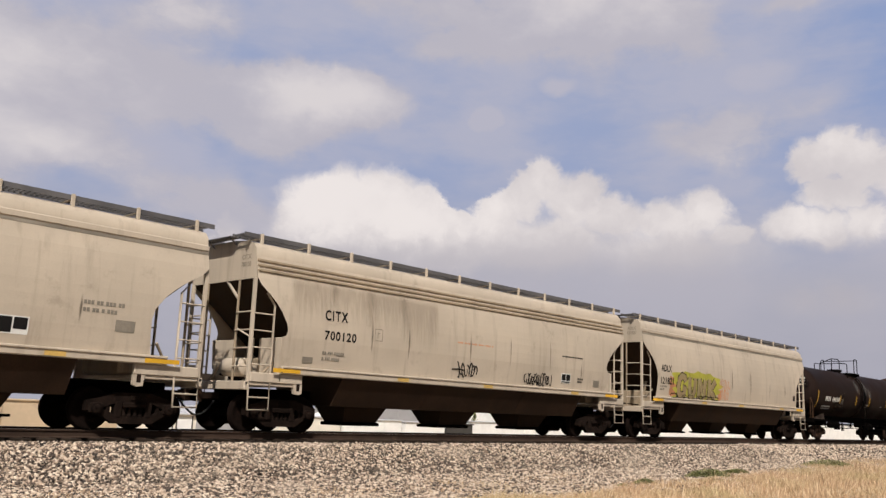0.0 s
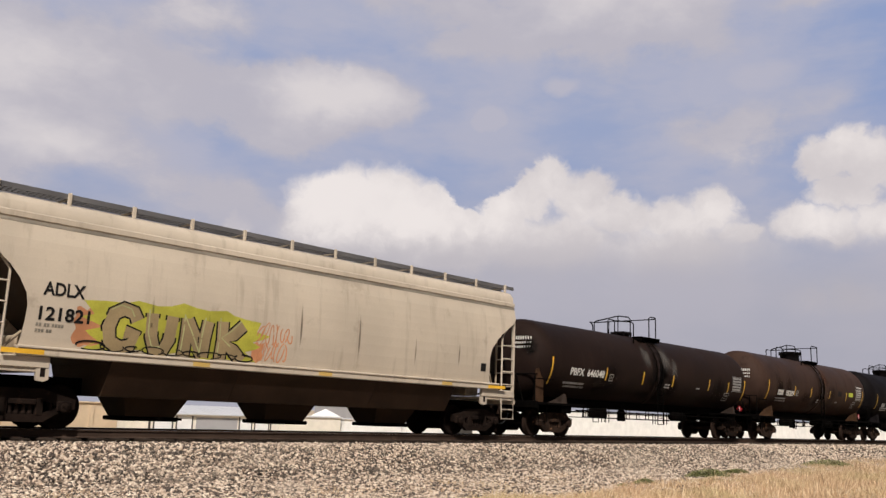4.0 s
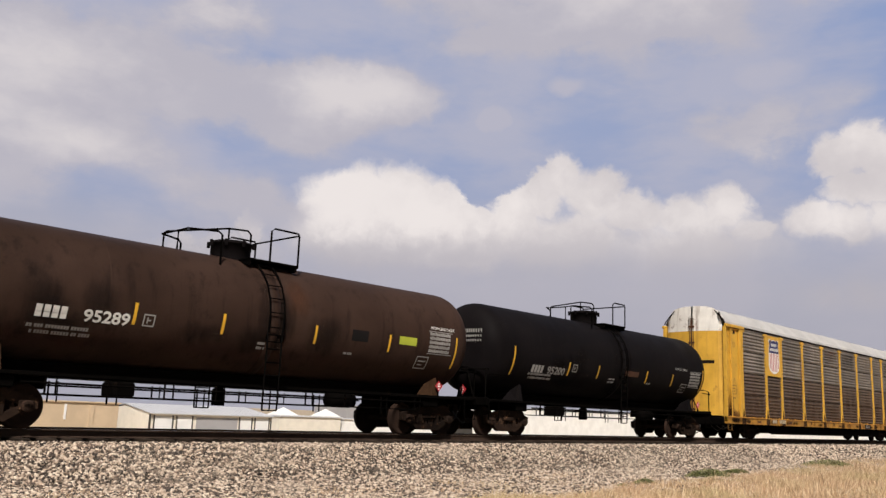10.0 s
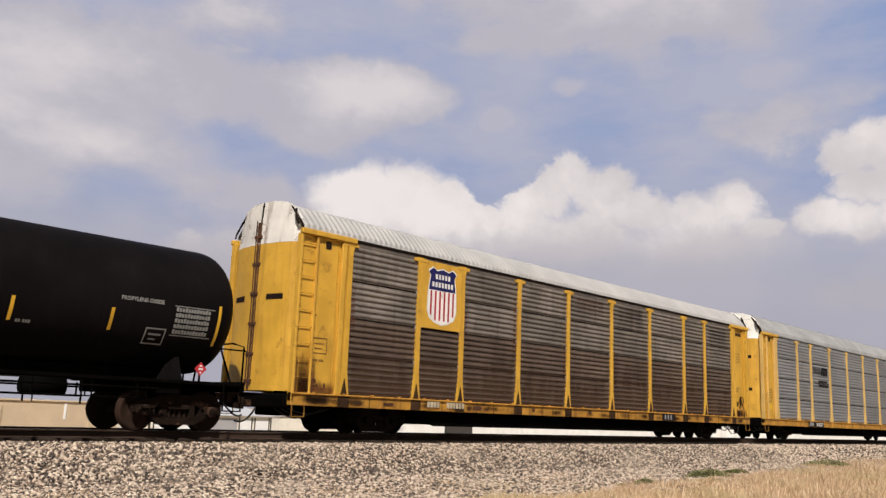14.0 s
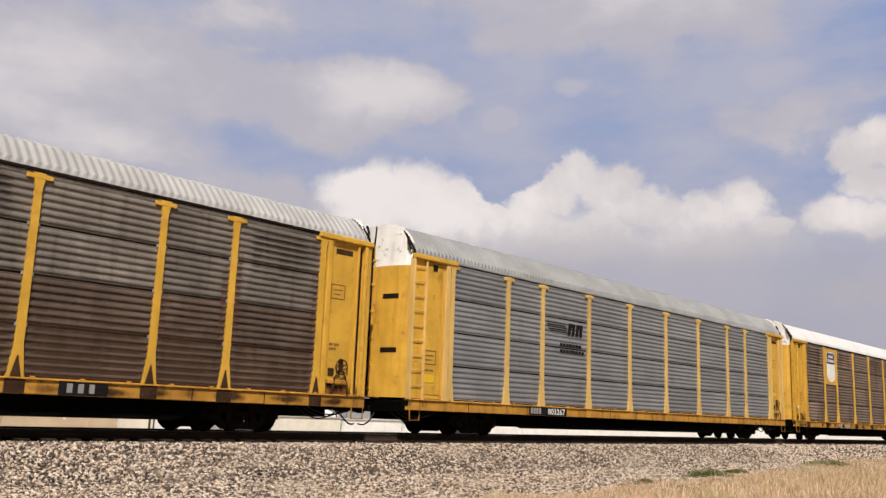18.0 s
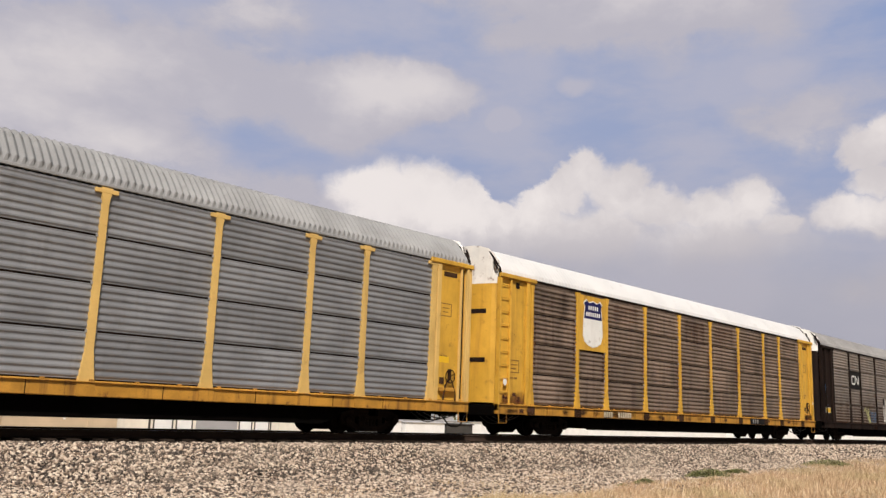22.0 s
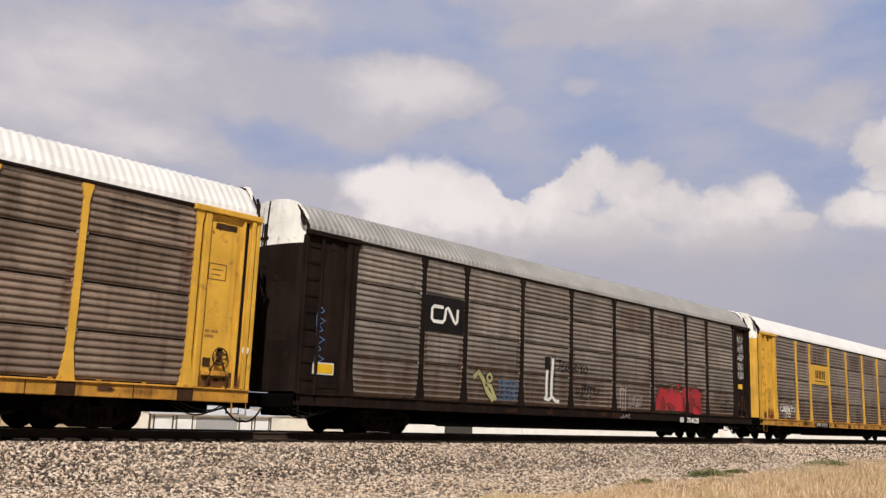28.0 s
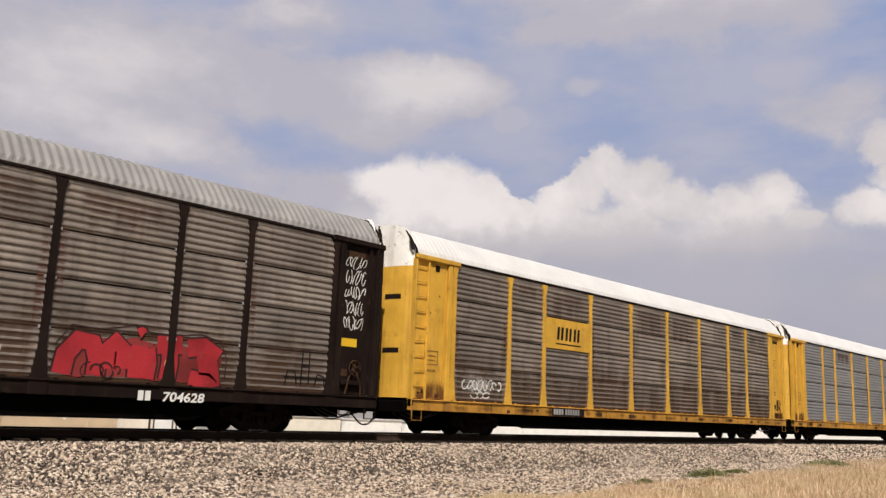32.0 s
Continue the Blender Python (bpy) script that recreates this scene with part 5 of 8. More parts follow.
            for i, x in enumerate([-0.44, None, -0.20, None, 0.02, None, None, 0.30, 0.44]):
                if x is None:
                    continue
                (t if i in (0, 8) else f).cut().box(x * L - (0.42 if i in (0, 8) else 0.22), x * L + (0.42 if i in (0, 8) else 0.22), -1.606, -1.599, 1.49, 1.59)
            part_each("reflector_strip", t, REFLECT, sill, "amber reflective tape")
            part_each("reflector_strip", f, REFLECT_OLD, sill, "bleached old reflective tape")
        for e in (-1, 1):
            s = Shape()
            s.box(e * (H - 1.62), e * (H - 0.02), k * 1.38, k * 1.50, 1.22, 1.46, 0.02)
            s.prism([(e * (H - 1.35), 1.22), (e * (H - 1.62), 1.22), (e * (H - 1.62), 1.00), (e * (H - 1.52), 0.96), (e * (H - 1.38), 0.98)], k * 1.40, k * 1.49)
            bp = part("bolster_plate", s, HOPPER_TAN, sill)
            part("jacking_slot", Shape().box(e * (H - 1.54), e * (H - 1.44), k * 1.488, k * 1.494, 1.05, 1.24, 0.002), DARK_PAINT, car)
    # ends
    for e in (-1, 1):
        s = Shape()
        s.add([(e * (H - 0.03), -1.47, 3.79), (e * (H - 0.03), 1.47, 3.79), (e * (H - 2.9), 1.42, 1.42), (e * (H - 2.9), -1.42, 1.42),
               (e * (H - 0.10), -1.47, 3.79), (e * (H - 0.10), 1.47, 3.79), (e * (H - 2.97), 1.42, 1.42), (e * (H - 2.97), -1.42, 1.42)],
              [(0, 1, 2, 3), (4, 7, 6, 5), (0, 4, 5, 1), (1, 5, 6, 2), (2, 6, 7, 3), (3, 7, 4, 0)])
        part("slope_sheet", s, HOPPER_BELLY, car, "dirty end slope sheet with its shade painted in")
        s = Shape()
        for y in (-0.75, 0.75):
            s.cut().prism([(e * (H - 1.05), 1.25), (e * (H - 1.15), 1.25), (e * (H - 1.55), 2.30), (e * (H - 1.45), 2.30)], y - 0.03, y + 0.03)
        for k in (-1, 1):
            s.cut().tube([(e * (H - 0.02), k * 0.72, 3.80), (e * (H - 0.02), k * 0.72, 1.22)], 0.035)
            s.cut().tube([(e * (H - 1.05), k * 1.30, 1.95), (e * (H - 0.45), k * 1.0, 1.24)], 0.035)
        s.cut().box(e * (H - 1.7), e * (H - 1.1), -0.9, 0.9, 1.24, 1.9, 0.04)
        part_each("end_brace", s, HOPPER_SHADE, car, "dirty beige end bracing")
        if ribbed:
            s = Shape()
            s.box(e * (H - 0.92), e * (H - 0.86), -1.50, -0.55, 1.25, 2.38, 0.01)
            s.cut().box(e * (H - 0.92), e * (H - 0.86), 0.55, 1.50, 1.25, 2.38, 0.01)
            s.cut().box(e * (H - 1.00), e * (H - 0.94), -0.55, 0.55, 1.25, 1.75, 0.01)
            part_each("end_web_plate", s, HOPPER_TAN, car, "beige web plate under the slope sheet")
            s = Shape().turned([(0.0, -0.45), (0.20, -0.45), (0.24, -0.40), (0.24, 0.40), (0.20, 0.45), (0.0, 0.45)], "y", 18, (e * (H - 0.55), -0.05, 1.62))
            part("air_reservoir", s, HOPPER_TAN, car, "dusty beige air reservoir")
            s = Shape().tube([(e * (H - 0.02), -0.72, 3.30), (e * (H - 0.06), -0.10, 3.80)], 0.04)
            s.cut().tube([(e * (H - 0.30), -1.10, 1.24), (e * (H - 0.30), -1.10, 2.30), (e * (H - 0.05), -0.72, 2.55)], 0.028)
            part_each("end_strut", s, HOPPER_TAN, car, "beige slanting end strut")
        s = Shape()
        s.box(e * (H - 1.5), e * (H + 0.10), -1.46, 1.46, 1.14, 1.22, 0.01)
        s.box(e * (H + 0.0), e * (H + 0.12), -1.46, 1.46, 1.02, 1.24, 0.02)
        part("end_platform", s, HOPPER_TAN, car, "beige end sill and platform")
        for r, text in enumerate(marks):
            writing(car, text, LETTER_FADED, "dark stencils on the end panel", lambda u, v: (e * (H + 0.006), e * (0.78 + u) if e < 0 else -1.16 + u, 4.30 - 0.19 * r + v), 0.12, 0.40)
        s = Shape()
        s.box(e * (H + 0.02), e * (H + 0.30), -0.62, 0.62, 4.86, 4.90, 0.01)
        s.tube([(e * (H + 0.03), -0.5, 4.72), (e * (H + 0.22), -0.5, 4.86)], 0.025)
        s.tube([(e * (H + 0.03), 0.5, 4.72), (e * (H + 0.22), 0.5, 4.86)], 0.025)
        part("crossover_step", s, GRATING, car, "grating step across the car end")
        # brake gear
        s = Shape()
        s.turned([(0.0, 0), (0.20, 0), (0.23, 0.04), (0.23, 0.46), (0.20, 0.50), (0.0, 0.50)], "x", 16, (e * (H - 0.95) - 0.25, 0.35, 1.50))
        s.tube([(e * (H - 0.7), -0.9, 1.3), (e * (H - 0.7), 0.9, 1.45)], 0.03)
        part("brake_cylinder", s, TRUCK, car, "rusty brake cylinder")
        s = Shape()
        for k in (-1, 1):
            s.cut().box(e * H - 0.045, e * H + 0.045, k * 1.47, k * 1.385, 1.22, 3.80, 0.01)
        part_each("corner_post", s, HOPPER_TAN, car)
        s = Shape()
        for k in (-1, 1):
            x0, x1 = e * H, e * (H - 0.62)
            s.cut()
            s.tube([(x1, k * 1.46, 1.2), (x1, k * 1.46, 3.15), (x1 + e * 0.25, k * 1.46, 3.45)], 0.03)
            for z in (1.65, 2.07, 2.49, 2.91):
                s.tube([(x0, k * 1.47, z), (x1, k * 1.47, z)], 0.02)
            for z in (1.60, 2.05, 2.50, 2.95):
                s.tube([(e * (H + 0.02), k * 1.42, z), (e * (H + 0.02), k * 0.72, z)], 0.020)
        part_each("ladder", s, HOPPER_TAN, car, "beige side and end ladder")
        s = Shape()
        for k in (-1, 1):
            s.cut().tube([(e * H, k * 1.46, 1.2), (e * H, k * 1.48, 0.55), (e * (H - 0.62), k * 1.48, 0.55), (e * (H - 0.62), k * 1.46, 1.2)], 0.026)
            s.tube([(e * H, k * 1.47, 0.85), (e * (H - 0.62), k * 1.47, 0.85)], 0.022)
        part_each("step", s, HOPPER_TAN, car, "hanging corner step")
        coupler(car, e * (H + 0.15), e)
    # belly between the trucks and the discharge pockets below it
    t0, t1 = -H + 2.92, H - 2.92
    for a, b in ((t0, -2.27), (-2.26, 2.26), (2.27, t1)):
        s = Shape()
        s.add([(a, -1.55, 1.47), (b, -1.55, 1.47), (b, 1.55, 1.47), (a, 1.55, 1.47), (a, -1.12, 0.72), (b, -1.12, 0.72), (b, 1.12, 0.72), (a, 1.12, 0.72)],
              [(0, 1, 5, 4), (1, 2, 6, 5), (2, 3, 7, 6), (3, 0, 4, 7), (4, 5, 6, 7), (0, 3, 2, 1)])
        belly = part("belly_sheet", s, HOPPER_BELLY, car, "dirty sloping belly sheet in shade-dark paint")
        c = min(max((a + b) / 2, t0 + 0.95), t1 - 0.95)
        s = Shape()
        s.add([(c - 0.80, -0.66, 0.718), (c + 0.80, -0.66, 0.718), (c + 0.80, 0.66, 0.718), (c - 0.80, 0.66, 0.718), (c - 0.62, -0.42, 0.30), (c + 0.62, -0.42, 0.30), (c + 0.62, 0.42, 0.30), (c - 0.62, 0.42, 0.30)],
              [(0, 1, 5, 4), (1, 2, 6, 5), (2, 3, 7, 6), (3, 0, 4, 7), (4, 5, 6, 7), (0, 3, 2, 1)])
        part("discharge_hopper", s, HOPPER_BELLY, belly, "dirty tapered discharge hopper in shade-dark paint")
        part("outlet_gate", Shape().box(c - 0.72, c + 0.72, -0.48, 0.48, 0.20, 0.298, 0.02).tube([(c, -0.90, 0.25), (c, 0.90, 0.25)], 0.035).box(c + 0.72, c + 1.05, -0.06, 0.06, 0.22, 0.28), UNDER, belly)
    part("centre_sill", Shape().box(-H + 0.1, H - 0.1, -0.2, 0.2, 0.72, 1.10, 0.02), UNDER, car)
    add_trucks(car, (-H + 1.32, H - 1.32), 0.457)
    return car


def hopper_marks(car, H, style):
    """Stencils, plates and spray paint on the near side."""
    y = hopper_side
    if style == "a":
        s = Shape()
        glyph_bars(s, H - 2.95, 2.62, 0.10, "ooo oo ooo oo", y)
        glyph_bars(s, H - 2.95, 2.46, 0.10, "oo oo o ooo", y)
        part("lettering", s, LETTER_FADED, car, "small faded grey stencils")
        s = Shape()
        plate(s, H - 2.2, H - 1.75, 2.10, 2.35, y)
        part("faded_patch", s, LETTER_FADED, car)
        f = Shape()
        plate(f, H - 4.62, H - 4.0, 1.86, 2.22, y, 0.004)
        pn = part("inspection_panel", f, LETTER_WHITE, car, "white-framed black stencil panel")
        b = Shape()
        plate(b, H - 4.59, H - 4.33, 1.885, 2.195, y, 0.008)
        plate(b, H - 4.30, H - 4.03, 1.96, 2.195, y, 0.008)
        part("panel_block", b, LETTER_BLACK, pn)
        return
    if style == "b":
        s = Shape()
        writing(car, "CITX", LETTER_BLACK, "black stencilled letters", on_side(-6.41, 2.95, y), 0.27, 0.79, gap=1.25)
        writing(car, "700120", LETTER_BLACK, "black stencilled number", on_side(-6.39, 2.44, y), 0.235, 1.10, gap=1.15)
        glyph_bars(s, -H + 2.15, 2.05, 0.09, "oo oo| ooooo", y)
        glyph_bars(s, -H + 2.15, 1.90, 0.09, "o oo| oooo", y)
        plate(s, -H + 1.52, -H + 1.86, 1.78, 1.94, y)
        part("lettering", s, LETTER_FADED, car, "small faded stencils")
        s = Shape()
        for a, b, c, d in ((0, 0.02, 0, 0.34), (0.28, 0.30, 0, 0.34), (0.02, 0.28, 0.32, 0.34), (0.02, 0.28, 0, 0.02), (0.10, 0.13, 0.08, 0.24), (0.13, 0.2, 0.2, 0.23)):
            plate(s, -H + 3.95 + a, -H + 3.95 + b, 2.55 + c, 2.55 + d, y)
        part("stencil_box", s, LETTER_FADED, car, "faded square stencil")
        s = Shape()
        rnd = random.Random(3)
        for i in range(26):
            x = -1.17 + i * 0.066
            if i % 5 != 4:
                ribbon(s, [(x, 2.80), (x + 0.045, 2.81)], rnd.uniform(0.03, 0.06), y)
        part("spray_line", s, SPRAY_ORANGE, car, "thin faded red spray scribble")
        s = Shape()
        scrawl(s, -1.12, 1.72, 0.92, 0.52, 8, 0.042, y, 7)
        ribbon(s, [(-1.35, 1.98), (-1.0, 2.0), (-0.75, 1.97)], 0.04, y)
        part("graffiti", s, LETTER_BLACK, car, "black looping spray tag")
        s = Shape()
        scrawl(s, 2.25, 1.68, 1.55, 0.46, 12, 0.040, y, 8)
        scrawl(s, 2.45, 1.74, 1.2, 0.30, 7, 0.030, y, 9)
        glyph_bars(s, 4.35, 2.76, 0.06, "ooo oooo ooo oooo ooo ooo ooo", y)
        glyph_bars(s, 5.35, 2.02, 0.06, "oo oo oo", y)
        glyph_bars(s, 5.35, 1.92, 0.06, "ooo oo", y)
        part("graffiti", s, LETTER_BLACK, car, "black looping spray tag")
        s = Shape()
        plate(s, 4.33, 4.90, 1.86, 2.20, y)
        pn = part("inspection_panel", s, LETTER_WHITE, car, "white-framed black stencil panel")
        t = Shape()
        plate(t, 4.36, 4.60, 1.95, 2.17, y, 0.010)
        plate(t, 4.63, 4.87, 1.95, 2.17, y, 0.010)
        plate(t, 4.36, 4.87, 1.88, 1.92, y, 0.010)
        part("panel_line", t, LETTER_BLACK, pn)
        s = Shape()
        plate(s, 6.35, 6.75, 1.80, 2.05, y)
        part("faded_patch", s, LETTER_FADED, car)
        return
    writing(car, "ADLX", LETTER_BLACK, "black stencilled letters", on_side(-7.14, 2.71, y), 0.27, 0.87)
    writing(car, "121821", LETTER_BLACK, "black stencilled number", on_side(-7.17, 2.20, y), 0.27, 1.06)
    s = Shape()
    glyph_bars(s, -7.2, 2.06, 0.08, "oo oo oooo", y)
    glyph_bars(s, -7.2, 1.94, 0.08, "ooo oo", y)
    part("lettering", s, LETTER_FADED, car, "small faded stencils")
    s = Shape()
    blotch(s, -6.3, 1.64, 4.7, 1.22, y, 31, 0.003, 13)
    part("graffiti_field", s, SPRAY_LIME, car, "lime yellow spray paint field")
    s = Shape()
    blotch(s, -6.45, 1.68, 0.7, 0.9, y, 32, 0.002)
    blotch(s, -2.0, 1.68, 0.35, 0.5, y, 33, 0.0022, 6)
    part("graffiti_glow", s, SPRAY_ORANGE, car, "orange and pink spray haze")
    fill, edge, shine = Shape(), Shape(), Shape()
    strokes = {
        "round": [[(0.90, 0.74), (0.78, 0.93), (0.48, 1.0), (0.20, 0.86), (0.08, 0.52), (0.16, 0.17), (0.46, 0.03), (0.76, 0.10), (0.88, 0.38), (0.56, 0.42)]],
        "cup": [[(0.10, 1.0), (0.13, 0.40), (0.32, 0.06), (0.62, 0.06), (0.80, 0.36), (0.86, 0.98)]],
        "gate": [[(0.08, -0.02), (0.10, 0.5), (0.10, 1.0)], [(0.10, 0.96), (0.42, 0.55), (0.82, 0.0)], [(0.82, -0.02), (0.84, 0.5), (0.92, 0.98)]],
        "fork": [[(0.12, 1.0), (0.15, 0.5), (0.14, -0.02)], [(0.92, 0.96), (0.55, 0.66), (0.22, 0.46), (0.60, 0.24), (0.98, -0.04)]]}
    for i, (kind, x0, x1, z0, z1) in enumerate((("round", -5.74, -4.96, 1.74, 2.60), ("cup", -4.76, -4.10, 1.72, 2.58), ("gate", -3.88, -3.22, 1.72, 2.56), ("fork", -2.96, -2.24, 1.72, 2.58))):
        for j, line in enumerate(strokes[kind]):
            pts = [(x0 + (x1 - x0) * u, z0 + (z1 - z0) * v) for u, v in line]
            ribbon(edge, pts, 0.37, y, 0.0055 + 0.0006 * i + 0.0003 * j)
            ribbon(fill, pts, 0.29, y, 0.0090 + 0.0006 * i + 0.0003 * j)
            ribbon(shine, [(u - 0.08, v + 0.08) for u, v in pts[:4]], 0.03, y, 0.0125)
    part("graffiti_edge", edge, LETTER_BLACK, car, "black outlined bubble letters")
    part("graffiti_fill", fill, SPRAY_BROWN, car, "tan filled bubble letters")
    part("graffiti", shine, SPRAY_PALE, car, "pale highlights on the bubble letters")
    s = Shape()
    scrawl(s, -6.25, 1.66, 4.3, 0.20, 9, 0.03, y, 34, 0.0135)
    part("graffiti", s, LETTER_BLACK, car, "thin black spray outlines")
    s = Shape()
    scrawl(s, -1.85, 2.10, 1.0, 0.60, 9, 0.028, y, 35, 0.006)
    scrawl(s, -1.75, 1.72, 0.8, 0.50, 7, 0.028, y, 36, 0.007)
    part("graffiti", s, SPRAY_ORANGE, car, "faded pink spray scribble")
    s = Shape()
    plate(s, H - 1.8, H - 1.55, 2.0, 2.25, y)
    part("inspection_panel", s, LETTER_BLACK, car)


h_a = hopper(-96.80, 17.1, "beige covered hopper with smooth bulged sides and grated roof walk", False)
hopper_marks(h_a, 8.55, "a")
h_b = hopper(-78.30, 17.13, "beige covered hopper with black stencils and rain-streaked ribbed top edge", True, ("CITX", "700120"))
hopper_marks(h_b, 8.565, "b")
h_c = hopper(-59.85, 16.8, "beige covered hopper with lime and tan graffiti low on its side", False, ("ADLX", "121821"))
hopper_marks(h_c, 8.4, "c")

for n, (h_car, h_half) in enumerate(((h_a, 8.55), (h_b, 8.565), (h_c, 8.4))):
    rnd = random.Random(40 + n)
    for i in range(4 if n == 1 else 0):
        h = rnd.uniform(1.3, 2.1)
        stain(h_car, RAIN, -h_half + 1.0 + i * 1.3, 4.0 - h, 1.7, h, hopper_side, 0.0025 + 0.0004 * i)
    for x in (-4.75, -3.30, -0.60, 1.40, 3.60, 5.50):
        h = rnd.uniform(0.8, 1.7)
        stain(h_car, SEAM_DIRT, x, 1.75 + rnd.uniform(0, 0.4), 0.10, h, hopper_side, 0.0045)


# ---- tank cars ----
TANK_SIZE = {0: (2.68, 1.46), 1: (2.87, 1.53), 2: (2.87, 1.53)}      # height of the axis, radius


def tank_side(z, axis, R):
    d = max(-R, min(R, z - axis))
    return -math.sqrt(max(0.0, R * R - d * d))


def tank_car(place, L, manway, paint, label, style):
    car = thing("tank_car", label, "freight car", "freight train", at=(place, 0, 0))
    rolling.append((car, place))
    axis, R = TANK_SIZE[style]
    H = L / 2
    head, sd = 0.90, axis - 2.87
    prof = []
    for i in range(13):
        a = math.pi / 2 * i / 12
        prof.append((R * math.sin(a) ** 0.80, -H + head * (1 - math.cos(a) ** 0.80)))
    right = [(r, -x) for r, x in reversed(prof)]
    s = Shape().turned(prof + right, "x", 56, (0, 0, axis))
    shell_ob = part("tank_shell", s, paint, car, "rolled steel tank with domed heads")
    s = Shape()
    for x in (-H + head + 0.02, -H * 0.52, H * 0.52, H - head - 0.02):
        s.turned([(R + 0.0005, x - 0.018), (R + 0.002, x - 0.010), (R + 0.002, x + 0.010), (R + 0.0005, x + 0.018)], "x", 56, (0, 0, axis))
    part("weld_seam", s, paint, shell_ob)
    # strap under the platform
    s = Shape().turned([(R + 0.002, manway + 0.35), (R + 0.02, manway + 0.36), (R + 0.02, manway + 0.62), (R + 0.002, manway + 0.63)], "x", 56, (0, 0, axis))
    part("girth_band", s, paint, shell_ob)
    # manway and platform
    s = Shape()
    mx = manway
    big = style != 0
    rr, hh = (0.52, 0.50) if big else (0.34, 0.22)
    s.turned([(rr, 0), (rr, hh - 0.06), (rr + 0.05, hh - 0.05), (rr + 0.05, hh + 0.01), (rr * 0.9, hh + 0.05), (0, hh + 0.07)], "z", 24, (mx, 0, axis + R - 0.10))
    for i in range(8):
        a = i * math.pi / 4
        s.box(mx + (rr + 0.07) * math.cos(a) - 0.03, mx + (rr + 0.07) * math.cos(a) + 0.03, (rr + 0.07) * math.sin(a) - 0.03, (rr + 0.07) * math.sin(a) + 0.03, axis + R + hh - 0.22, axis + R + hh - 0.06)
    part("manway", s, TANK_BLACK, car, "round bolted dome housing")
    s = Shape()
    zp = axis + R - 0.12
    for k in (-1, 1):
        s.box(mx - 0.1, mx + 1.45, k * 0.55, k * 1.02, zp + 0.02, zp + 0.07, 0.01)
    s.box(mx + 0.75, mx + 1.45, -0.548, 0.548, zp + 0.02, zp + 0.07, 0.01)
    for x in (mx - 0.05, mx + 1.4):
        s.box(x - 0.03, x + 0.03, -1.0, 1.0, zp - 0.1, zp + 0.02)
    part("platform", s, UNDER, car, "black steel grating platform")
    s = Shape()
    zt = axis + R + 0.85
    x0, x1 = (mx - 1.75, mx + 1.45) if style else (mx - 1.5, mx + 1.1)
    for k in (-1, 1):
        # two hoops on each side, an end rail between them
        s.tube([(x0, k * 0.35, axis + R - 0.05), (x0, k * 0.35, zt - 0.42), (x0 + 0.10, k * 0.62, zt - 0.38), (x0 + 0.75, k * 0.95, zt - 0.38), (x0 + 0.85, k * 0.98, zt - 0.46), (x0 + 0.85, k * 0.98, axis + 1.0)], 0.027)
        s.tube([(mx + 0.55, k * 1.0, zp), (mx + 0.55, k * 1.0, zt - 0.10), (mx + 0.65, k * 1.0, zt - 0.03), (x1 - 0.04, k * 1.0, zt - 0.03), (x1, k * 1.0, zt - 0.10), (x1, k * 1.0, zp)], 0.027)
    s.tube([(x0, 0.35, zt - 0.42), (x0 + 0.05, 0.30, zt - 0.36), (mx, 0.15, zt), (mx + 0.42, -0.10, zt - 0.02), (mx + 0.5, -0.14, zt - 0.12), (mx + 0.5, -0.14, zp)], 0.027)
    s.tube([(mx, 0.15, zt), (mx, 0.15, zp + 0.3)], 0.024)
    s.tube([(x0, -0.35, zt - 0.42), (x0, 0.35, zt - 0.42)], 0.024)
    s.tube([(x1, -1.0, zt - 0.08), (x1, 1.0, zt - 0.08)], 0.024)
    part("railing", s, UNDER, car, "black pipe railing round the dome")
    # side ladders over the belly
    for k in (-1, 1):
        s = Shape()
        arc = []
        for i in range(8):
            a = radians(68 - i * 13)
            arc.append((k * -(R + 0.09) * math.cos(a), axis + (R + 0.09) * math.sin(a)))
        arc.append((k * -1.56, 2.4))
        arc.append((k * -1.54, 0.55))
        for dx in (-0.02, 0.42):
            s.tube([(mx + 0.28 + dx, y, z) for y, z in arc], 0.022)
        rungs = arc + [(k * -1.55, z) for z in (2.05, 1.72, 1.40, 1.08, 0.80)]
        for y, z in rungs:
            s.tube([(mx + 0.26, y, z), (mx + 0.70, y, z)], 0.017)
        part("ladder", s, UNDER, car, "black side ladder")
    # underframe: bolster saddles, sills, catwalk rails
    s = Shape()
    # Full-length box is an added filler closing the dark gap below the belly.
    s.box(-H + 1.2, H - 1.2, -0.68, 0.68, 1.08, 1.40, 0.03)
    for e in (-1, 1):
        s.cut().box(e * (H - 3.2), e * (H + 0.05), -0.28, 0.28, 0.82, 1.08, 0.02)
    for e in (-1, 1):
        s.cut().box(e * (H - 2.9), e * (H + 0.05), -1.45, 1.45, 1.08, 1.16, 0.01)
        s.cut().box(e * (H - 0.02), e * (H + 0.10), -1.45, 1.45, 0.95, 1.20, 0.02)
        s.cut().box(e * (H - 2.15), e * (H - 1.55), -1.35, 1.35, 0.82, 1.08, 0.03)
    part_each("underframe_member", s, UNDER, car, "black stub sill, bolster or added belly filler")
    for e in (-1, 1):
        s = Shape()
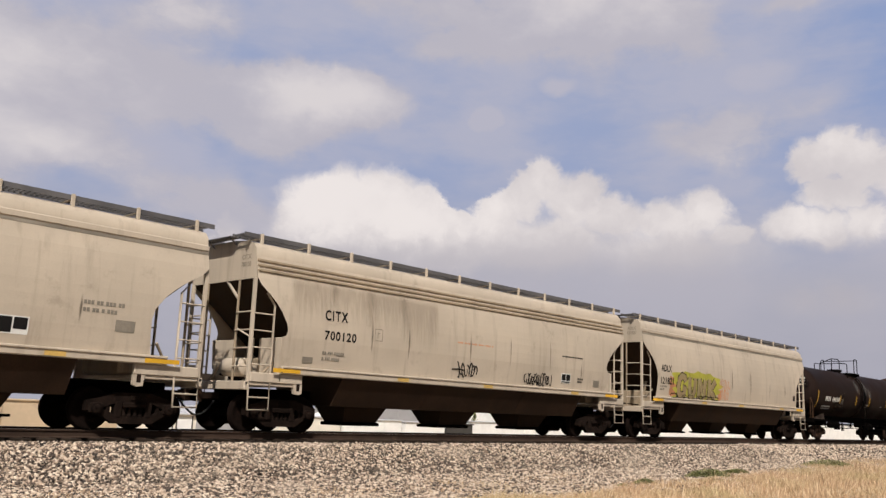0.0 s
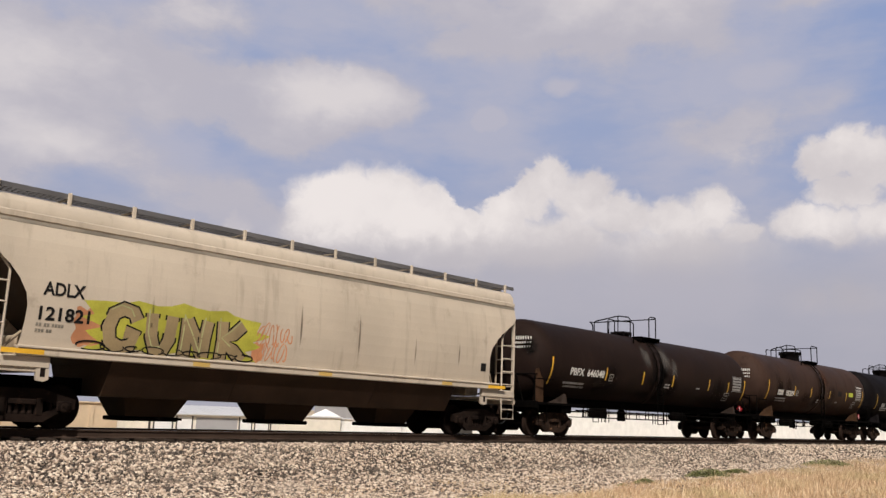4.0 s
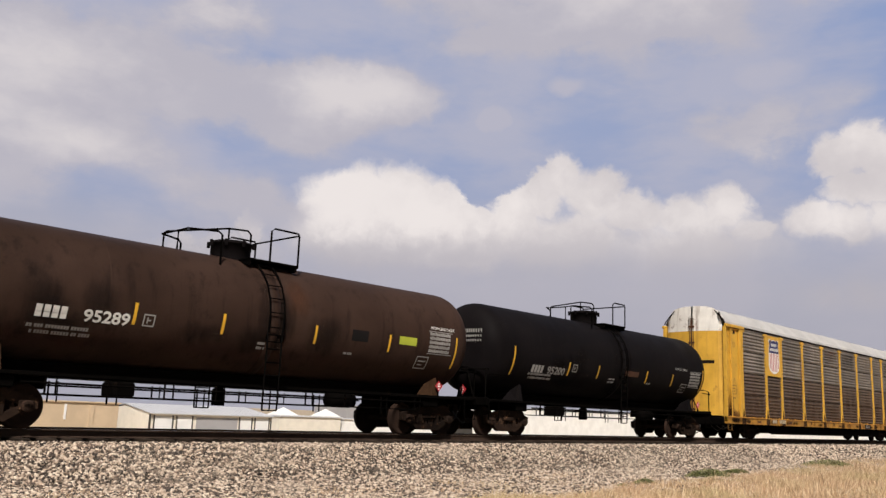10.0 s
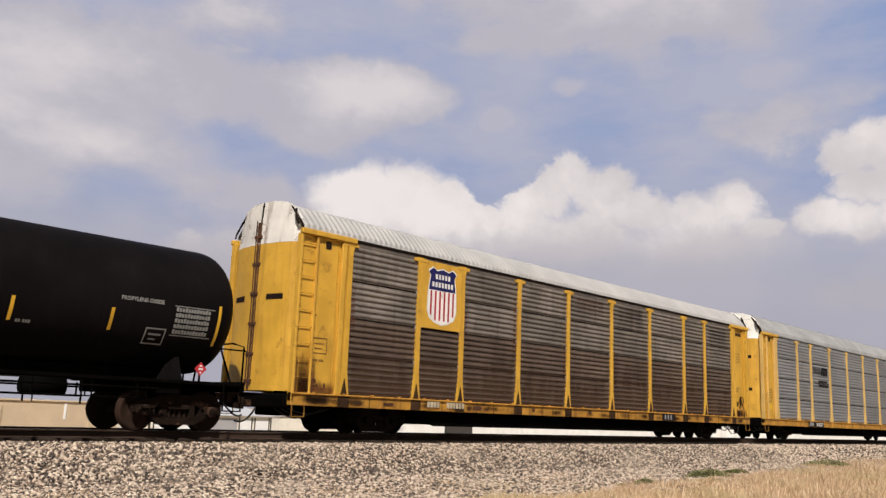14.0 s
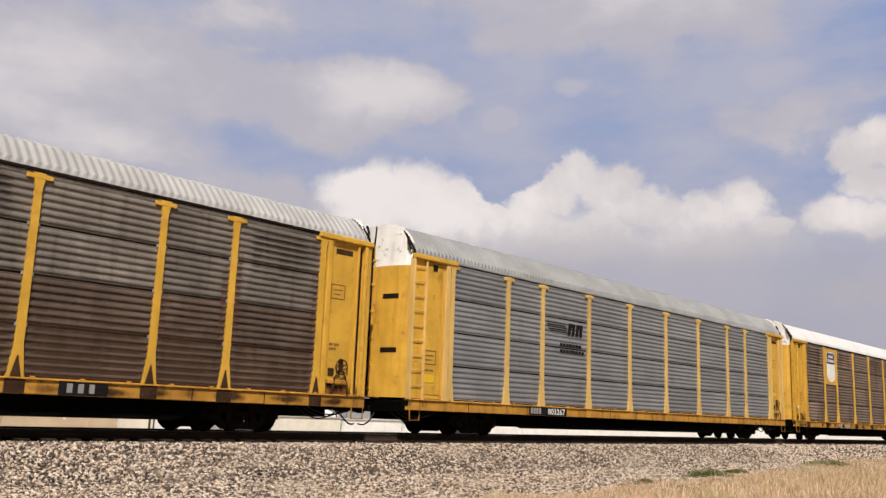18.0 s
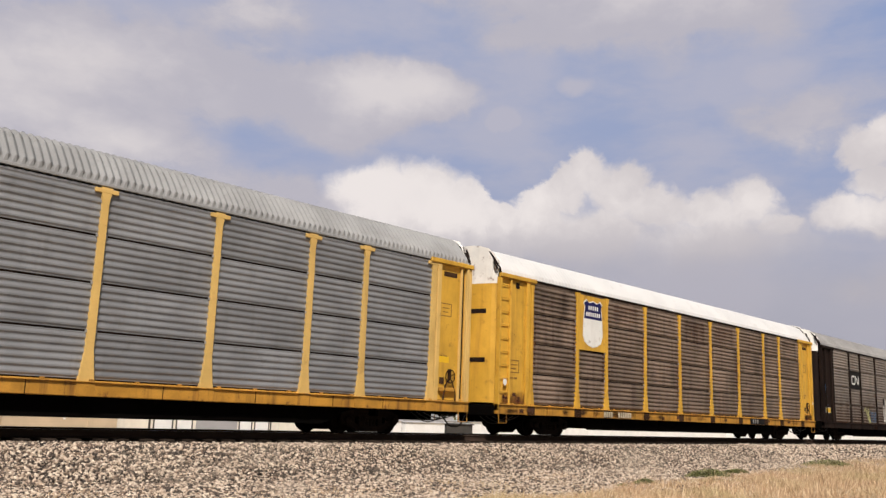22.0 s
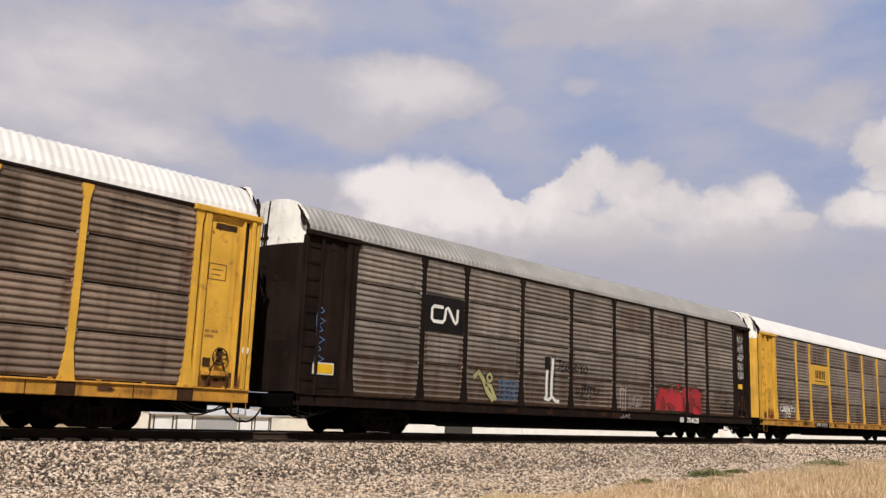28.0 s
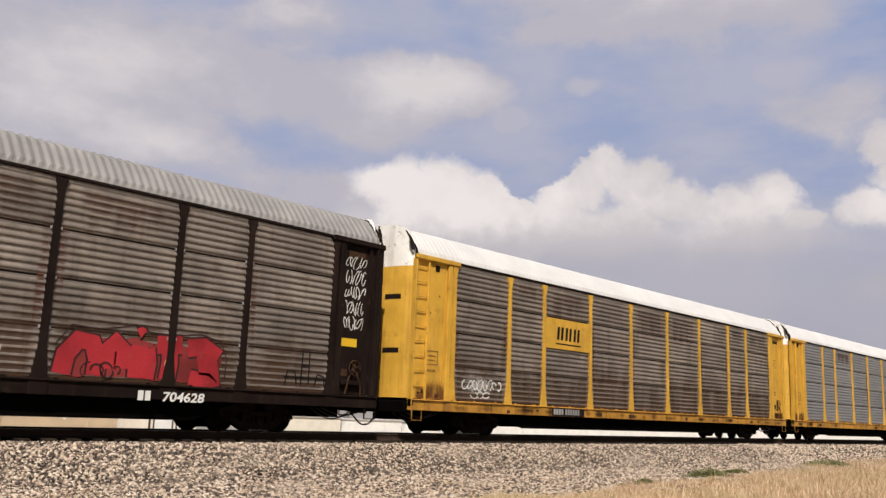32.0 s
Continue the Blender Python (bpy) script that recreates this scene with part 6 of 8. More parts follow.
        for k in (-1, 1):
            s.cut().add([(e * (H - 1.55), k * 1.36, 1.16), (e * (H - 1.86), k * 1.36, 1.16), (e * (H - 1.80), k * 1.33, 1.66 + sd), (e * (H - 1.68), k * 1.33, 1.70 + sd),
                   (e * (H - 1.55), k * 0.7, 1.16), (e * (H - 1.86), k * 0.7, 1.16), (e * (H - 1.80), k * 0.95, 1.50 + sd), (e * (H - 1.68), k * 0.95, 1.50 + sd)],
                  [(0, 1, 2, 3), (0, 3, 7, 4), (1, 5, 6, 2), (4, 7, 6, 5), (3, 2, 6, 7), (0, 4, 5, 1)])
        part_each("saddle", s, (SADDLE, RUST_BROWN, TANK_BLACK)[style], car, "chipped and rusty saddle plate")
        s = Shape()
        s.tube([(e * (H + 0.06), -1.35, 1.2), (e * (H + 0.06), -1.35, 2.05), (e * (H - 0.2), -1.25, 2.12), (e * (H + 0.02), 0.0, 2.12), (e * (H - 0.2), 1.25, 2.12), (e * (H + 0.06), 1.35, 2.05), (e * (H + 0.06), 1.35, 1.2)], 0.024)
        s.tube([(e * (H + 0.07), -0.85, 1.2), (e * (H - 0.05), -0.45, 2.10)], 0.026)
        s.tube([(e * (H + 0.07), 0.85, 1.2), (e * (H - 0.05), 0.45, 2.10)], 0.026)
        s.tube([(e * (H + 0.09), -1.40, 1.95), (e * (H - 0.8), -1.50, 1.95)], 0.02)
        part("end_handrail", s, UNDER, car, "black end handrail")
        s = Shape()
        for k in (-1, 1):
            s.cut().tube([(e * H, k * 1.46, 1.1), (e * H, k * 1.47, 0.5), (e * (H - 0.5), k * 1.47, 0.5), (e * (H - 0.5), k * 1.46, 1.1)], 0.024)
        part_each("step", s, UNDER, car)
        coupler(car, e * (H + 0.15), e)
    for k in (-1, 1):
        s = Shape()
        s.tube([(-H + 2.2, k * 1.50, 0.94), (H - 2.2, k * 1.50, 0.94)], 0.026)
        s.tube([(-H + 2.6, k * 1.50, 0.72), (H - 2.6, k * 1.50, 0.72)], 0.018)
        rnd = random.Random(int(place) + k)
        for i in range(9):
            x = -H + 2.7 + (L - 5.4) * i / 8
            s.tube([(x, k * 1.49, 1.05), (x, k * 1.49, 0.55 if i % 3 == 1 else 0.72)], 0.022)
            s.tube([(x + 0.22, k * 1.49, 1.05), (x + 0.22, k * 1.49, 0.55 if i % 3 == 1 else 0.72)], 0.018)
        part("side_handrail", s, UNDER, car, "black pipe rail along the belly")
    s = Shape()
    s.turned([(0, 0), (0.17, 0), (0.17, 0.4), (0.10, 0.45), (0.10, 0.75), (0, 0.75)], "z", 14, (manway, 0, 0.62))
    s.cut().box(manway - 3.4, manway - 2.9, -1.2, -0.6, 0.72, 1.05, 0.04)
    s.cut().turned([(0, 0), (0.19, 0), (0.19, 0.9), (0, 0.9)], "x", 14, (manway + 3.0, -0.7, 0.9))
    part_each("brake_gear", s, UNDER, car, "black valve or reservoir under the belly")
    add_trucks(car, (-H + (1.68 if style == 1 else 1.45), H - (1.66 if style == 1 else 1.42)), 0.457, False)
    return car


def tank_marks(car, H, style, xs):
    axis, R = TANK_SIZE[style]
    dz = axis - 2.85

    def y(z):
        return tank_side(z, axis, R)

    s = Shape()
    for i, x in enumerate(xs):
        long_one = i in (0, len(xs) - 1)
        z0, z1 = (1.98 + dz, 2.92 + dz) if long_one else ((2.28 + dz, 2.76 + dz) if style < 2 else (2.12 + dz, 2.60 + dz))
        n = 6
        s.cut()
        for j in range(n):
            a, b = z0 + (z1 - z0) * j / n, z0 + (z1 - z0) * (j + 1) / n
            w = 0.075
            s.add([(x, y(a) - 0.005, a), (x + w, y(a) - 0.005, a), (x + w, y(b) - 0.005, b), (x, y(b) - 0.005, b)], [(0, 1, 2, 3)])
    part_each("reflector_strip", s, REFLECT, car, "amber vertical reflective strip")
    ink = LETTER_WHITE if style < 2 else LETTER_GREY
    x = xs[1] - (2.45 if style == 0 else 2.1)
    if style == 0:
        writing(car, "PBFX  646048", ink, "white stencilled letters and number", on_side(-6.54, 2.20, y, 0.012), 0.26, 2.2)
    else:
        s = Shape()
        nx = x + (1.0 if style == 1 else 0.88)
        glyph_bars(s, x, 2.27 if style == 1 else 2.15, 0.25, "####", y, 0.008, 0.52)
        part("lettering", s, ink, car, "pale stencil blocks")
        writing(car, "95289" if style == 1 else "95200", ink, "pale stencilled number", on_side(nx, 2.27 if style == 1 else 2.15, y, 0.012), 0.25, 1.04)
        writing(car, "PROPYLENE OXIDE", LETTER_WHITE if style == 1 else LETTER_GREY, "pale stencilled words", on_side(H - (2.15 if style == 1 else 3.3), 3.10 if style == 1 else 2.82, y, 0.010), 0.088, 1.02, 0.012)
    s = Shape()
    glyph_bars(s, x - 0.1, 2.04 + dz, 0.08, "oo ooo oooooooo oooooo", y)
    glyph_bars(s, x, 1.92 + dz, 0.08, "o ooooo oooooo oo oooo", y)
    part("lettering", s, LETTER_GREY, car, "small grey stencil lines")
    s = Shape()
    for a, b, c, d in ((0, 0.03, 0, 0.27), (0.25, 0.28, 0, 0.27), (0.03, 0.25, 0.24, 0.27), (0.03, 0.25, 0, 0.03), (0.09, 0.12, 0.07, 0.2), (0.12, 0.19, 0.12, 0.15)):
        plate(s, xs[1] + 0.25 + a, xs[1] + 0.25 + b, 2.27 + dz + c, 2.27 + dz + d, y)
    part("stencil_box", s, LETTER_GREY, car, "square stencil mark")
    # data block near the far end
    s = Shape()
    bx = H - (2.2 if style == 1 else 1.95)
    drop = 0.22 if style == 2 else 0.0
    for r in range(5):
        glyph_bars(s, bx, 2.90 + dz - drop - r * 0.125, 0.095, "o#oo#oo#ooo#" if r % 2 else "#oo#ooo#oo#o", y)
    for a, b, c, d in ((-0.05, 1.0, 3.01 + dz - drop, 3.03 + dz - drop), (-0.05, 1.0, 2.35 + dz - drop, 2.37 + dz - drop)):
        plate(s, bx + a, bx + b, c, d, y)
    part("data_block", s, LETTER_GREY, car, "dense pale block of test data")
    s = Shape()
    for a, b, c, d in ((0, 0.5, 0.33, 0.36), (0, 0.5, 0, 0.03), (0, 0.03, 0.03, 0.33), (0.47, 0.5, 0.03, 0.33), (0.1, 0.4, 0.2, 0.24), (0.12, 0.3, 0.1, 0.13)):
        plate(s, H - 2.6 + a, H - 2.6 + b, 1.90 + dz + c, 1.90 + dz + d, y)
    glyph_bars(s, H - 8.2, 2.15, 0.07, "oooo ooo", y)
    glyph_bars(s, H - 8.2, 2.04, 0.07, "ooo oooo", y)
    glyph_bars(s, H - 5.4, 2.12, 0.07, "oo ooo", y)
    part("stencil_box", s, LETTER_GREY, car, "small framed stencils")
    if style == 1:
        s = Shape()
        plate(s, H - 3.45, H - 2.75, 2.55, 2.78, y)
        part("label_plate", s, LABEL_LIME, car, "lime green warning label")
        s = Shape()
        plate(s, H - 5.25, H - 4.65, 2.5, 2.80, y)
        part("label_plate", s, LETTER_BLACK, car)
    if style == 2:
        s = Shape()
        plate(s, -0.1 + 0.6, 0.6 + 0.9, 2.35, 2.55, y)
        part("label_plate", s, RUST, car, "dull brown label plate")
    # hazard placards on brackets, stencils on the left head
    spots = {0: (), 1: ((-H - 0.15, -0.50, 1), (H - 1.65, -1.44, 0)), 2: ((-H - 0.15, -0.45, 1), (H - 1.15, -1.44, 0))}[style]
    for px, py, turned_out in spots:
        s = Shape()
        c = Vector((px, py, 1.44))
        u, w = (Vector((0, -0.16, 0)) if turned_out else Vector((0.16, 0, 0))), Vector((0, 0, 0.16))
        back = Vector((0.012, 0, 0)) if turned_out else Vector((0, 0.012, 0))
        s.add([c - u, c - w, c + u, c + w, c - u + back, c - w + back, c + u + back, c + w + back],
              [(0, 1, 2, 3), (7, 6, 5, 4), (0, 4, 5, 1), (1, 5, 6, 2), (2, 6, 7, 3), (3, 7, 4, 0)])
        pl = part("hazard_placard", s, SIGN_RED, car, "red diamond hazard placard")
        for (a0, a1), (z0, z1) in (((-0.06, 0.06), (-0.022, 0.022)), ((-0.03, 0.03), (0.05, 0.09)), ((-0.02, 0.02), (-0.10, -0.06))):
            q = [c - back * 0.3 + u.normalized() * a + Vector((0, 0, z)) for a, z in ((a0, z0), (a1, z0), (a1, z1), (a0, z1))]
            part("placard_bar", Shape().add(q, [(0, 1, 2, 3)]), LETTER_WHITE, pl)
        part("placard_post", Shape().box(c.x - 0.02 + back.x, c.x + 0.02 + back.x, c.y + 0.014, c.y + 0.05, 1.15, 1.50), UNDER, car)
    s = Shape()
    for r, n in ((0, 9), (1, 7), (2, 8)):
        for i in range(n):
            yy, zz = -0.95 + i * 0.085, 3.32 - r * 0.15
            d = math.hypot(yy, zz - axis) / R
            x = -H + 0.90 * (1 - max(0.0, 1 - d ** 2.5) ** 0.4) - 0.008
            s.box(x - 0.002, x + 0.004, yy, yy + 0.06, zz, zz + (0.12 if r == 0 else 0.07))
    part("lettering", s, ink, car, "pale stencils on the tank head")


T1 = tank_car(-41.55, 17.03, -0.85, TANK_SOOT, "soot-brown tank car with white stencils and dome railing", 0)
tank_marks(T1, 8.515, 0, [-7.72, -4.22, -1.52, 0.9, 4.19, 6.1, 7.80])
T2 = tank_car(-24.09, 16.03, -0.30, TANK_BROWN, "faded brown tank car with amber reflectors and lime label", 1)
tank_marks(T2, 8.015, 1, [-6.95, -3.58, -1.32, 1.49, 4.16, 6.96])
T3 = tank_car(-7.72, 15.35, -0.20, TANK_BLACK, "glossy black tank car with grey stencils and amber reflectors", 2)
tank_marks(T3, 7.675, 2, [-6.5, -3.3, -1.4, 2.1, 4.19, 6.83])


def tank_stains(car, style, seed, dome):
    """Soot run down below the dome, dust scuffs beside it, dirt along the belly and heads."""
    axis, R = TANK_SIZE[style]
    rnd = random.Random(seed)

    def y(z):
        return tank_side(z, axis, R)

    film = DUST if style == 0 else RUST_RUN
    for dx, z, w, h in ((0.15, -0.25, 1.15, 1.55), (-1.25, -0.1, 0.9, 1.3), (1.0, -0.5, 0.75, 1.3))[:(3, 1, 0)[style]]:
        stain(car, film, dome + dx + 0.5, axis + z, w, h, y, 0.004)
    stain(car, SOOT, dome - 0.35, axis - 1.2, 1.5, 2.5, y, 0.006)
    stain(car, SOOT, dome + 0.2, axis - 1.2, 1.1, 2.3, y, 0.008)
    for i in range(7 if style < 2 else 2):
        stain(car, SOOT, rnd.uniform(-6.6, 4.4), axis - rnd.uniform(1.0, 1.2), rnd.uniform(1.2, 2.4), rnd.uniform(0.9, 1.9), y, 0.003)


# scorched patch, rust and brace plate on the tank heads
def head_stain(car, style, H, film, y0, z0, w, h):
    axis, R = TANK_SIZE[style]
    s, grid, v = Shape(), 10, []
    for j in range(grid + 1):
        for i in range(grid + 1):
            yy, zz = y0 + w * i / grid, z0 + h * j / grid
            d = min(0.999, math.hypot(yy, zz - axis) / R)
            v.append((-H + 0.90 * (1 - max(0.0, 1 - d ** 2.5) ** 0.4) - 0.012, yy, zz))
    s.add(v, [(j * (grid + 1) + i, j * (grid + 1) + i + 1, (j + 1) * (grid + 1) + i + 1, (j + 1) * (grid + 1) + i) for j in range(grid) for i in range(grid)], True)
    part("stain", s, film, car)


head_stain(T1, 0, 8.515, SCORCH, -1.36, 2.66, 0.80, 0.80)
head_stain(T2, 1, 8.015, HEAD_RUST, -1.10, 1.75, 1.7, 0.80)
part("brace_plate", Shape().prism([(-8.45, 1.16), (-7.90, 1.16), (-7.92, 2.15), (-8.10, 2.35), (-8.30, 2.30)], -1.22, -1.17), RUST_BROWN, T1, "rusty brace plate beside the tank head")
tank_stains(T1, 0, 11, -0.85)
tank_stains(T2, 1, 12, -0.30)
tank_stains(T3, 2, 13, -0.20)


# ---- enclosed auto racks ----
BAYS = [2.74, 1.92, 2.86, 2.86, 2.86, 2.86, 2.86, 1.92, 2.74]
DECK, TIER = 1.05, 1.025
ROOF_ARC = [(-1.54, 5.28), (-1.50, 5.42), (-1.26, 5.74), (-1.02, 6.02), (-0.74, 6.15), (-0.22, 6.22), (0.22, 6.22), (0.74, 6.15), (1.02, 6.02), (1.26, 5.74), (1.50, 5.42), (1.54, 5.28)]
panel_meshes = {}


def panel_mesh(w, h, material, waves=6):
    """A corrugated screen panel, standing at its lower left corner and facing -y."""
    key = (round(w, 3), round(h, 3), material.name)
    if key not in panel_meshes:
        s = Shape()
        prof = [(0.0, 0.012), (-0.004, 0.02)]
        out = 0.022 if material is SCREEN_GREY else 0.034
        step = (h - 0.05) / waves
        for i in range(waves):
            z = 0.025 + i * step
            prof += [(0.004, z + step * 0.04), (-out, z + step * 0.30), (-out, z + step * 0.54), (0.004, z + step * 0.88)]
        prof += [(0.0, h - 0.02), (0.014, h - 0.008)]
        s.strip([(0.0, y, z) for y, z in prof], [(w, y, z) for y, z in prof])
        s.add([(0, 0.014, 0.01), (w, 0.014, 0.01), (w, 0.014, h - 0.008), (0, 0.014, h - 0.008)], [(0, 3, 2, 1)])
        panel_meshes[key] = s.mesh("screen_panel", material)
    return panel_meshes[key]


def side_post_mesh(material, tee):
    s = Shape()
    if tee:
        s.box(-0.27, 0.27, -0.055, 0.0, 3.99, 4.09, 0.01)
    z0, z1 = -0.034, 4.12
    w = 0.075 if tee else 0.066
    s.prism([(-0.18, z0), (0.18, z0), (0.16, 0.06), (w + 0.015, 0.62), (w, 3.80), (0.11, 4.00), (0.13, z1), (-0.13, z1), (-0.11, 4.00), (-w, 3.80), (-w - 0.015, 0.62), (-0.16, 0.06)], -0.05, 0.05)
    for i in range(9):
        z = 0.35 + i * 0.42
        for x in (-0.042, 0.042):
            s.box(x - 0.012, x + 0.012, -0.062, -0.05, z, z + 0.024)
    return s.mesh("side_post", material)


def flat(_z):
    return -1.60


def auto_rack(place, label, paint, sill_paint, post_paint, screen, roof_paint, cap_paint, arch=1.0, tee=False, half=11.79, low_screen=None):
    car = thing("auto_rack", label, "freight car", "freight train", at=(place, 0, 0))
    rolling.append((car, place))
    k0 = half / 11.81
    H = half + 1.72
    # corrugated screens in four tiers
    edges = [-half]
    for b in BAYS:
        edges.append(edges[-1] + b * k0)
    for side in (-1, 1):
        for a, b in zip(edges, edges[1:]):
            for t in range(4):
                z = DECK + t * TIER
                sheet = low_screen if low_screen and t < 2 else screen
                me = panel_mesh(b - a - 0.10, TIER - 0.026, sheet)
                if side < 0:
                    part("screen_panel", me, sheet, car, at=(a + 0.05, -1.535, z))
                else:
                    part("screen_panel", me, sheet, car, at=Matrix.Translation((b - 0.05, 1.535, z)) @ Matrix.Rotation(math.pi, 4, "Z"))
        post = panel_meshes.setdefault("post%s%d" % (post_paint.name, tee), side_post_mesh(post_paint, tee))
        for x in edges:
            part("side_post", post, post_paint, car, at=Matrix.Translation((x, side * 1.56, DECK)) @ (Matrix.Rotation(math.pi, 4, "Z") if side > 0 else Matrix()))
    if "catch" not in panel_meshes:
        panel_meshes["catch"] = Shape().box(-0.022, 0.022, -0.035, 0.0, -0.035, 0.035, 0.006).mesh("catch", GREY_ROOF)
    for x in edges[1:-1]:
        for t in (1, 2, 3):
            for d in (-0.105, 0.105):
                part("catch", panel_meshes["catch"], GREY_ROOF, car, at=(x + d, -1.55, DECK + t * TIER - 0.02))
    # added dark sheets behind the screens stand in for shade in the gaps
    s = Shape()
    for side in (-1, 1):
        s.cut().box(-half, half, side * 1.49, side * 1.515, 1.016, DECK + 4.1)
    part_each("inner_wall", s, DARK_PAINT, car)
    # top rail under the roof
    s = Shape()
    for side in (-1, 1):
        s.cut().box(-half - 0.1, half + 0.1, side * 1.50, side * 1.58, 5.20, 5.275, 0.01)
        n = int(half * 2 / 0.22)
        for i in range(n):
            x = -half + i * 0.22
            s.box(x, x + 0.07, side * 1.58, side * 1.595, 5.21, 5.26)
    part_each("roof_rail", s, roof_paint if roof_paint is BARE_ROOF else DARK_PAINT, car, "bolted roof rail")
    for side in (-1, 1):
        part("top_strip", Shape().box(-half, half, side * 1.516, side * 1.545, 5.112, 5.165 if roof_paint is BARE_ROOF else 5.198, 0.006), screen, car, "flat strip above the screens")
    # roof of crosswise corrugated sheets
    s = Shape()
    pitch, rib = (0.17, 0.066) if roof_paint is BARE_ROOF else (0.20, 0.018 if roof_paint is WHITE_ROOF else 0.030)
    n = int(2 * (H - 0.12) / pitch)
    x = -H + 0.12
    pitch = 2 * (H - 0.12) / n
    stations = []
    for i in range(n):
        stations += [(x, 0.0), (x + pitch * 0.12, 0.0), (x + pitch * 0.46, rib), (x + pitch * 0.60, rib)]
        x += pitch
    stations.append((x, 0.0))
    m = len(ROOF_ARC)
    v = []
    for x, high in stations:
        for y, z in ROOF_ARC:
            up = high if z > 5.3 else 0.0
            z = 5.28 + (z - 5.28) * arch
            q = (z - 5.2) / 1.1
            v.append((x, y * (1 + up * 0.6 * (1 - q)), z + up * min(1.0, 0.3 + q)))
    s.add(v, [(r * m + c, r * m + c + 1, r * m + m + c + 1, r * m + m + c) for r in range(len(stations) - 1) for c in range(m - 1)])
    part("roof", s, roof_paint, car, "corrugated curved sheet-metal roof")
    # sills and deck
    for side in (-1, 1):
        s = Shape()
        s.box(-H, H, side * 1.44, side * 1.61, 0.70, 1.03, 0.015)
        s.box(-H, H, side * 1.40, side * 1.66, 0.985, 1.015, 0.008)
        for i in range(26):
            x = -H + 0.7 + i * (2 * H - 1.4) / 25
            s.box(x - 0.05, x + 0.05, side * 1.60, side * 1.64, 1.016, 1.06, 0.006)
        sill = part("side_sill", s, sill_paint, car, "rust-stained side sill")
        s = Shape()
        for x in edges:
            s.cut().box(x - 0.20, x + 0.20, side * 1.612, side * 1.63, 0.705, 0.983, 0.006)
        part_each("sill_bracket", s, RUST_BROWN if cap_paint is CAP_RUSTY else sill_paint, sill)
        if side < 0:
            if low_screen:
                for x in edges:
                    part("foot_gusset", Shape().prism([(x - 0.11, DECK - 0.02), (x + 0.11, DECK - 0.02), (x + 0.01, DECK + 0.40), (x - 0.01, DECK + 0.40)], -1.618, -1.611), RUST_BROWN, car, "rusty hollow in the post's foot")
            rnd = random.Random(int(place))
            s = Shape()
            for a, b in zip(edges, edges[1:]):
                x = a + (b - a) * rnd.uniform(0.3, 0.7)
                s.cut().box(x, x + 0.018, -1.616, -1.608, 0.705, 0.985)
            part_each("sill_seam", s, DARK_PAINT, sill)
    s = Shape()
    s.box(-H + 0.05, H - 0.05, -1.40, 1.40, 0.86, 0.98)
    s.box(-H + 0.3, H - 0.3, -0.35, 0.35, 0.42, 0.84, 0.03)
    for i in range(15):
        x = -H + 3.6 + i * (2 * H - 7.2) / 14
        s.box(x - 0.04, x + 0.04, -1.38, 1.38, 0.50, 0.858)
    for side in (-1, 1):
        s.prism([(-8.75, 0.70), (-8.60, 0.47), (-7.95, 0.26), (7.95, 0.26), (8.60, 0.47), (8.75, 0.70)], side * 1.28, side * 1.36)
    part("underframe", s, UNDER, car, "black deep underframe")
    # ends
    for e in (-1, 1):
        end_bay(car, e, half, H, paint, sill_paint, post_paint)
        end_doors(car, e, H, paint, cap_paint, arch, roof_paint)
        coupler(car, e * (H + 0.10), e, 0.72)
        s = Shape()
        for kk in range(3):
            s.cut()
            pts = []
            for i in range(9):
                q = i / 8
                pts.append((e * (H - 1.6 + 1.5 * q), -1.2 + kk * 0.25, 0.66 - (0.16 + 0.06 * kk) * math.sin(q * math.pi)))
            s.tube(pts, 0.02, 5)
        part_each("brake_line", s, RUBBER, car, "sagging brake pipe below the end sill")
    add_trucks(car, (-H + 3.50, H - 3.55), 0.37)
    return car


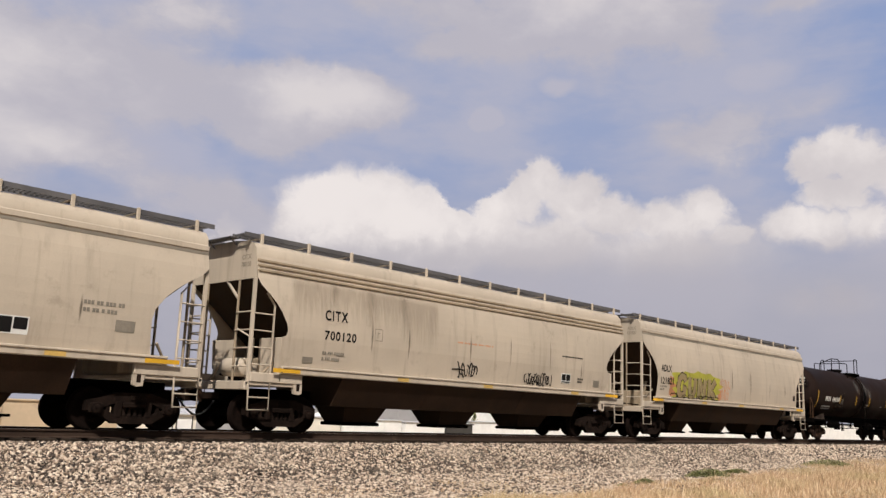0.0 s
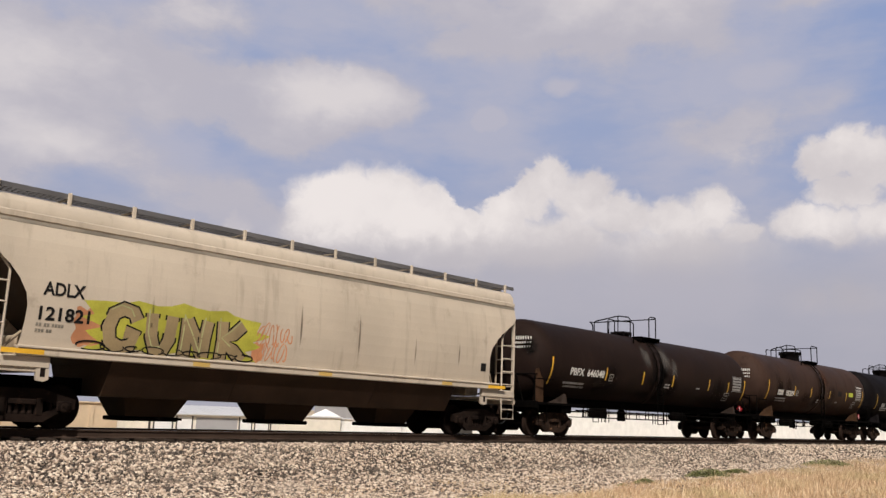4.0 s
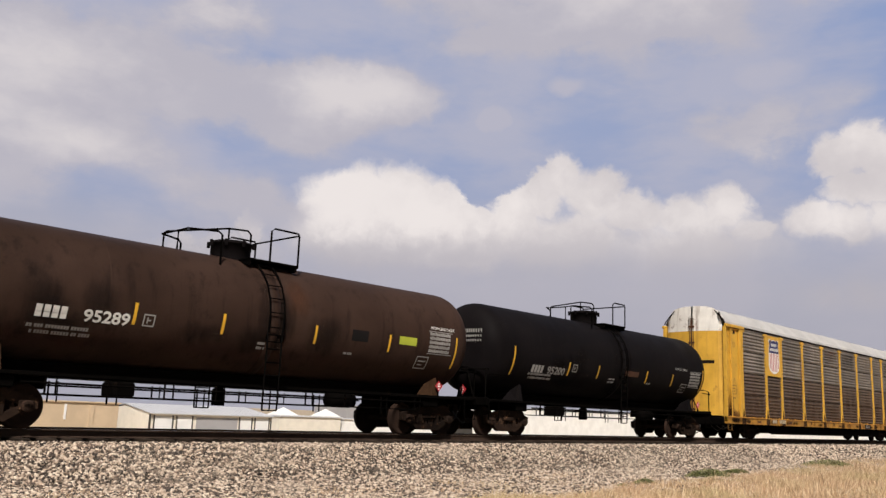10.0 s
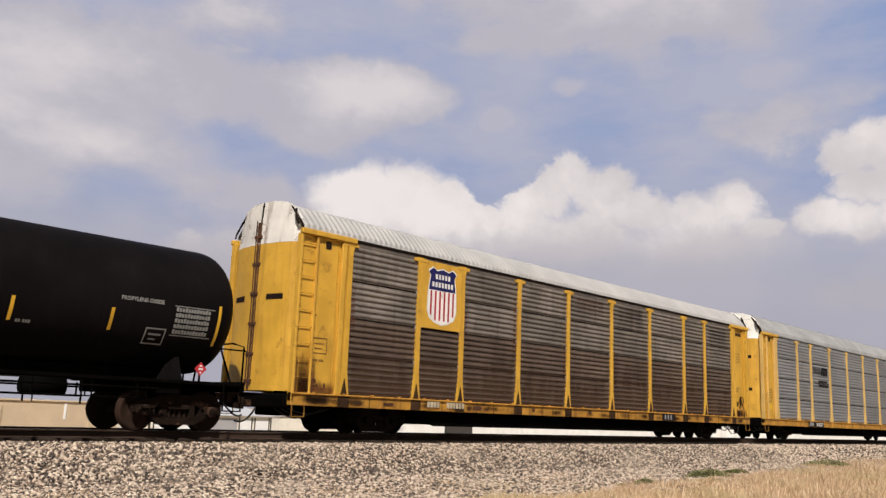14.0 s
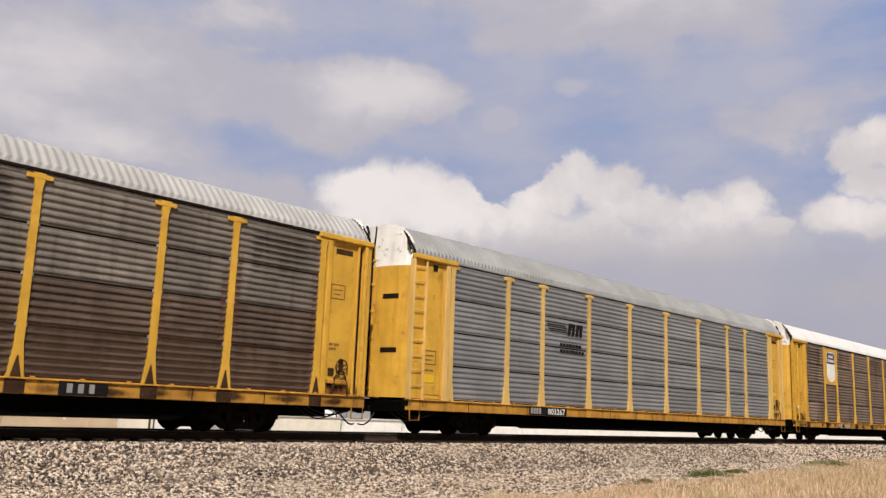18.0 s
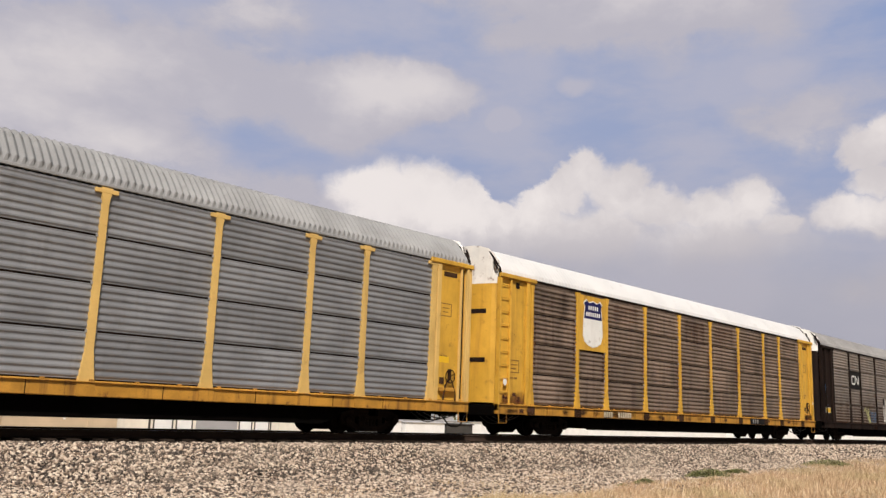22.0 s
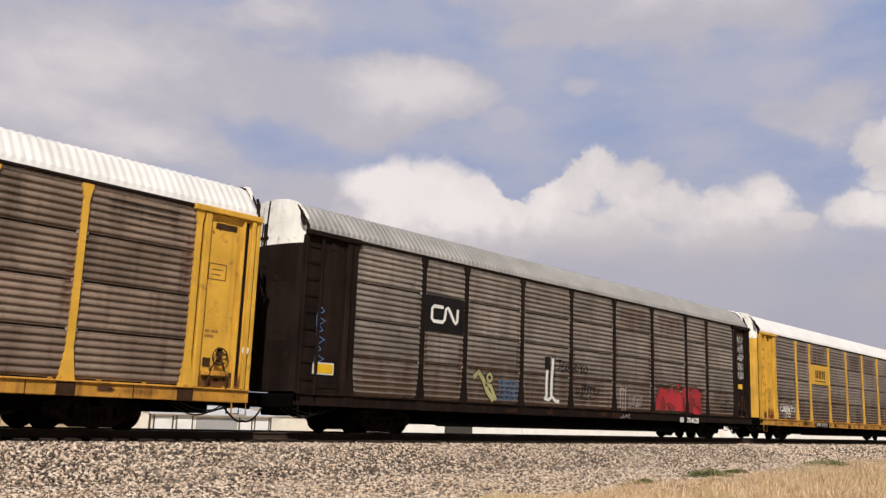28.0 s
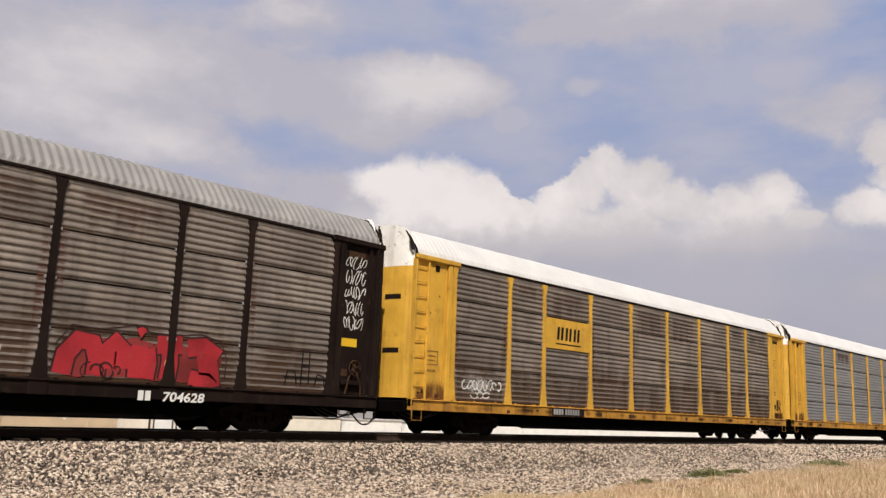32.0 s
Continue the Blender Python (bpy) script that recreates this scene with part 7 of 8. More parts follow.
def end_bay(car, e, half, H, paint, sill_paint, post_paint):
    """The plain painted panel, ladder and corner posts outside the last screens."""
    a, b = half + 0.17, H
    for side in (-1, 1):
        y0, y1 = side * 1.46, side * 1.52
        s = Shape()
        s.box(e * a, e * (b - 0.06), y0, y1, DECK, 5.16)
        bay = part("end_panel", s, paint, car, "plain painted end panel")
        with_ladder = e < 0 or side > 0
        s = Shape()
        s.box(e * (a - 0.02), e * (a + 0.14), side * 1.522, side * 1.62, DECK - 0.03, 5.12, 0.01)
        if not with_ladder:
            s.cut().box(e * (b - 0.50), e * (b - 0.43), side * 1.522, side * 1.60, DECK - 0.03, 5.12, 0.01)
            s.cut().box(e * (b - 0.26), e * (b - 0.16), side * 1.522, side * 1.64, DECK - 0.03, 5.12, 0.01)
            s.cut().box(e * (b - 0.10), e * b, side * 1.44, side * 1.60, DECK - 0.03, 5.14, 0.01)
        part_each("end_post", s, post_paint, bay)
        part("header_beam", Shape().box(e * (a - 0.35), e * (b + 0.02), side * 1.522, side * 1.66, 5.13, 5.275, 0.02), paint, bay)
        if with_ladder:
            s = Shape()
            s.box(e * (b - 0.08), e * b, side * 1.44, side * 1.61, 0.80, 5.14, 0.01)
            s.box(e * (b - 0.60), e * (b - 0.53), side * 1.522, side * 1.61, 0.80, 5.12, 0.01)
            for i in range(10):
                z = 0.98 + i * 0.435
                s.tube([(e * (b - 0.54), side * 1.575, z), (e * (b - 0.07), side * 1.575, z)], 0.015)
            part("ladder", s, post_paint, bay, "corner ladder with flat stiles and round rungs")
            s = Shape()
            s.box(e * (a + 0.24), e * (b - 0.68), side * 1.524, side * 1.54, DECK + 0.12, 5.0, 0.006)
            part("access_door", s, paint, bay, "flat access panel")
            part("door_edge", Shape().box(e * (a + 0.205), e * (a + 0.23), side * 1.524, side * 1.55, DECK + 0.10, 5.02), paint, bay)
            s = Shape().box(e * (a + 0.50), e * (a + 0.68), side * 1.54, side * 1.56, 4.86, 5.05, 0.004)
            part("latch", s, DARK_PAINT, bay)
        else:
            s = Shape()
            s.box(e * (a + 0.18), e * (b - 0.60), side * 1.524, side * 1.545, DECK + 0.35, 4.95, 0.006)
            part("access_door", s, paint, bay, "flat access panel")
            part("door_slot", Shape().box(e * (b - 0.42), e * (b - 0.30), side * 1.524, side * 1.53, DECK + 0.05, 5.08), DARK_PAINT, bay, "dark open slot beside the end door")
            part("vent_strip", Shape().box(e * (a + 0.30), e * (b - 0.66), side * 1.545, side * 1.552, 4.78, 4.93), RUST_BROWN, bay, "rusted vent strip")
            part("brake_step", Shape().box(e * (a + 0.20), e * (a + 0.90), side * 1.545, side * 1.66, DECK + 0.24, DECK + 0.36, 0.02), sill_paint, bay, "rust-stained brake step")
            s = Shape()
            wheel = [(e * (a + 0.66) + 0.20 * math.cos(q * math.pi / 8), side * 1.62, DECK + 0.70 + 0.20 * math.sin(q * math.pi / 8)) for q in range(17)]
            s.tube(wheel, 0.018, 5)
            for q in (1, 6, 11):
                s.tube([(e * (a + 0.66), side * 1.60, DECK + 0.70), wheel[q]], 0.014, 5)
            s.cut().box(e * (a + 0.60), e * (a + 0.74), side * 1.546, side * 1.59, DECK + 0.58, DECK + 0.92, 0.02)
            s.cut().tube([(e * (a + 0.60), side * 1.60, DECK + 0.62), (e * (a + 0.42), side * 1.64, DECK + 0.40), (e * (a + 0.34), side * 1.64, DECK + 0.0)], 0.030)
            s.cut().tube([(e * (a + 0.74), side * 1.60, DECK + 0.60), (e * (a + 0.86), side * 1.66, DECK + 0.20), (e * (a + 0.86), side * 1.66, DECK - 0.04)], 0.022)
            s.cut().box(e * (a + 0.24), e * (a + 0.44), side * 1.546, side * 1.57, DECK + 0.46, DECK + 0.66, 0.01)
            part_each("hand_brake", s, RUST_BROWN, bay, "rust-brown hand brake gear")
        s = Shape()
        s.tube([(e * (b - 0.05), side * 1.58, 0.98), (e * (b - 0.05), side * 1.60, 0.42), (e * (b - 0.45), side * 1.60, 0.42), (e * (b - 0.45), side * 1.58, 0.98)], 0.022)
        part("step", s, sill_paint, bay)


def end_doors(car, e, H, paint, cap_paint, arch, roof_paint):
    """Two bowed end doors with a white cap under the roof's arch."""
    for k in (-1, 1):
        ys = [0.04, 0.35, 0.7, 1.0, 1.22, 1.38]
        bow = [0.30, 0.28, 0.23, 0.16, 0.09, 0.0]
        s, c = Shape(), Shape()
        line = [(e * (H - 0.08 + b), k * y) for y, b in zip(ys, bow)]
        s.strip([(x, y, DECK) for x, y in line], [(x, y, 4.94) for x, y in line])
        s.strip([(x - e * 0.06, y, DECK) for x, y in line], [(x - e * 0.06, y, 4.94) for x, y in line])
        s.add([(line[0][0], line[0][1], DECK), (line[0][0] - e * 0.06, line[0][1], DECK), (line[0][0] - e * 0.06, line[0][1], 4.94), (line[0][0], line[0][1], 4.94)], [(0, 1, 2, 3)])
        door = part("end_door", s, paint, car, "bowed painted end door")
        tops = [5.28 + (z - 5.28) * arch for z in (6.28, 6.28, 6.24, 6.15, 5.95, 5.66)]
        c.strip([(x + e * 0.002, y, 4.942) for x, y in line], [(x - e * 0.10, y, z) for (x, y), z in zip(line, tops)])
        c.strip([(x - e * 0.10, y, z) for (x, y), z in zip(line, tops)], [(e * (H - 0.16), y, z - 0.05) for (x, y), z in zip(line, tops)])
        part("door_cap", c, cap_paint, door, "white-painted cap over the end door")
        s = Shape()
        for z in ((3.42,) if roof_paint is PALE_ROOF else (2.35, 3.95)):
            q0, q1 = e * (H - 0.08 + 0.265), e * (H - 0.08 + 0.145)
            s.cut().add([(q0 + e * d, k * 0.50, zz) for zz in (z, z + 0.15) for d in (0.0, 0.012)] + [(q1 + e * d, k * 1.05, zz) for zz in (z, z + 0.15) for d in (0.0, 0.012)],
                        [(1, 3, 7, 5), (0, 1, 5, 4), (2, 6, 7, 3), (0, 2, 3, 1), (4, 5, 7, 6)])
        part_each("door_slot", s, DARK_PAINT, door, "dark slot")
        s = Shape()
        for y in (0.10,):
            s.tube([(e * (H + 0.235), k * y, DECK + 0.1), (e * (H + 0.235), k * y, 5.6)], 0.016)
        rods = RUST if cap_paint is CAP_RUSTY else paint
        part("lock_rod", s, rods, door, "upright door lock rod")
        s = Shape()
        for z in (1.25, 1.95, 2.75, 3.55, 4.35, 5.10):
            s.cut().box(e * (H + 0.20), e * (H + 0.265), k * 0.05, k * 0.15, z, z + 0.09, 0.008)
        part_each("rod_bracket", s, rods, door)
        s = Shape().box(e * (H + 0.19), e * (H + 0.245), k * 0.006, k * 0.035, DECK + 0.02, 5.55, 0.006)
        part("door_edge", s, RUST if cap_paint is CAP_RUSTY else DARK_PAINT, door, "worn meeting edge of the end door")
    s = Shape()
    arc = [(e * (H - 0.05), y, 5.31 + (z - 5.28) * arch) for y, z in ROOF_ARC]
    s.tube(arc, 0.03, 6)
    part("roof_edge", s, DARK_PAINT, car, "dark rubber edge of the end roof")
    hook = Shape()
    hook.tube([(e * (H - 0.02), -1.42, 5.40), (e * (H + 0.05), -1.36, 5.62), (e * (H + 0.02), -1.30, 5.80)], 0.04)
    part("roof_hook", hook, DARK_PAINT, car, "black bracket at the roof corner")
    part("end_sill", Shape().box(e * (H - 0.3), e * (H + 0.12), -1.45, 1.45, 0.62, 0.98, 0.03), UNDER, car)


def bay_span(i, half=11.79):
    x = -half
    k0 = half / 11.81
    for b in BAYS[:i]:
        x += b * k0
    return x, x + BAYS[i] * k0


def rack_marks(car, style, half=11.79):
    if style in ("shield", "shield_white"):
        x0, x1 = bay_span(1, half)
        s = Shape().box(x0 + 0.07, x1 - 0.07, -1.60, -1.575, DECK + 2.06, DECK + 4.08, 0.01)
        board = part("sign_board", s, YELLOW, car, "yellow sign board across the screens")
        c, w = (x0 + x1) / 2, 0.60
        zb, zt = DECK + 2.22, DECK + 3.90
        zs = zb + (zt - zb) * 0.60
        top = [(-w * 0.98, zs), (-w * 0.86, zt - 0.24), (-w * 1.0, zt - 0.12), (-w * 0.70, zt), (-w * 0.42, zt - 0.09), (0, zt - 0.02), (w * 0.42, zt - 0.09), (w * 0.70, zt), (w * 1.0, zt - 0.12), (w * 0.86, zt - 0.24), (w * 0.98, zs)]
        low = [(-w * 0.98, zs), (-w * 1.02, zb + 0.42), (-w * 0.85, zb + 0.18), (-w * 0.45, zb + 0.06), (0, zb), (w * 0.45, zb + 0.06), (w * 0.85, zb + 0.18), (w * 1.02, zb + 0.42), (w * 0.98, zs)]
        out = [(c + x * 1.07, (z - (zb + zt) / 2) * 1.05 + (zb + zt) / 2) for x, z in top[1:-1] + list(reversed(low))]
        part("shield_edge", Shape().prism(out, -1.606, -1.601), LETTER_WHITE, board, "pale shield border")
        part("shield_top", Shape().prism([(c + x, z) for x, z in top], -1.611, -1.607), SIGN_BLUE, board, "dark blue shield head")
        part("shield_field", Shape().prism([(c + x, z) for x, z in low], -1.611, -1.607), WHITE_PAINT, board, "white shield field")
        s = Shape()
        for j, (n, z) in enumerate(((5, zs + 0.34), (7, zs + 0.10))):
            for i in range(n):
                xx = c + (i - (n - 1) / 2) * 0.138
                s.box(xx - 0.045, xx + 0.045, -1.615, -1.612, z, z + 0.15)
        part("shield_bars", s, LETTER_WHITE, board, "two rows of white blocks")
        if style == "shield":
            s = Shape()
            for i in range(6):
                xx = c + (i - 2.5) * 0.195
                s.cut().box(xx - 0.036, xx + 0.036, -1.615, -1.612, zb + (0.26 if i in (0, 5) else 0.10), zs - 0.02)
            part_each("shield_stripe", s, SIGN_RED, board, "red upright stripe")
    if style == "lines":
        x0, x1 = bay_span(2, half)
        s = Shape()
        for i in range(5):
            s.box(x0 + 0.22 + i * 0.05, x0 + 1.35 + i * 0.04, -1.585, -1.568, 3.92 - i * 0.075, 3.945 - i * 0.075)
        for i in range(2):
            xx = x0 + 1.5 + i * 0.48
            for q in (0.0, 0.24):
                s.prism([(xx + q, 3.55), (xx + q + 0.15, 3.55), (xx + q + 0.22, 3.98), (xx + q + 0.07, 3.98)], -1.585, -1.568)
            s.prism([(xx + 0.04, 3.84), (xx + 0.36, 3.84), (xx + 0.40, 3.98), (xx + 0.06, 3.98)], -1.590, -1.586)
        part("side_emblem", s, LETTER_BLACK, car, "black slanting blocks with speed lines")
        s = Shape()
        for j, n in enumerate((7, 8)):
            for i in range(n):
                s.box(x0 + 1.05 + i * 0.19, x0 + 1.19 + i * 0.19, -1.585, -1.568, 3.14 - j * 0.22, 3.25 - j * 0.22)
        part("side_lettering", s, LETTER_BLACK, car, "two rows of black blocks")
    if style == "loop":
        x0, x1 = bay_span(1, half)
        s = Shape().box(x0 + 0.10, x1 - 0.10, -1.59, -1.57, 3.05, 4.12, 0.01)
        board = part("sign_board", s, LETTER_BLACK, car, "black square sign board")
        s = Shape()
        cz, cx = 3.58, (x0 + x1) / 2
        band = [(-0.10, 0.22), (-0.50, 0.22), (-0.59, 0.15), (-0.60, -0.15), (-0.51, -0.23), (-0.12, -0.23), (-0.04, -0.15), (0.02, 0.18), (0.10, 0.22), (0.17, 0.16), (0.40, -0.18), (0.47, -0.22), (0.53, -0.15), (0.55, 0.22)]
        ribbon(s, [(cx + a, cz + b) for a, b in band], 0.105, lambda z: -1.592, 0.005)
        part("emblem_band", s, LETTER_WHITE, board, "white winding band")
    if style == "blocks":
        x0, x1 = bay_span(2, half)
        s = Shape().box(x0 + 0.08, x1 - 0.08, -1.60, -1.575, 3.02, 4.08, 0.01)
        board = part("sign_board", s, YELLOW, car, "yellow sign board across the screens")
        s = Shape()
        for i in range(3):
            xx = x0 + 0.72 + i * 0.50
            s.prism([(xx, 3.34), (xx + 0.13, 3.34), (xx + 0.17, 3.80), (xx + 0.04, 3.80)], -1.606, -1.601)
            s.prism([(xx + 0.23, 3.34), (xx + 0.36, 3.34), (xx + 0.40, 3.80), (xx + 0.27, 3.80)], -1.606, -1.601)
        s.box(x0 + 0.66, x0 + 2.20, -1.606, -1.601, 3.18, 3.23)
        part("emblem_blocks", s, LETTER_BLACK, board, "bold black blocks over a line")


def sill_plate(car, x, w, pattern, half=11.79, back=True):
    """A dark plate on the sill with pale stencil blocks."""
    p = car
    if back:
        p = part("number_plate", Shape().box(x, x + w, -1.645, -1.632, 0.71, 0.985, 0.004), LETTER_BLACK, car, "black plate on the sill")
    s = Shape()
    glyph_bars(s, x + 0.08, 0.76, 0.19, pattern, lambda z: -1.646, 0.004)
    part("lettering", s, LETTER_GREY, p, "pale stencil blocks")


def stencil(car, x, z, h, rows, ink, label="small stencils", y=-1.546):
    s = Shape()
    for i, r in enumerate(rows):
        glyph_bars(s, x, z - i * h * 1.5, h, r, lambda q: y, 0.004)
    part("lettering", s, ink, car, label)


def framed(car, x, z, w, h, ink, y=-1.546):
    s = Shape()
    for a, b, c, d in ((0, w, h - 0.025, h), (0, w, 0, 0.025), (0, 0.025, 0.025, h - 0.025), (w - 0.025, w, 0.025, h - 0.025), (w * 0.2, w * 0.8, h * 0.6, h * 0.66), (w * 0.2, w * 0.7, h * 0.3, h * 0.36)):
        s.box(x + a, x + b, y - 0.004, y, z + c, z + d)
    part("stencil_box", s, ink, car, "framed stencil box")


R1 = auto_rack(14.85, "yellow auto rack with sooty screens, shield board and grey roof", YELLOW, YELLOW_SILL, YELLOW, SCREEN_SOOT, PALE_ROOF, CAP_RUSTY, 0.85, True, low_screen=SCREEN_ROAD)
rack_marks(R1, "shield")
sill_plate(R1, 5.15, 1.05, " # # #")
stencil(R1, -8.6, 0.80, 0.17, ["####    ######"], LETTER_OLD, "pale stencil blocks on the sill", -1.645)
R2 = auto_rack(43.57, "yellow auto rack with clean grey corrugated screens and grey roof", YELLOW, YELLOW_SILL, POST_PALE, SCREEN_GREY, BARE_ROOF, CAP_WHITE, 0.97, True)
rack_marks(R2, "lines")
sill_plate(R2, -7.9, 2.15, "####")
writing(R2, "803267", LETTER_WHITE, "white stencilled number on a black plate", lambda u, v: (-6.86 + u, -1.652, 0.76 + v), 0.19, 1.0)
R3 = auto_rack(72.02, "yellow auto rack with brown-grey screens, shield board and white roof", YELLOW, YELLOW_SILL, YELLOW, SCREEN_BROWN, WHITE_ROOF, CAP_RUSTY)
rack_marks(R3, "shield_white")
stencil(R3, -7.40, 0.74, 0.20, ["####    ######"], LETTER_OLD, "rusted stencil blocks on the sill", -1.645)
sill_plate(R3, 5.30, 1.60, "  # # #")
R4 = auto_rack(100.50, "dark brown auto rack with stained screens, graffiti and grey roof", DARK_PAINT, DARK_PAINT, DARK_PAINT, SCREEN_CN, GREY_ROOF, CAP_WHITE, 0.95)
rack_marks(R4, "loop")
stencil(R4, 6.42, 0.67, 0.21, ["##"], LETTER_WHITE, "white stencil blocks on the sill", -1.645)
writing(R4, "704628", LETTER_WHITE, "white stencilled number on the sill", lambda u, v: (7.0 + u + v * 0.15, -1.650, 0.67 + v), 0.21, 1.05)
R5 = auto_rack(128.85, "yellow auto rack with grey-brown screens, lettered board and white roof", YELLOW, YELLOW_SILL, YELLOW, SCREEN_CN, WHITE_ROOF, CAP_WHITE)
rack_marks(R5, "blocks")
sill_plate(R5, -6.70, 1.95, "#### ######")
R6 = auto_rack(157.00, "yellow auto rack with weathered grey screens and pale roof", YELLOW, YELLOW_SILL, YELLOW, SCREEN_GREY, WHITE_ROOF, CAP_WHITE)

def rust_scabs(car, seed, count):
    """Ragged rust patches on sill, posts and end panels."""
    rnd = random.Random(seed)
    for i in range(count):
        s = Shape()
        spot = rnd.random()
        w, h = rnd.uniform(0.08, 0.32), rnd.uniform(0.05, 0.20)
        if spot < 0.30:
            blotch(s, rnd.uniform(-13.2, 12.8), rnd.uniform(0.72, 0.84), w * 1.6, min(h, 0.14), lambda z: -1.632, seed * 100 + i, 0.004, 5)
        elif spot < 0.7:
            blotch(s, rnd.choice((-13.3, 12.05)) + rnd.uniform(0, 0.9), rnd.uniform(1.06, 1.3), w * 0.7, h * 0.8, lambda z: -1.546, seed * 100 + i, 0.004, 5)
        else:
            blotch(s, rnd.choice((-12.9, 12.0)) + rnd.uniform(0, 0.5), rnd.uniform(3.0, 4.9), w * 0.15, h * 0.35, lambda z: -1.546, seed * 100 + i, 0.004, 5)
        part("rust_patch", s, RUST, car)


for n, r in enumerate((R1, R2, R3, R5, R6)):
    rust_scabs(r, n + 1, (22, 2, 22, 18, 5)[n])


def rack_stains(car, seed, count, sill, low=None):
    """Rust beside the posts and down from the roof rail, soot runs on the screens, grime on the sill."""
    rnd = random.Random(seed)

    def screens(_z):
        return -1.558

    def sills(_z):
        return -1.632

    for bay in range(9):
        x0, x1 = bay_span(bay)
        for x in (x0 + 0.05, x1 - 0.33):
            if rnd.random() < count:
                h = rnd.uniform(1.8, 3.9)
                stain(car, RUST_RED, x, rnd.uniform(1.02, 5.1 - h), 0.28, h, screens, 0.003)
        if rnd.random() < count:
            h = rnd.uniform(0.8, 2.2)
            stain(car, rnd.choice((RUST_HANG, RUST_HANG, SOOT_HANG)), x0 + 0.40, 5.1 - h, x1 - x0 - 0.80, h, screens, 0.003)
        if low is not None:
            h = rnd.uniform(1.7, 2.8)
            stain(car, low, x0 + 0.04, 1.02, x1 - x0 - 0.08, h, screens, 0.0045)
    x = -13.4
    while x < 12.4:
        w = rnd.uniform(0.5, 1.7)
        if rnd.random() < sill:
            stain(car, GRIME if rnd.random() < 0.6 else RUST_RUN, x, 0.70, w, rnd.uniform(0.22, 0.34), sills)
        x += w
    for e0 in (-13.40, 12.0):
        if car is not R4 and car is not R2:
            stain(car, RUST_FOOT, e0 + 0.02, 1.055, 1.36, rnd.uniform(0.35, 0.9), lambda z: -1.565, 0.004)


for n, r in enumerate((R1, R2, R3, R4, R5, R6)):
    rack_stains(r, 90 + n, (0.45, 0.05, 0.8, 0.4, 0.6, 0.1)[n], (0.8, 0.12, 0.45, 0.3, 0.6, 0.4)[n], (ROAD_DIRT, None, None, ROAD_DIRT, ROAD_DIRT, None)[n])
for r, sx, sz in ((R3, -13.22, 1.72), (R3, 13.30, 1.95)):
    part("sticker", Shape().prism([(sx + 0.10 * math.cos(q * math.pi / 10), sz + 0.11 * math.sin(q * math.pi / 10)) for q in range(20)], -1.631, -1.627), LETTER_WHITE, r, "round white sticker")
for x, w in ((-13.5, 1.7), (-13.3, 1.2), (-12.6, 1.4)):
    stain(R1, GRIME, x, 0.69, w, 0.36, lambda z: -1.634, 0.003)
for x in (-13.50, -13.35):
    stain(R1, RUST_FOOT, x, 1.05, 0.60, 1.5, lambda z: -1.585, 0.004)
for x in (-7.9, -7.5):
    stain(R3, GRIME, x, 0.69, 3.0, 0.34, lambda z: -1.634, 0.003)
stain(R5, CHALK, -11.6, 1.12, 2.2, 0.85, lambda z: -1.565)
# paint, labels and rust on the racks
for r, lab in ((R1, 0), (R2, 1), (R3, 0), (R5, 0), (R6, 0)):
    framed(r, -12.95, 2.05, 0.55, 0.42, LETTER_BROWN)
    stencil(r, -12.85, 1.85, 0.07, ["ooo ooo"], LETTER_BROWN)
    framed(r, 12.15, 3.55, 0.50, 0.40, LETTER_BROWN)
    stencil(r, 12.2, 2.3, 0.08, ["oo ooo", "oooo"], LETTER_BROWN)
part("label_plate", Shape().box(-12.98, -12.45, -1.551, -1.546, 1.52, 1.74, 0.002), LABEL_YELLOW, R2, "bright yellow label")
part("label_plate", Shape().box(12.15, 12.60, -1.551, -1.546, 2.15, 2.34, 0.002), LABEL_YELLOW, R2, "bright yellow label")
part("label_plate", Shape().box(-13.0, -12.35, -1.551, -1.546, 1.55, 1.80, 0.002), LABEL_YELLOW, R4, "bright yellow label")
part("label_border", Shape().box(-13.03, -12.32, -1.5455, -1.542, 1.52, 1.83), LETTER_WHITE, R4)
part("label_plate", Shape().box(12.15, 12.70, -1.551, -1.546, 2.32, 2.54, 0.002), LABEL_YELLOW, R4, "bright yellow label")


def wavy(_z):
    return -1.572


fill, over, ground_coat = Shape(), Shape(), Shape()
for i, (bx, bw) in enumerate(((4.62, 1.25), (5.70, 1.10), (6.65, 1.05), (7.50, 0.98))):
    blotch(ground_coat, bx, 1.10, bw, 0.92, wavy, 151 + i, 0.0016 + 0.0003 * i, 5)
part("graffiti_field", ground_coat, SPRAY_MAROON, R4, "dull red spray field under the bubble shapes")
bubbles = [[(4.72, 1.14), (4.78, 1.55), (5.02, 1.86), (5.32, 1.82), (5.46, 1.50), (5.44, 1.14)], [(5.66, 1.30), (5.68, 1.70), (5.84, 1.90), (6.02, 1.72), (6.04, 1.32)],
           [(6.36, 1.14), (6.36, 1.45), (6.40, 1.84)], [(6.58, 1.14), (6.62, 1.50), (6.56, 1.78)], [(6.80, 1.90), (7.10, 1.92), (7.42, 1.94)], [(7.12, 1.86), (7.14, 1.50), (7.10, 1.14)],
           [(7.56, 1.88), (8.00, 1.95), (8.30, 1.84), (8.10, 1.58), (7.86, 1.52)], [(7.90, 1.50), (8.26, 1.46), (8.34, 1.22), (7.98, 1.15), (7.66, 1.20)], [(6.34, 2.10), (6.40, 2.14), (6.46, 2.10)]]
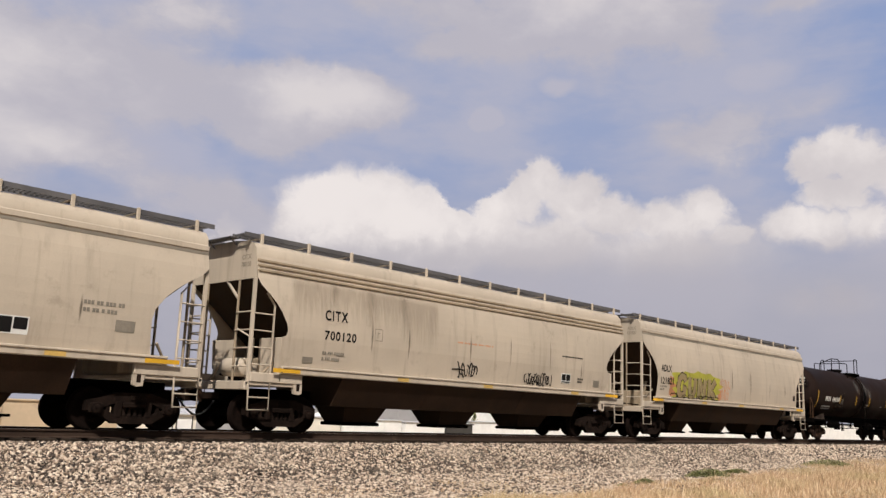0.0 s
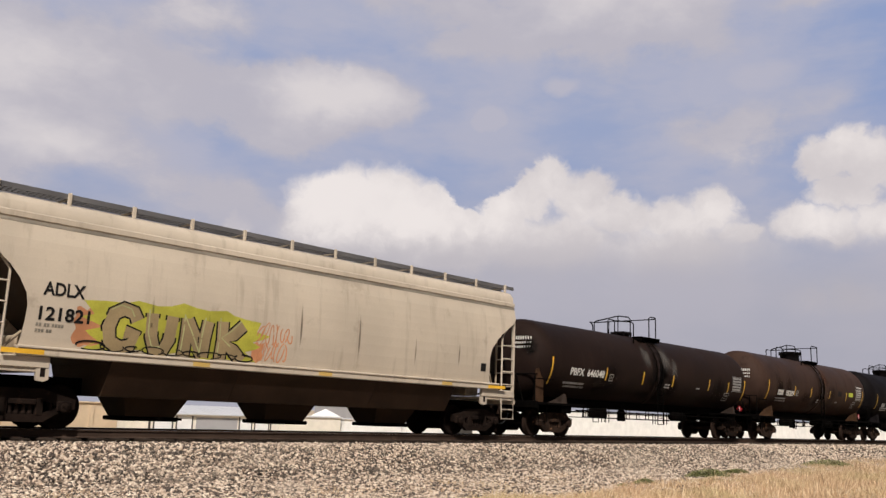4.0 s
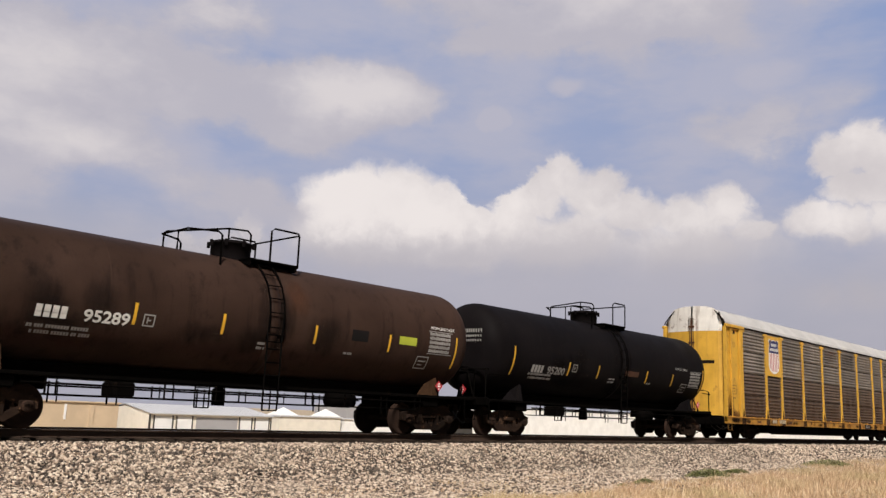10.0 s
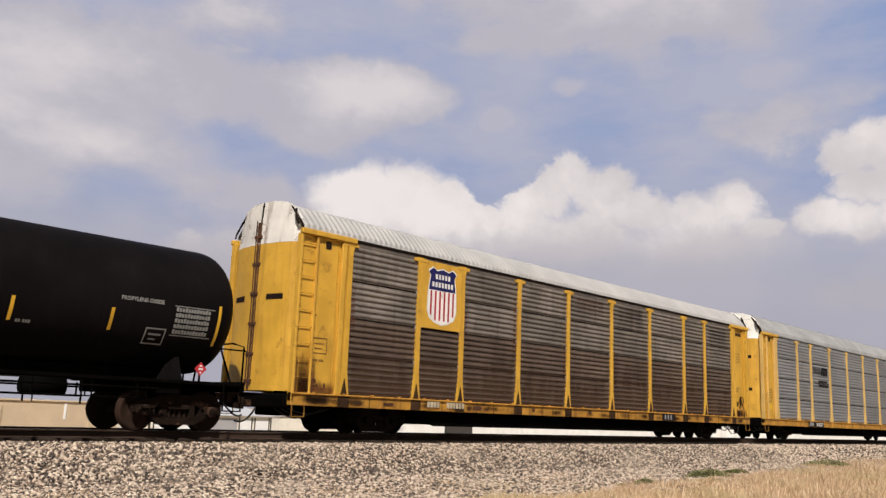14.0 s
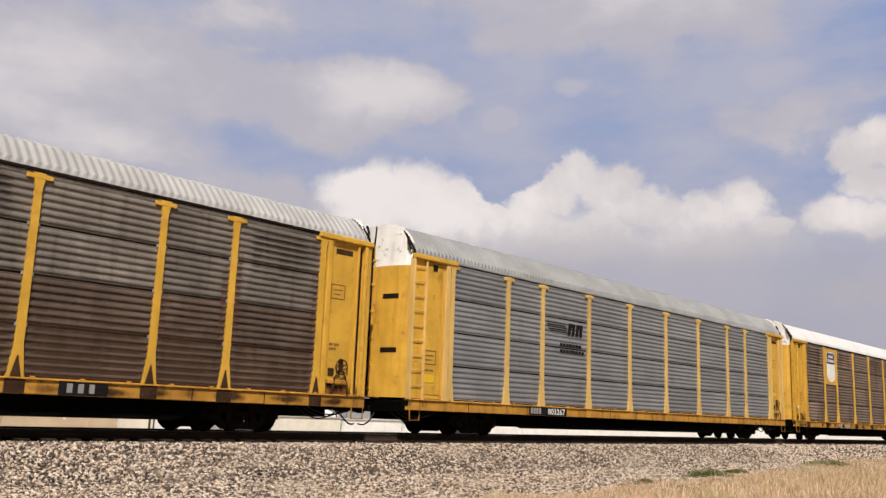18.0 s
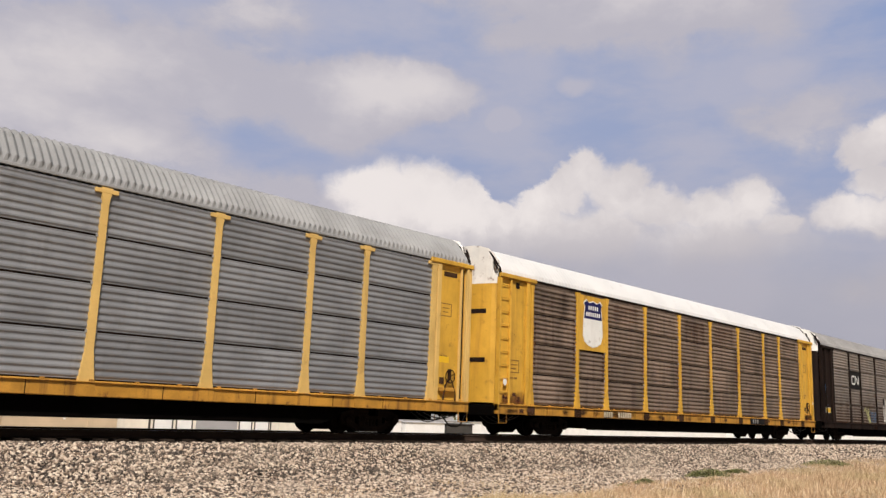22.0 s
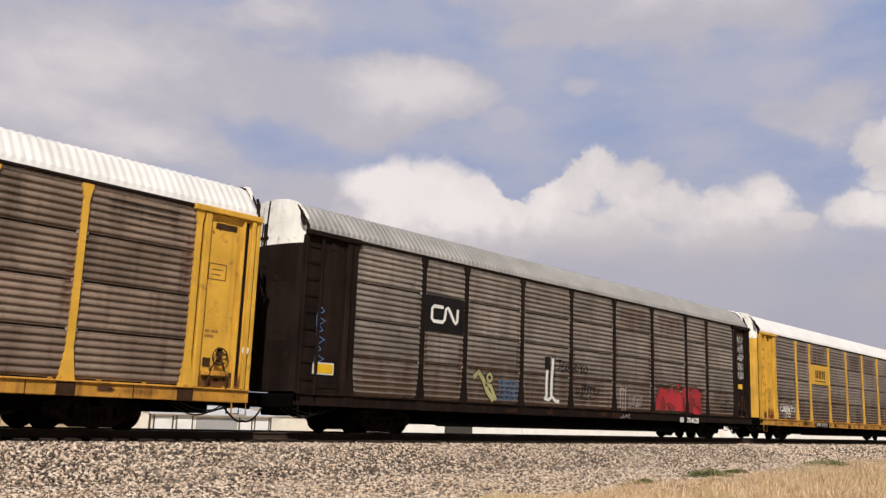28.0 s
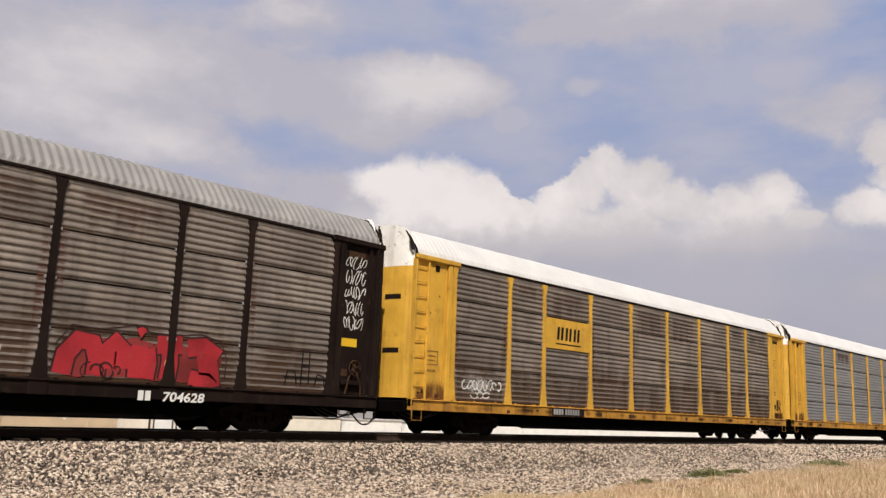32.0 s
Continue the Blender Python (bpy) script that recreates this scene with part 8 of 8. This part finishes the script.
for i, line in enumerate(bubbles):
    wide = 0.24 if len(line) == 3 and line[0][1] > 2 else 0.40
    ribbon(over, line, wide + 0.09, wavy, 0.0030 + 0.0012 * i)
    ribbon(fill, line, wide, wavy, 0.0045 + 0.0012 * i)
part("graffiti_edge", over, SPRAY_DARK, R4, "dark outline round the red shapes")
part("graffiti_field", fill, SPRAY_RED, R4, "red bubble-shaped spray paint")
g = Shape()
ribbon(g, [(4.55, 1.75), (4.85, 2.16), (5.4, 2.12), (5.9, 2.20), (6.25, 2.28), (6.6, 2.16), (7.2, 2.14), (7.9, 2.22), (8.45, 2.10), (8.62, 1.70), (8.60, 1.2)], 0.03, wavy, 0.003)
scrawl(g, 5.15, 1.10, 0.85, 0.34, 4, 0.035, wavy, 59, 0.017)
part("graffiti_edge", g, SPRAY_DARK, R4, "dark outline strokes over red paint")
g = Shape()
blotch(g, 7.0, 1.38, 0.24, 0.22, wavy, 44, 0.0165, 4)
part("graffiti", g, SPRAY_ORANGE, R4, "small orange spray blot")
g = Shape()
for bx in (1.85, 2.02, 2.20):
    ribbon(g, [(bx, 0.78 if bx > 2 else 1.15), (bx + 0.02, 1.5), (bx + 0.05, 1.88)], 0.05, wavy, 0.006)
ribbon(g, [(1.80, 1.70), (2.0, 1.88), (2.2, 1.78), (2.32, 1.90)], 0.045, wavy, 0.006)
scrawl(g, 2.48, 1.16, 0.95, 0.50, 7, 0.030, wavy, 54)
scrawl(g, 1.75, 0.74, 0.8, 0.16, 4, 0.025, lambda z: -1.632, 55, 0.004)
part("graffiti", g, CHALK_INK, R4, "thin white spray scrawl")
g = Shape()
ribbon(g, [(-2.86, 1.34), (-2.88, 1.80), (-2.84, 2.28)], 0.13, wavy, 0.006)
ribbon(g, [(-2.60, 1.34), (-2.58, 1.95), (-2.50, 2.66)], 0.14, wavy, 0.007)
ribbon(g, [(-3.0, 1.30), (-2.75, 1.24), (-2.55, 1.36), (-2.35, 1.22), (-2.12, 1.20)], 0.12, wavy, 0.008)
part("graffiti", g, LETTER_WHITE, R4, "white long-legged spray shape")
g = Shape()
plate(g, -2.99, -2.66, 2.26, 2.70, wavy, 0.007)
ribbon(g, [(-2.73, 1.34), (-2.72, 1.9), (-2.70, 2.3)], 0.04, wavy, 0.008)
ribbon(g, [(-2.42, 1.40), (-2.44, 2.0), (-2.38, 2.70), (-2.60, 2.76)], 0.03, wavy, 0.006)
ribbon(g, [(-2.28, 2.62), (-1.98, 2.64)], 0.05, wavy)
ribbon(g, [(-2.10, 2.62), (-2.10, 2.36), (-2.24, 2.32)], 0.05, wavy)
scrawl(g, -1.95, 2.22, 1.55, 0.40, 8, 0.045, wavy, 56)
scrawl(g, -1.05, 1.46, 1.4, 0.44, 8, 0.05, wavy, 57)
scrawl(g, -0.9, 1.30, 0.9, 0.22, 4, 0.035, wavy, 61)
for pts in (((10.35, 1.20), (10.42, 1.55), (10.65, 1.55), (10.72, 1.22)), ((10.85, 1.2), (10.88, 2.1), (11.1, 2.1), (11.1, 1.25)), ((10.86, 1.70), (11.08, 1.70)), ((11.3, 1.22), (11.38, 1.5), (11.6, 1.45), (11.62, 1.2)), ((10.3, 1.40), (11.7, 1.38))):
    ribbon(g, pts, 0.04, wavy, 0.006)
part("graffiti", g, LETTER_BLACK, R4, "black spray scrawls")
g = Shape()
rim = Shape()
for line, w in ((((-6.69, 1.78), (-6.46, 1.97), (-6.22, 1.74), (-5.99, 1.36), (-5.70, 1.12)), 0.17), (((-6.12, 1.62), (-5.86, 1.56), (-5.72, 1.34), (-5.58, 1.14)), 0.14), (tuple((-5.92 + 0.12 * math.cos(a * 0.8), 1.82 + 0.12 * math.sin(a * 0.8)) for a in range(9)), 0.09)):
    ribbon(rim, line, w + 0.09, wavy, 0.004)
    ribbon(g, line, w, wavy, 0.007)
part("graffiti_edge", rim, SPRAY_DARK, R4, "dark rim of an angular spray shape")
part("graffiti", g, SPRAY_PALE, R4, "pale green angular spray shape")
g = Shape()
rnd = random.Random(63)
for i in range(5):
    for j in range(8):
        bx, bz = -5.46 + j * 0.125 + rnd.uniform(-0.03, 0.03), 1.16 + i * 0.14
        ribbon(g, [(bx, bz), (bx + rnd.uniform(0.06, 0.16), bz + rnd.uniform(-0.05, 0.10))], 0.035, wavy, 0.006)
for i in range(4):
    ribbon(g, [(-5.42 + i * 0.26, 1.14), (-5.38 + i * 0.26, 1.80)], 0.04, wavy, 0.006)
part("graffiti", g, SPRAY_BLUE, R4, "blue hatched spray scrawl")
g = Shape()
zig = [(-12.90 + (0.16 if j % 2 else -0.05) + 0.06 * math.sin(j * 1.7), 1.80 + j * 0.125) for j in range(13)]
ribbon(g, zig, 0.035, lambda z: -1.546, 0.006)
ribbon(g, [(-12.98, 1.8), (-12.95, 2.4), (-13.0, 3.0), (-12.93, 3.35)], 0.03, lambda z: -1.546, 0.005)
part("graffiti", g, SPRAY_BLUE, R4, "blue upright spray scrawl on the end panel")
g = Shape()
for i in range(5):
    scrawl(g, 12.2, 2.75 + i * 0.42, 0.68, 0.42, 7, 0.022, lambda z: -1.546, 70 + i)
part("graffiti", g, LETTER_WHITE, R4, "white spray scrawl on the end panel")
g = Shape()
scrawl(g, -11.3, 1.35, 1.9, 0.4, 8, 0.035, wavy, 80)
scrawl(g, -10.9, 1.1, 0.9, 0.3, 3, 0.035, wavy, 81)
part("graffiti", g, LETTER_WHITE, R5, "thin white spray scrawl")


# ---- movement ----
RUN = (98.130, -0.922, 0.232)


def run(t):
    """How far the train has gone, in metres, from its place at 16 s."""
    u = (t - 16.0) / 16.0
    return sum(c * u ** (i + 1) for i, c in enumerate(RUN))


def motions():
    for layer, turn, lift in ((backdrop, 1.7, 0.0), (backdrop_heaped, 4.15, 0.85), (backdrop_high, 6.9, 1.05)):
        walk(layer, [(t, sky_turn(t, turn, lift)) for t in (0.0, 8.0, 16.0, 24.0, 32.0)])
    for car, place in rolling:
        walk(car, [(t, pose(place - run(t), 0, 0)) for t in range(0, 33, 2)])
    for wheels, r, dx in spinning:
        step = 3 if r > 0.4 else 2
        rows = []
        for k in range(0, 960 + step, step):
            t = min(k, 960) / 30.0
            rows.append((t, pose(dx, 0, r, 0, math.degrees(-run(t) / r), 0)))
        walk(wheels, rows)


motions()
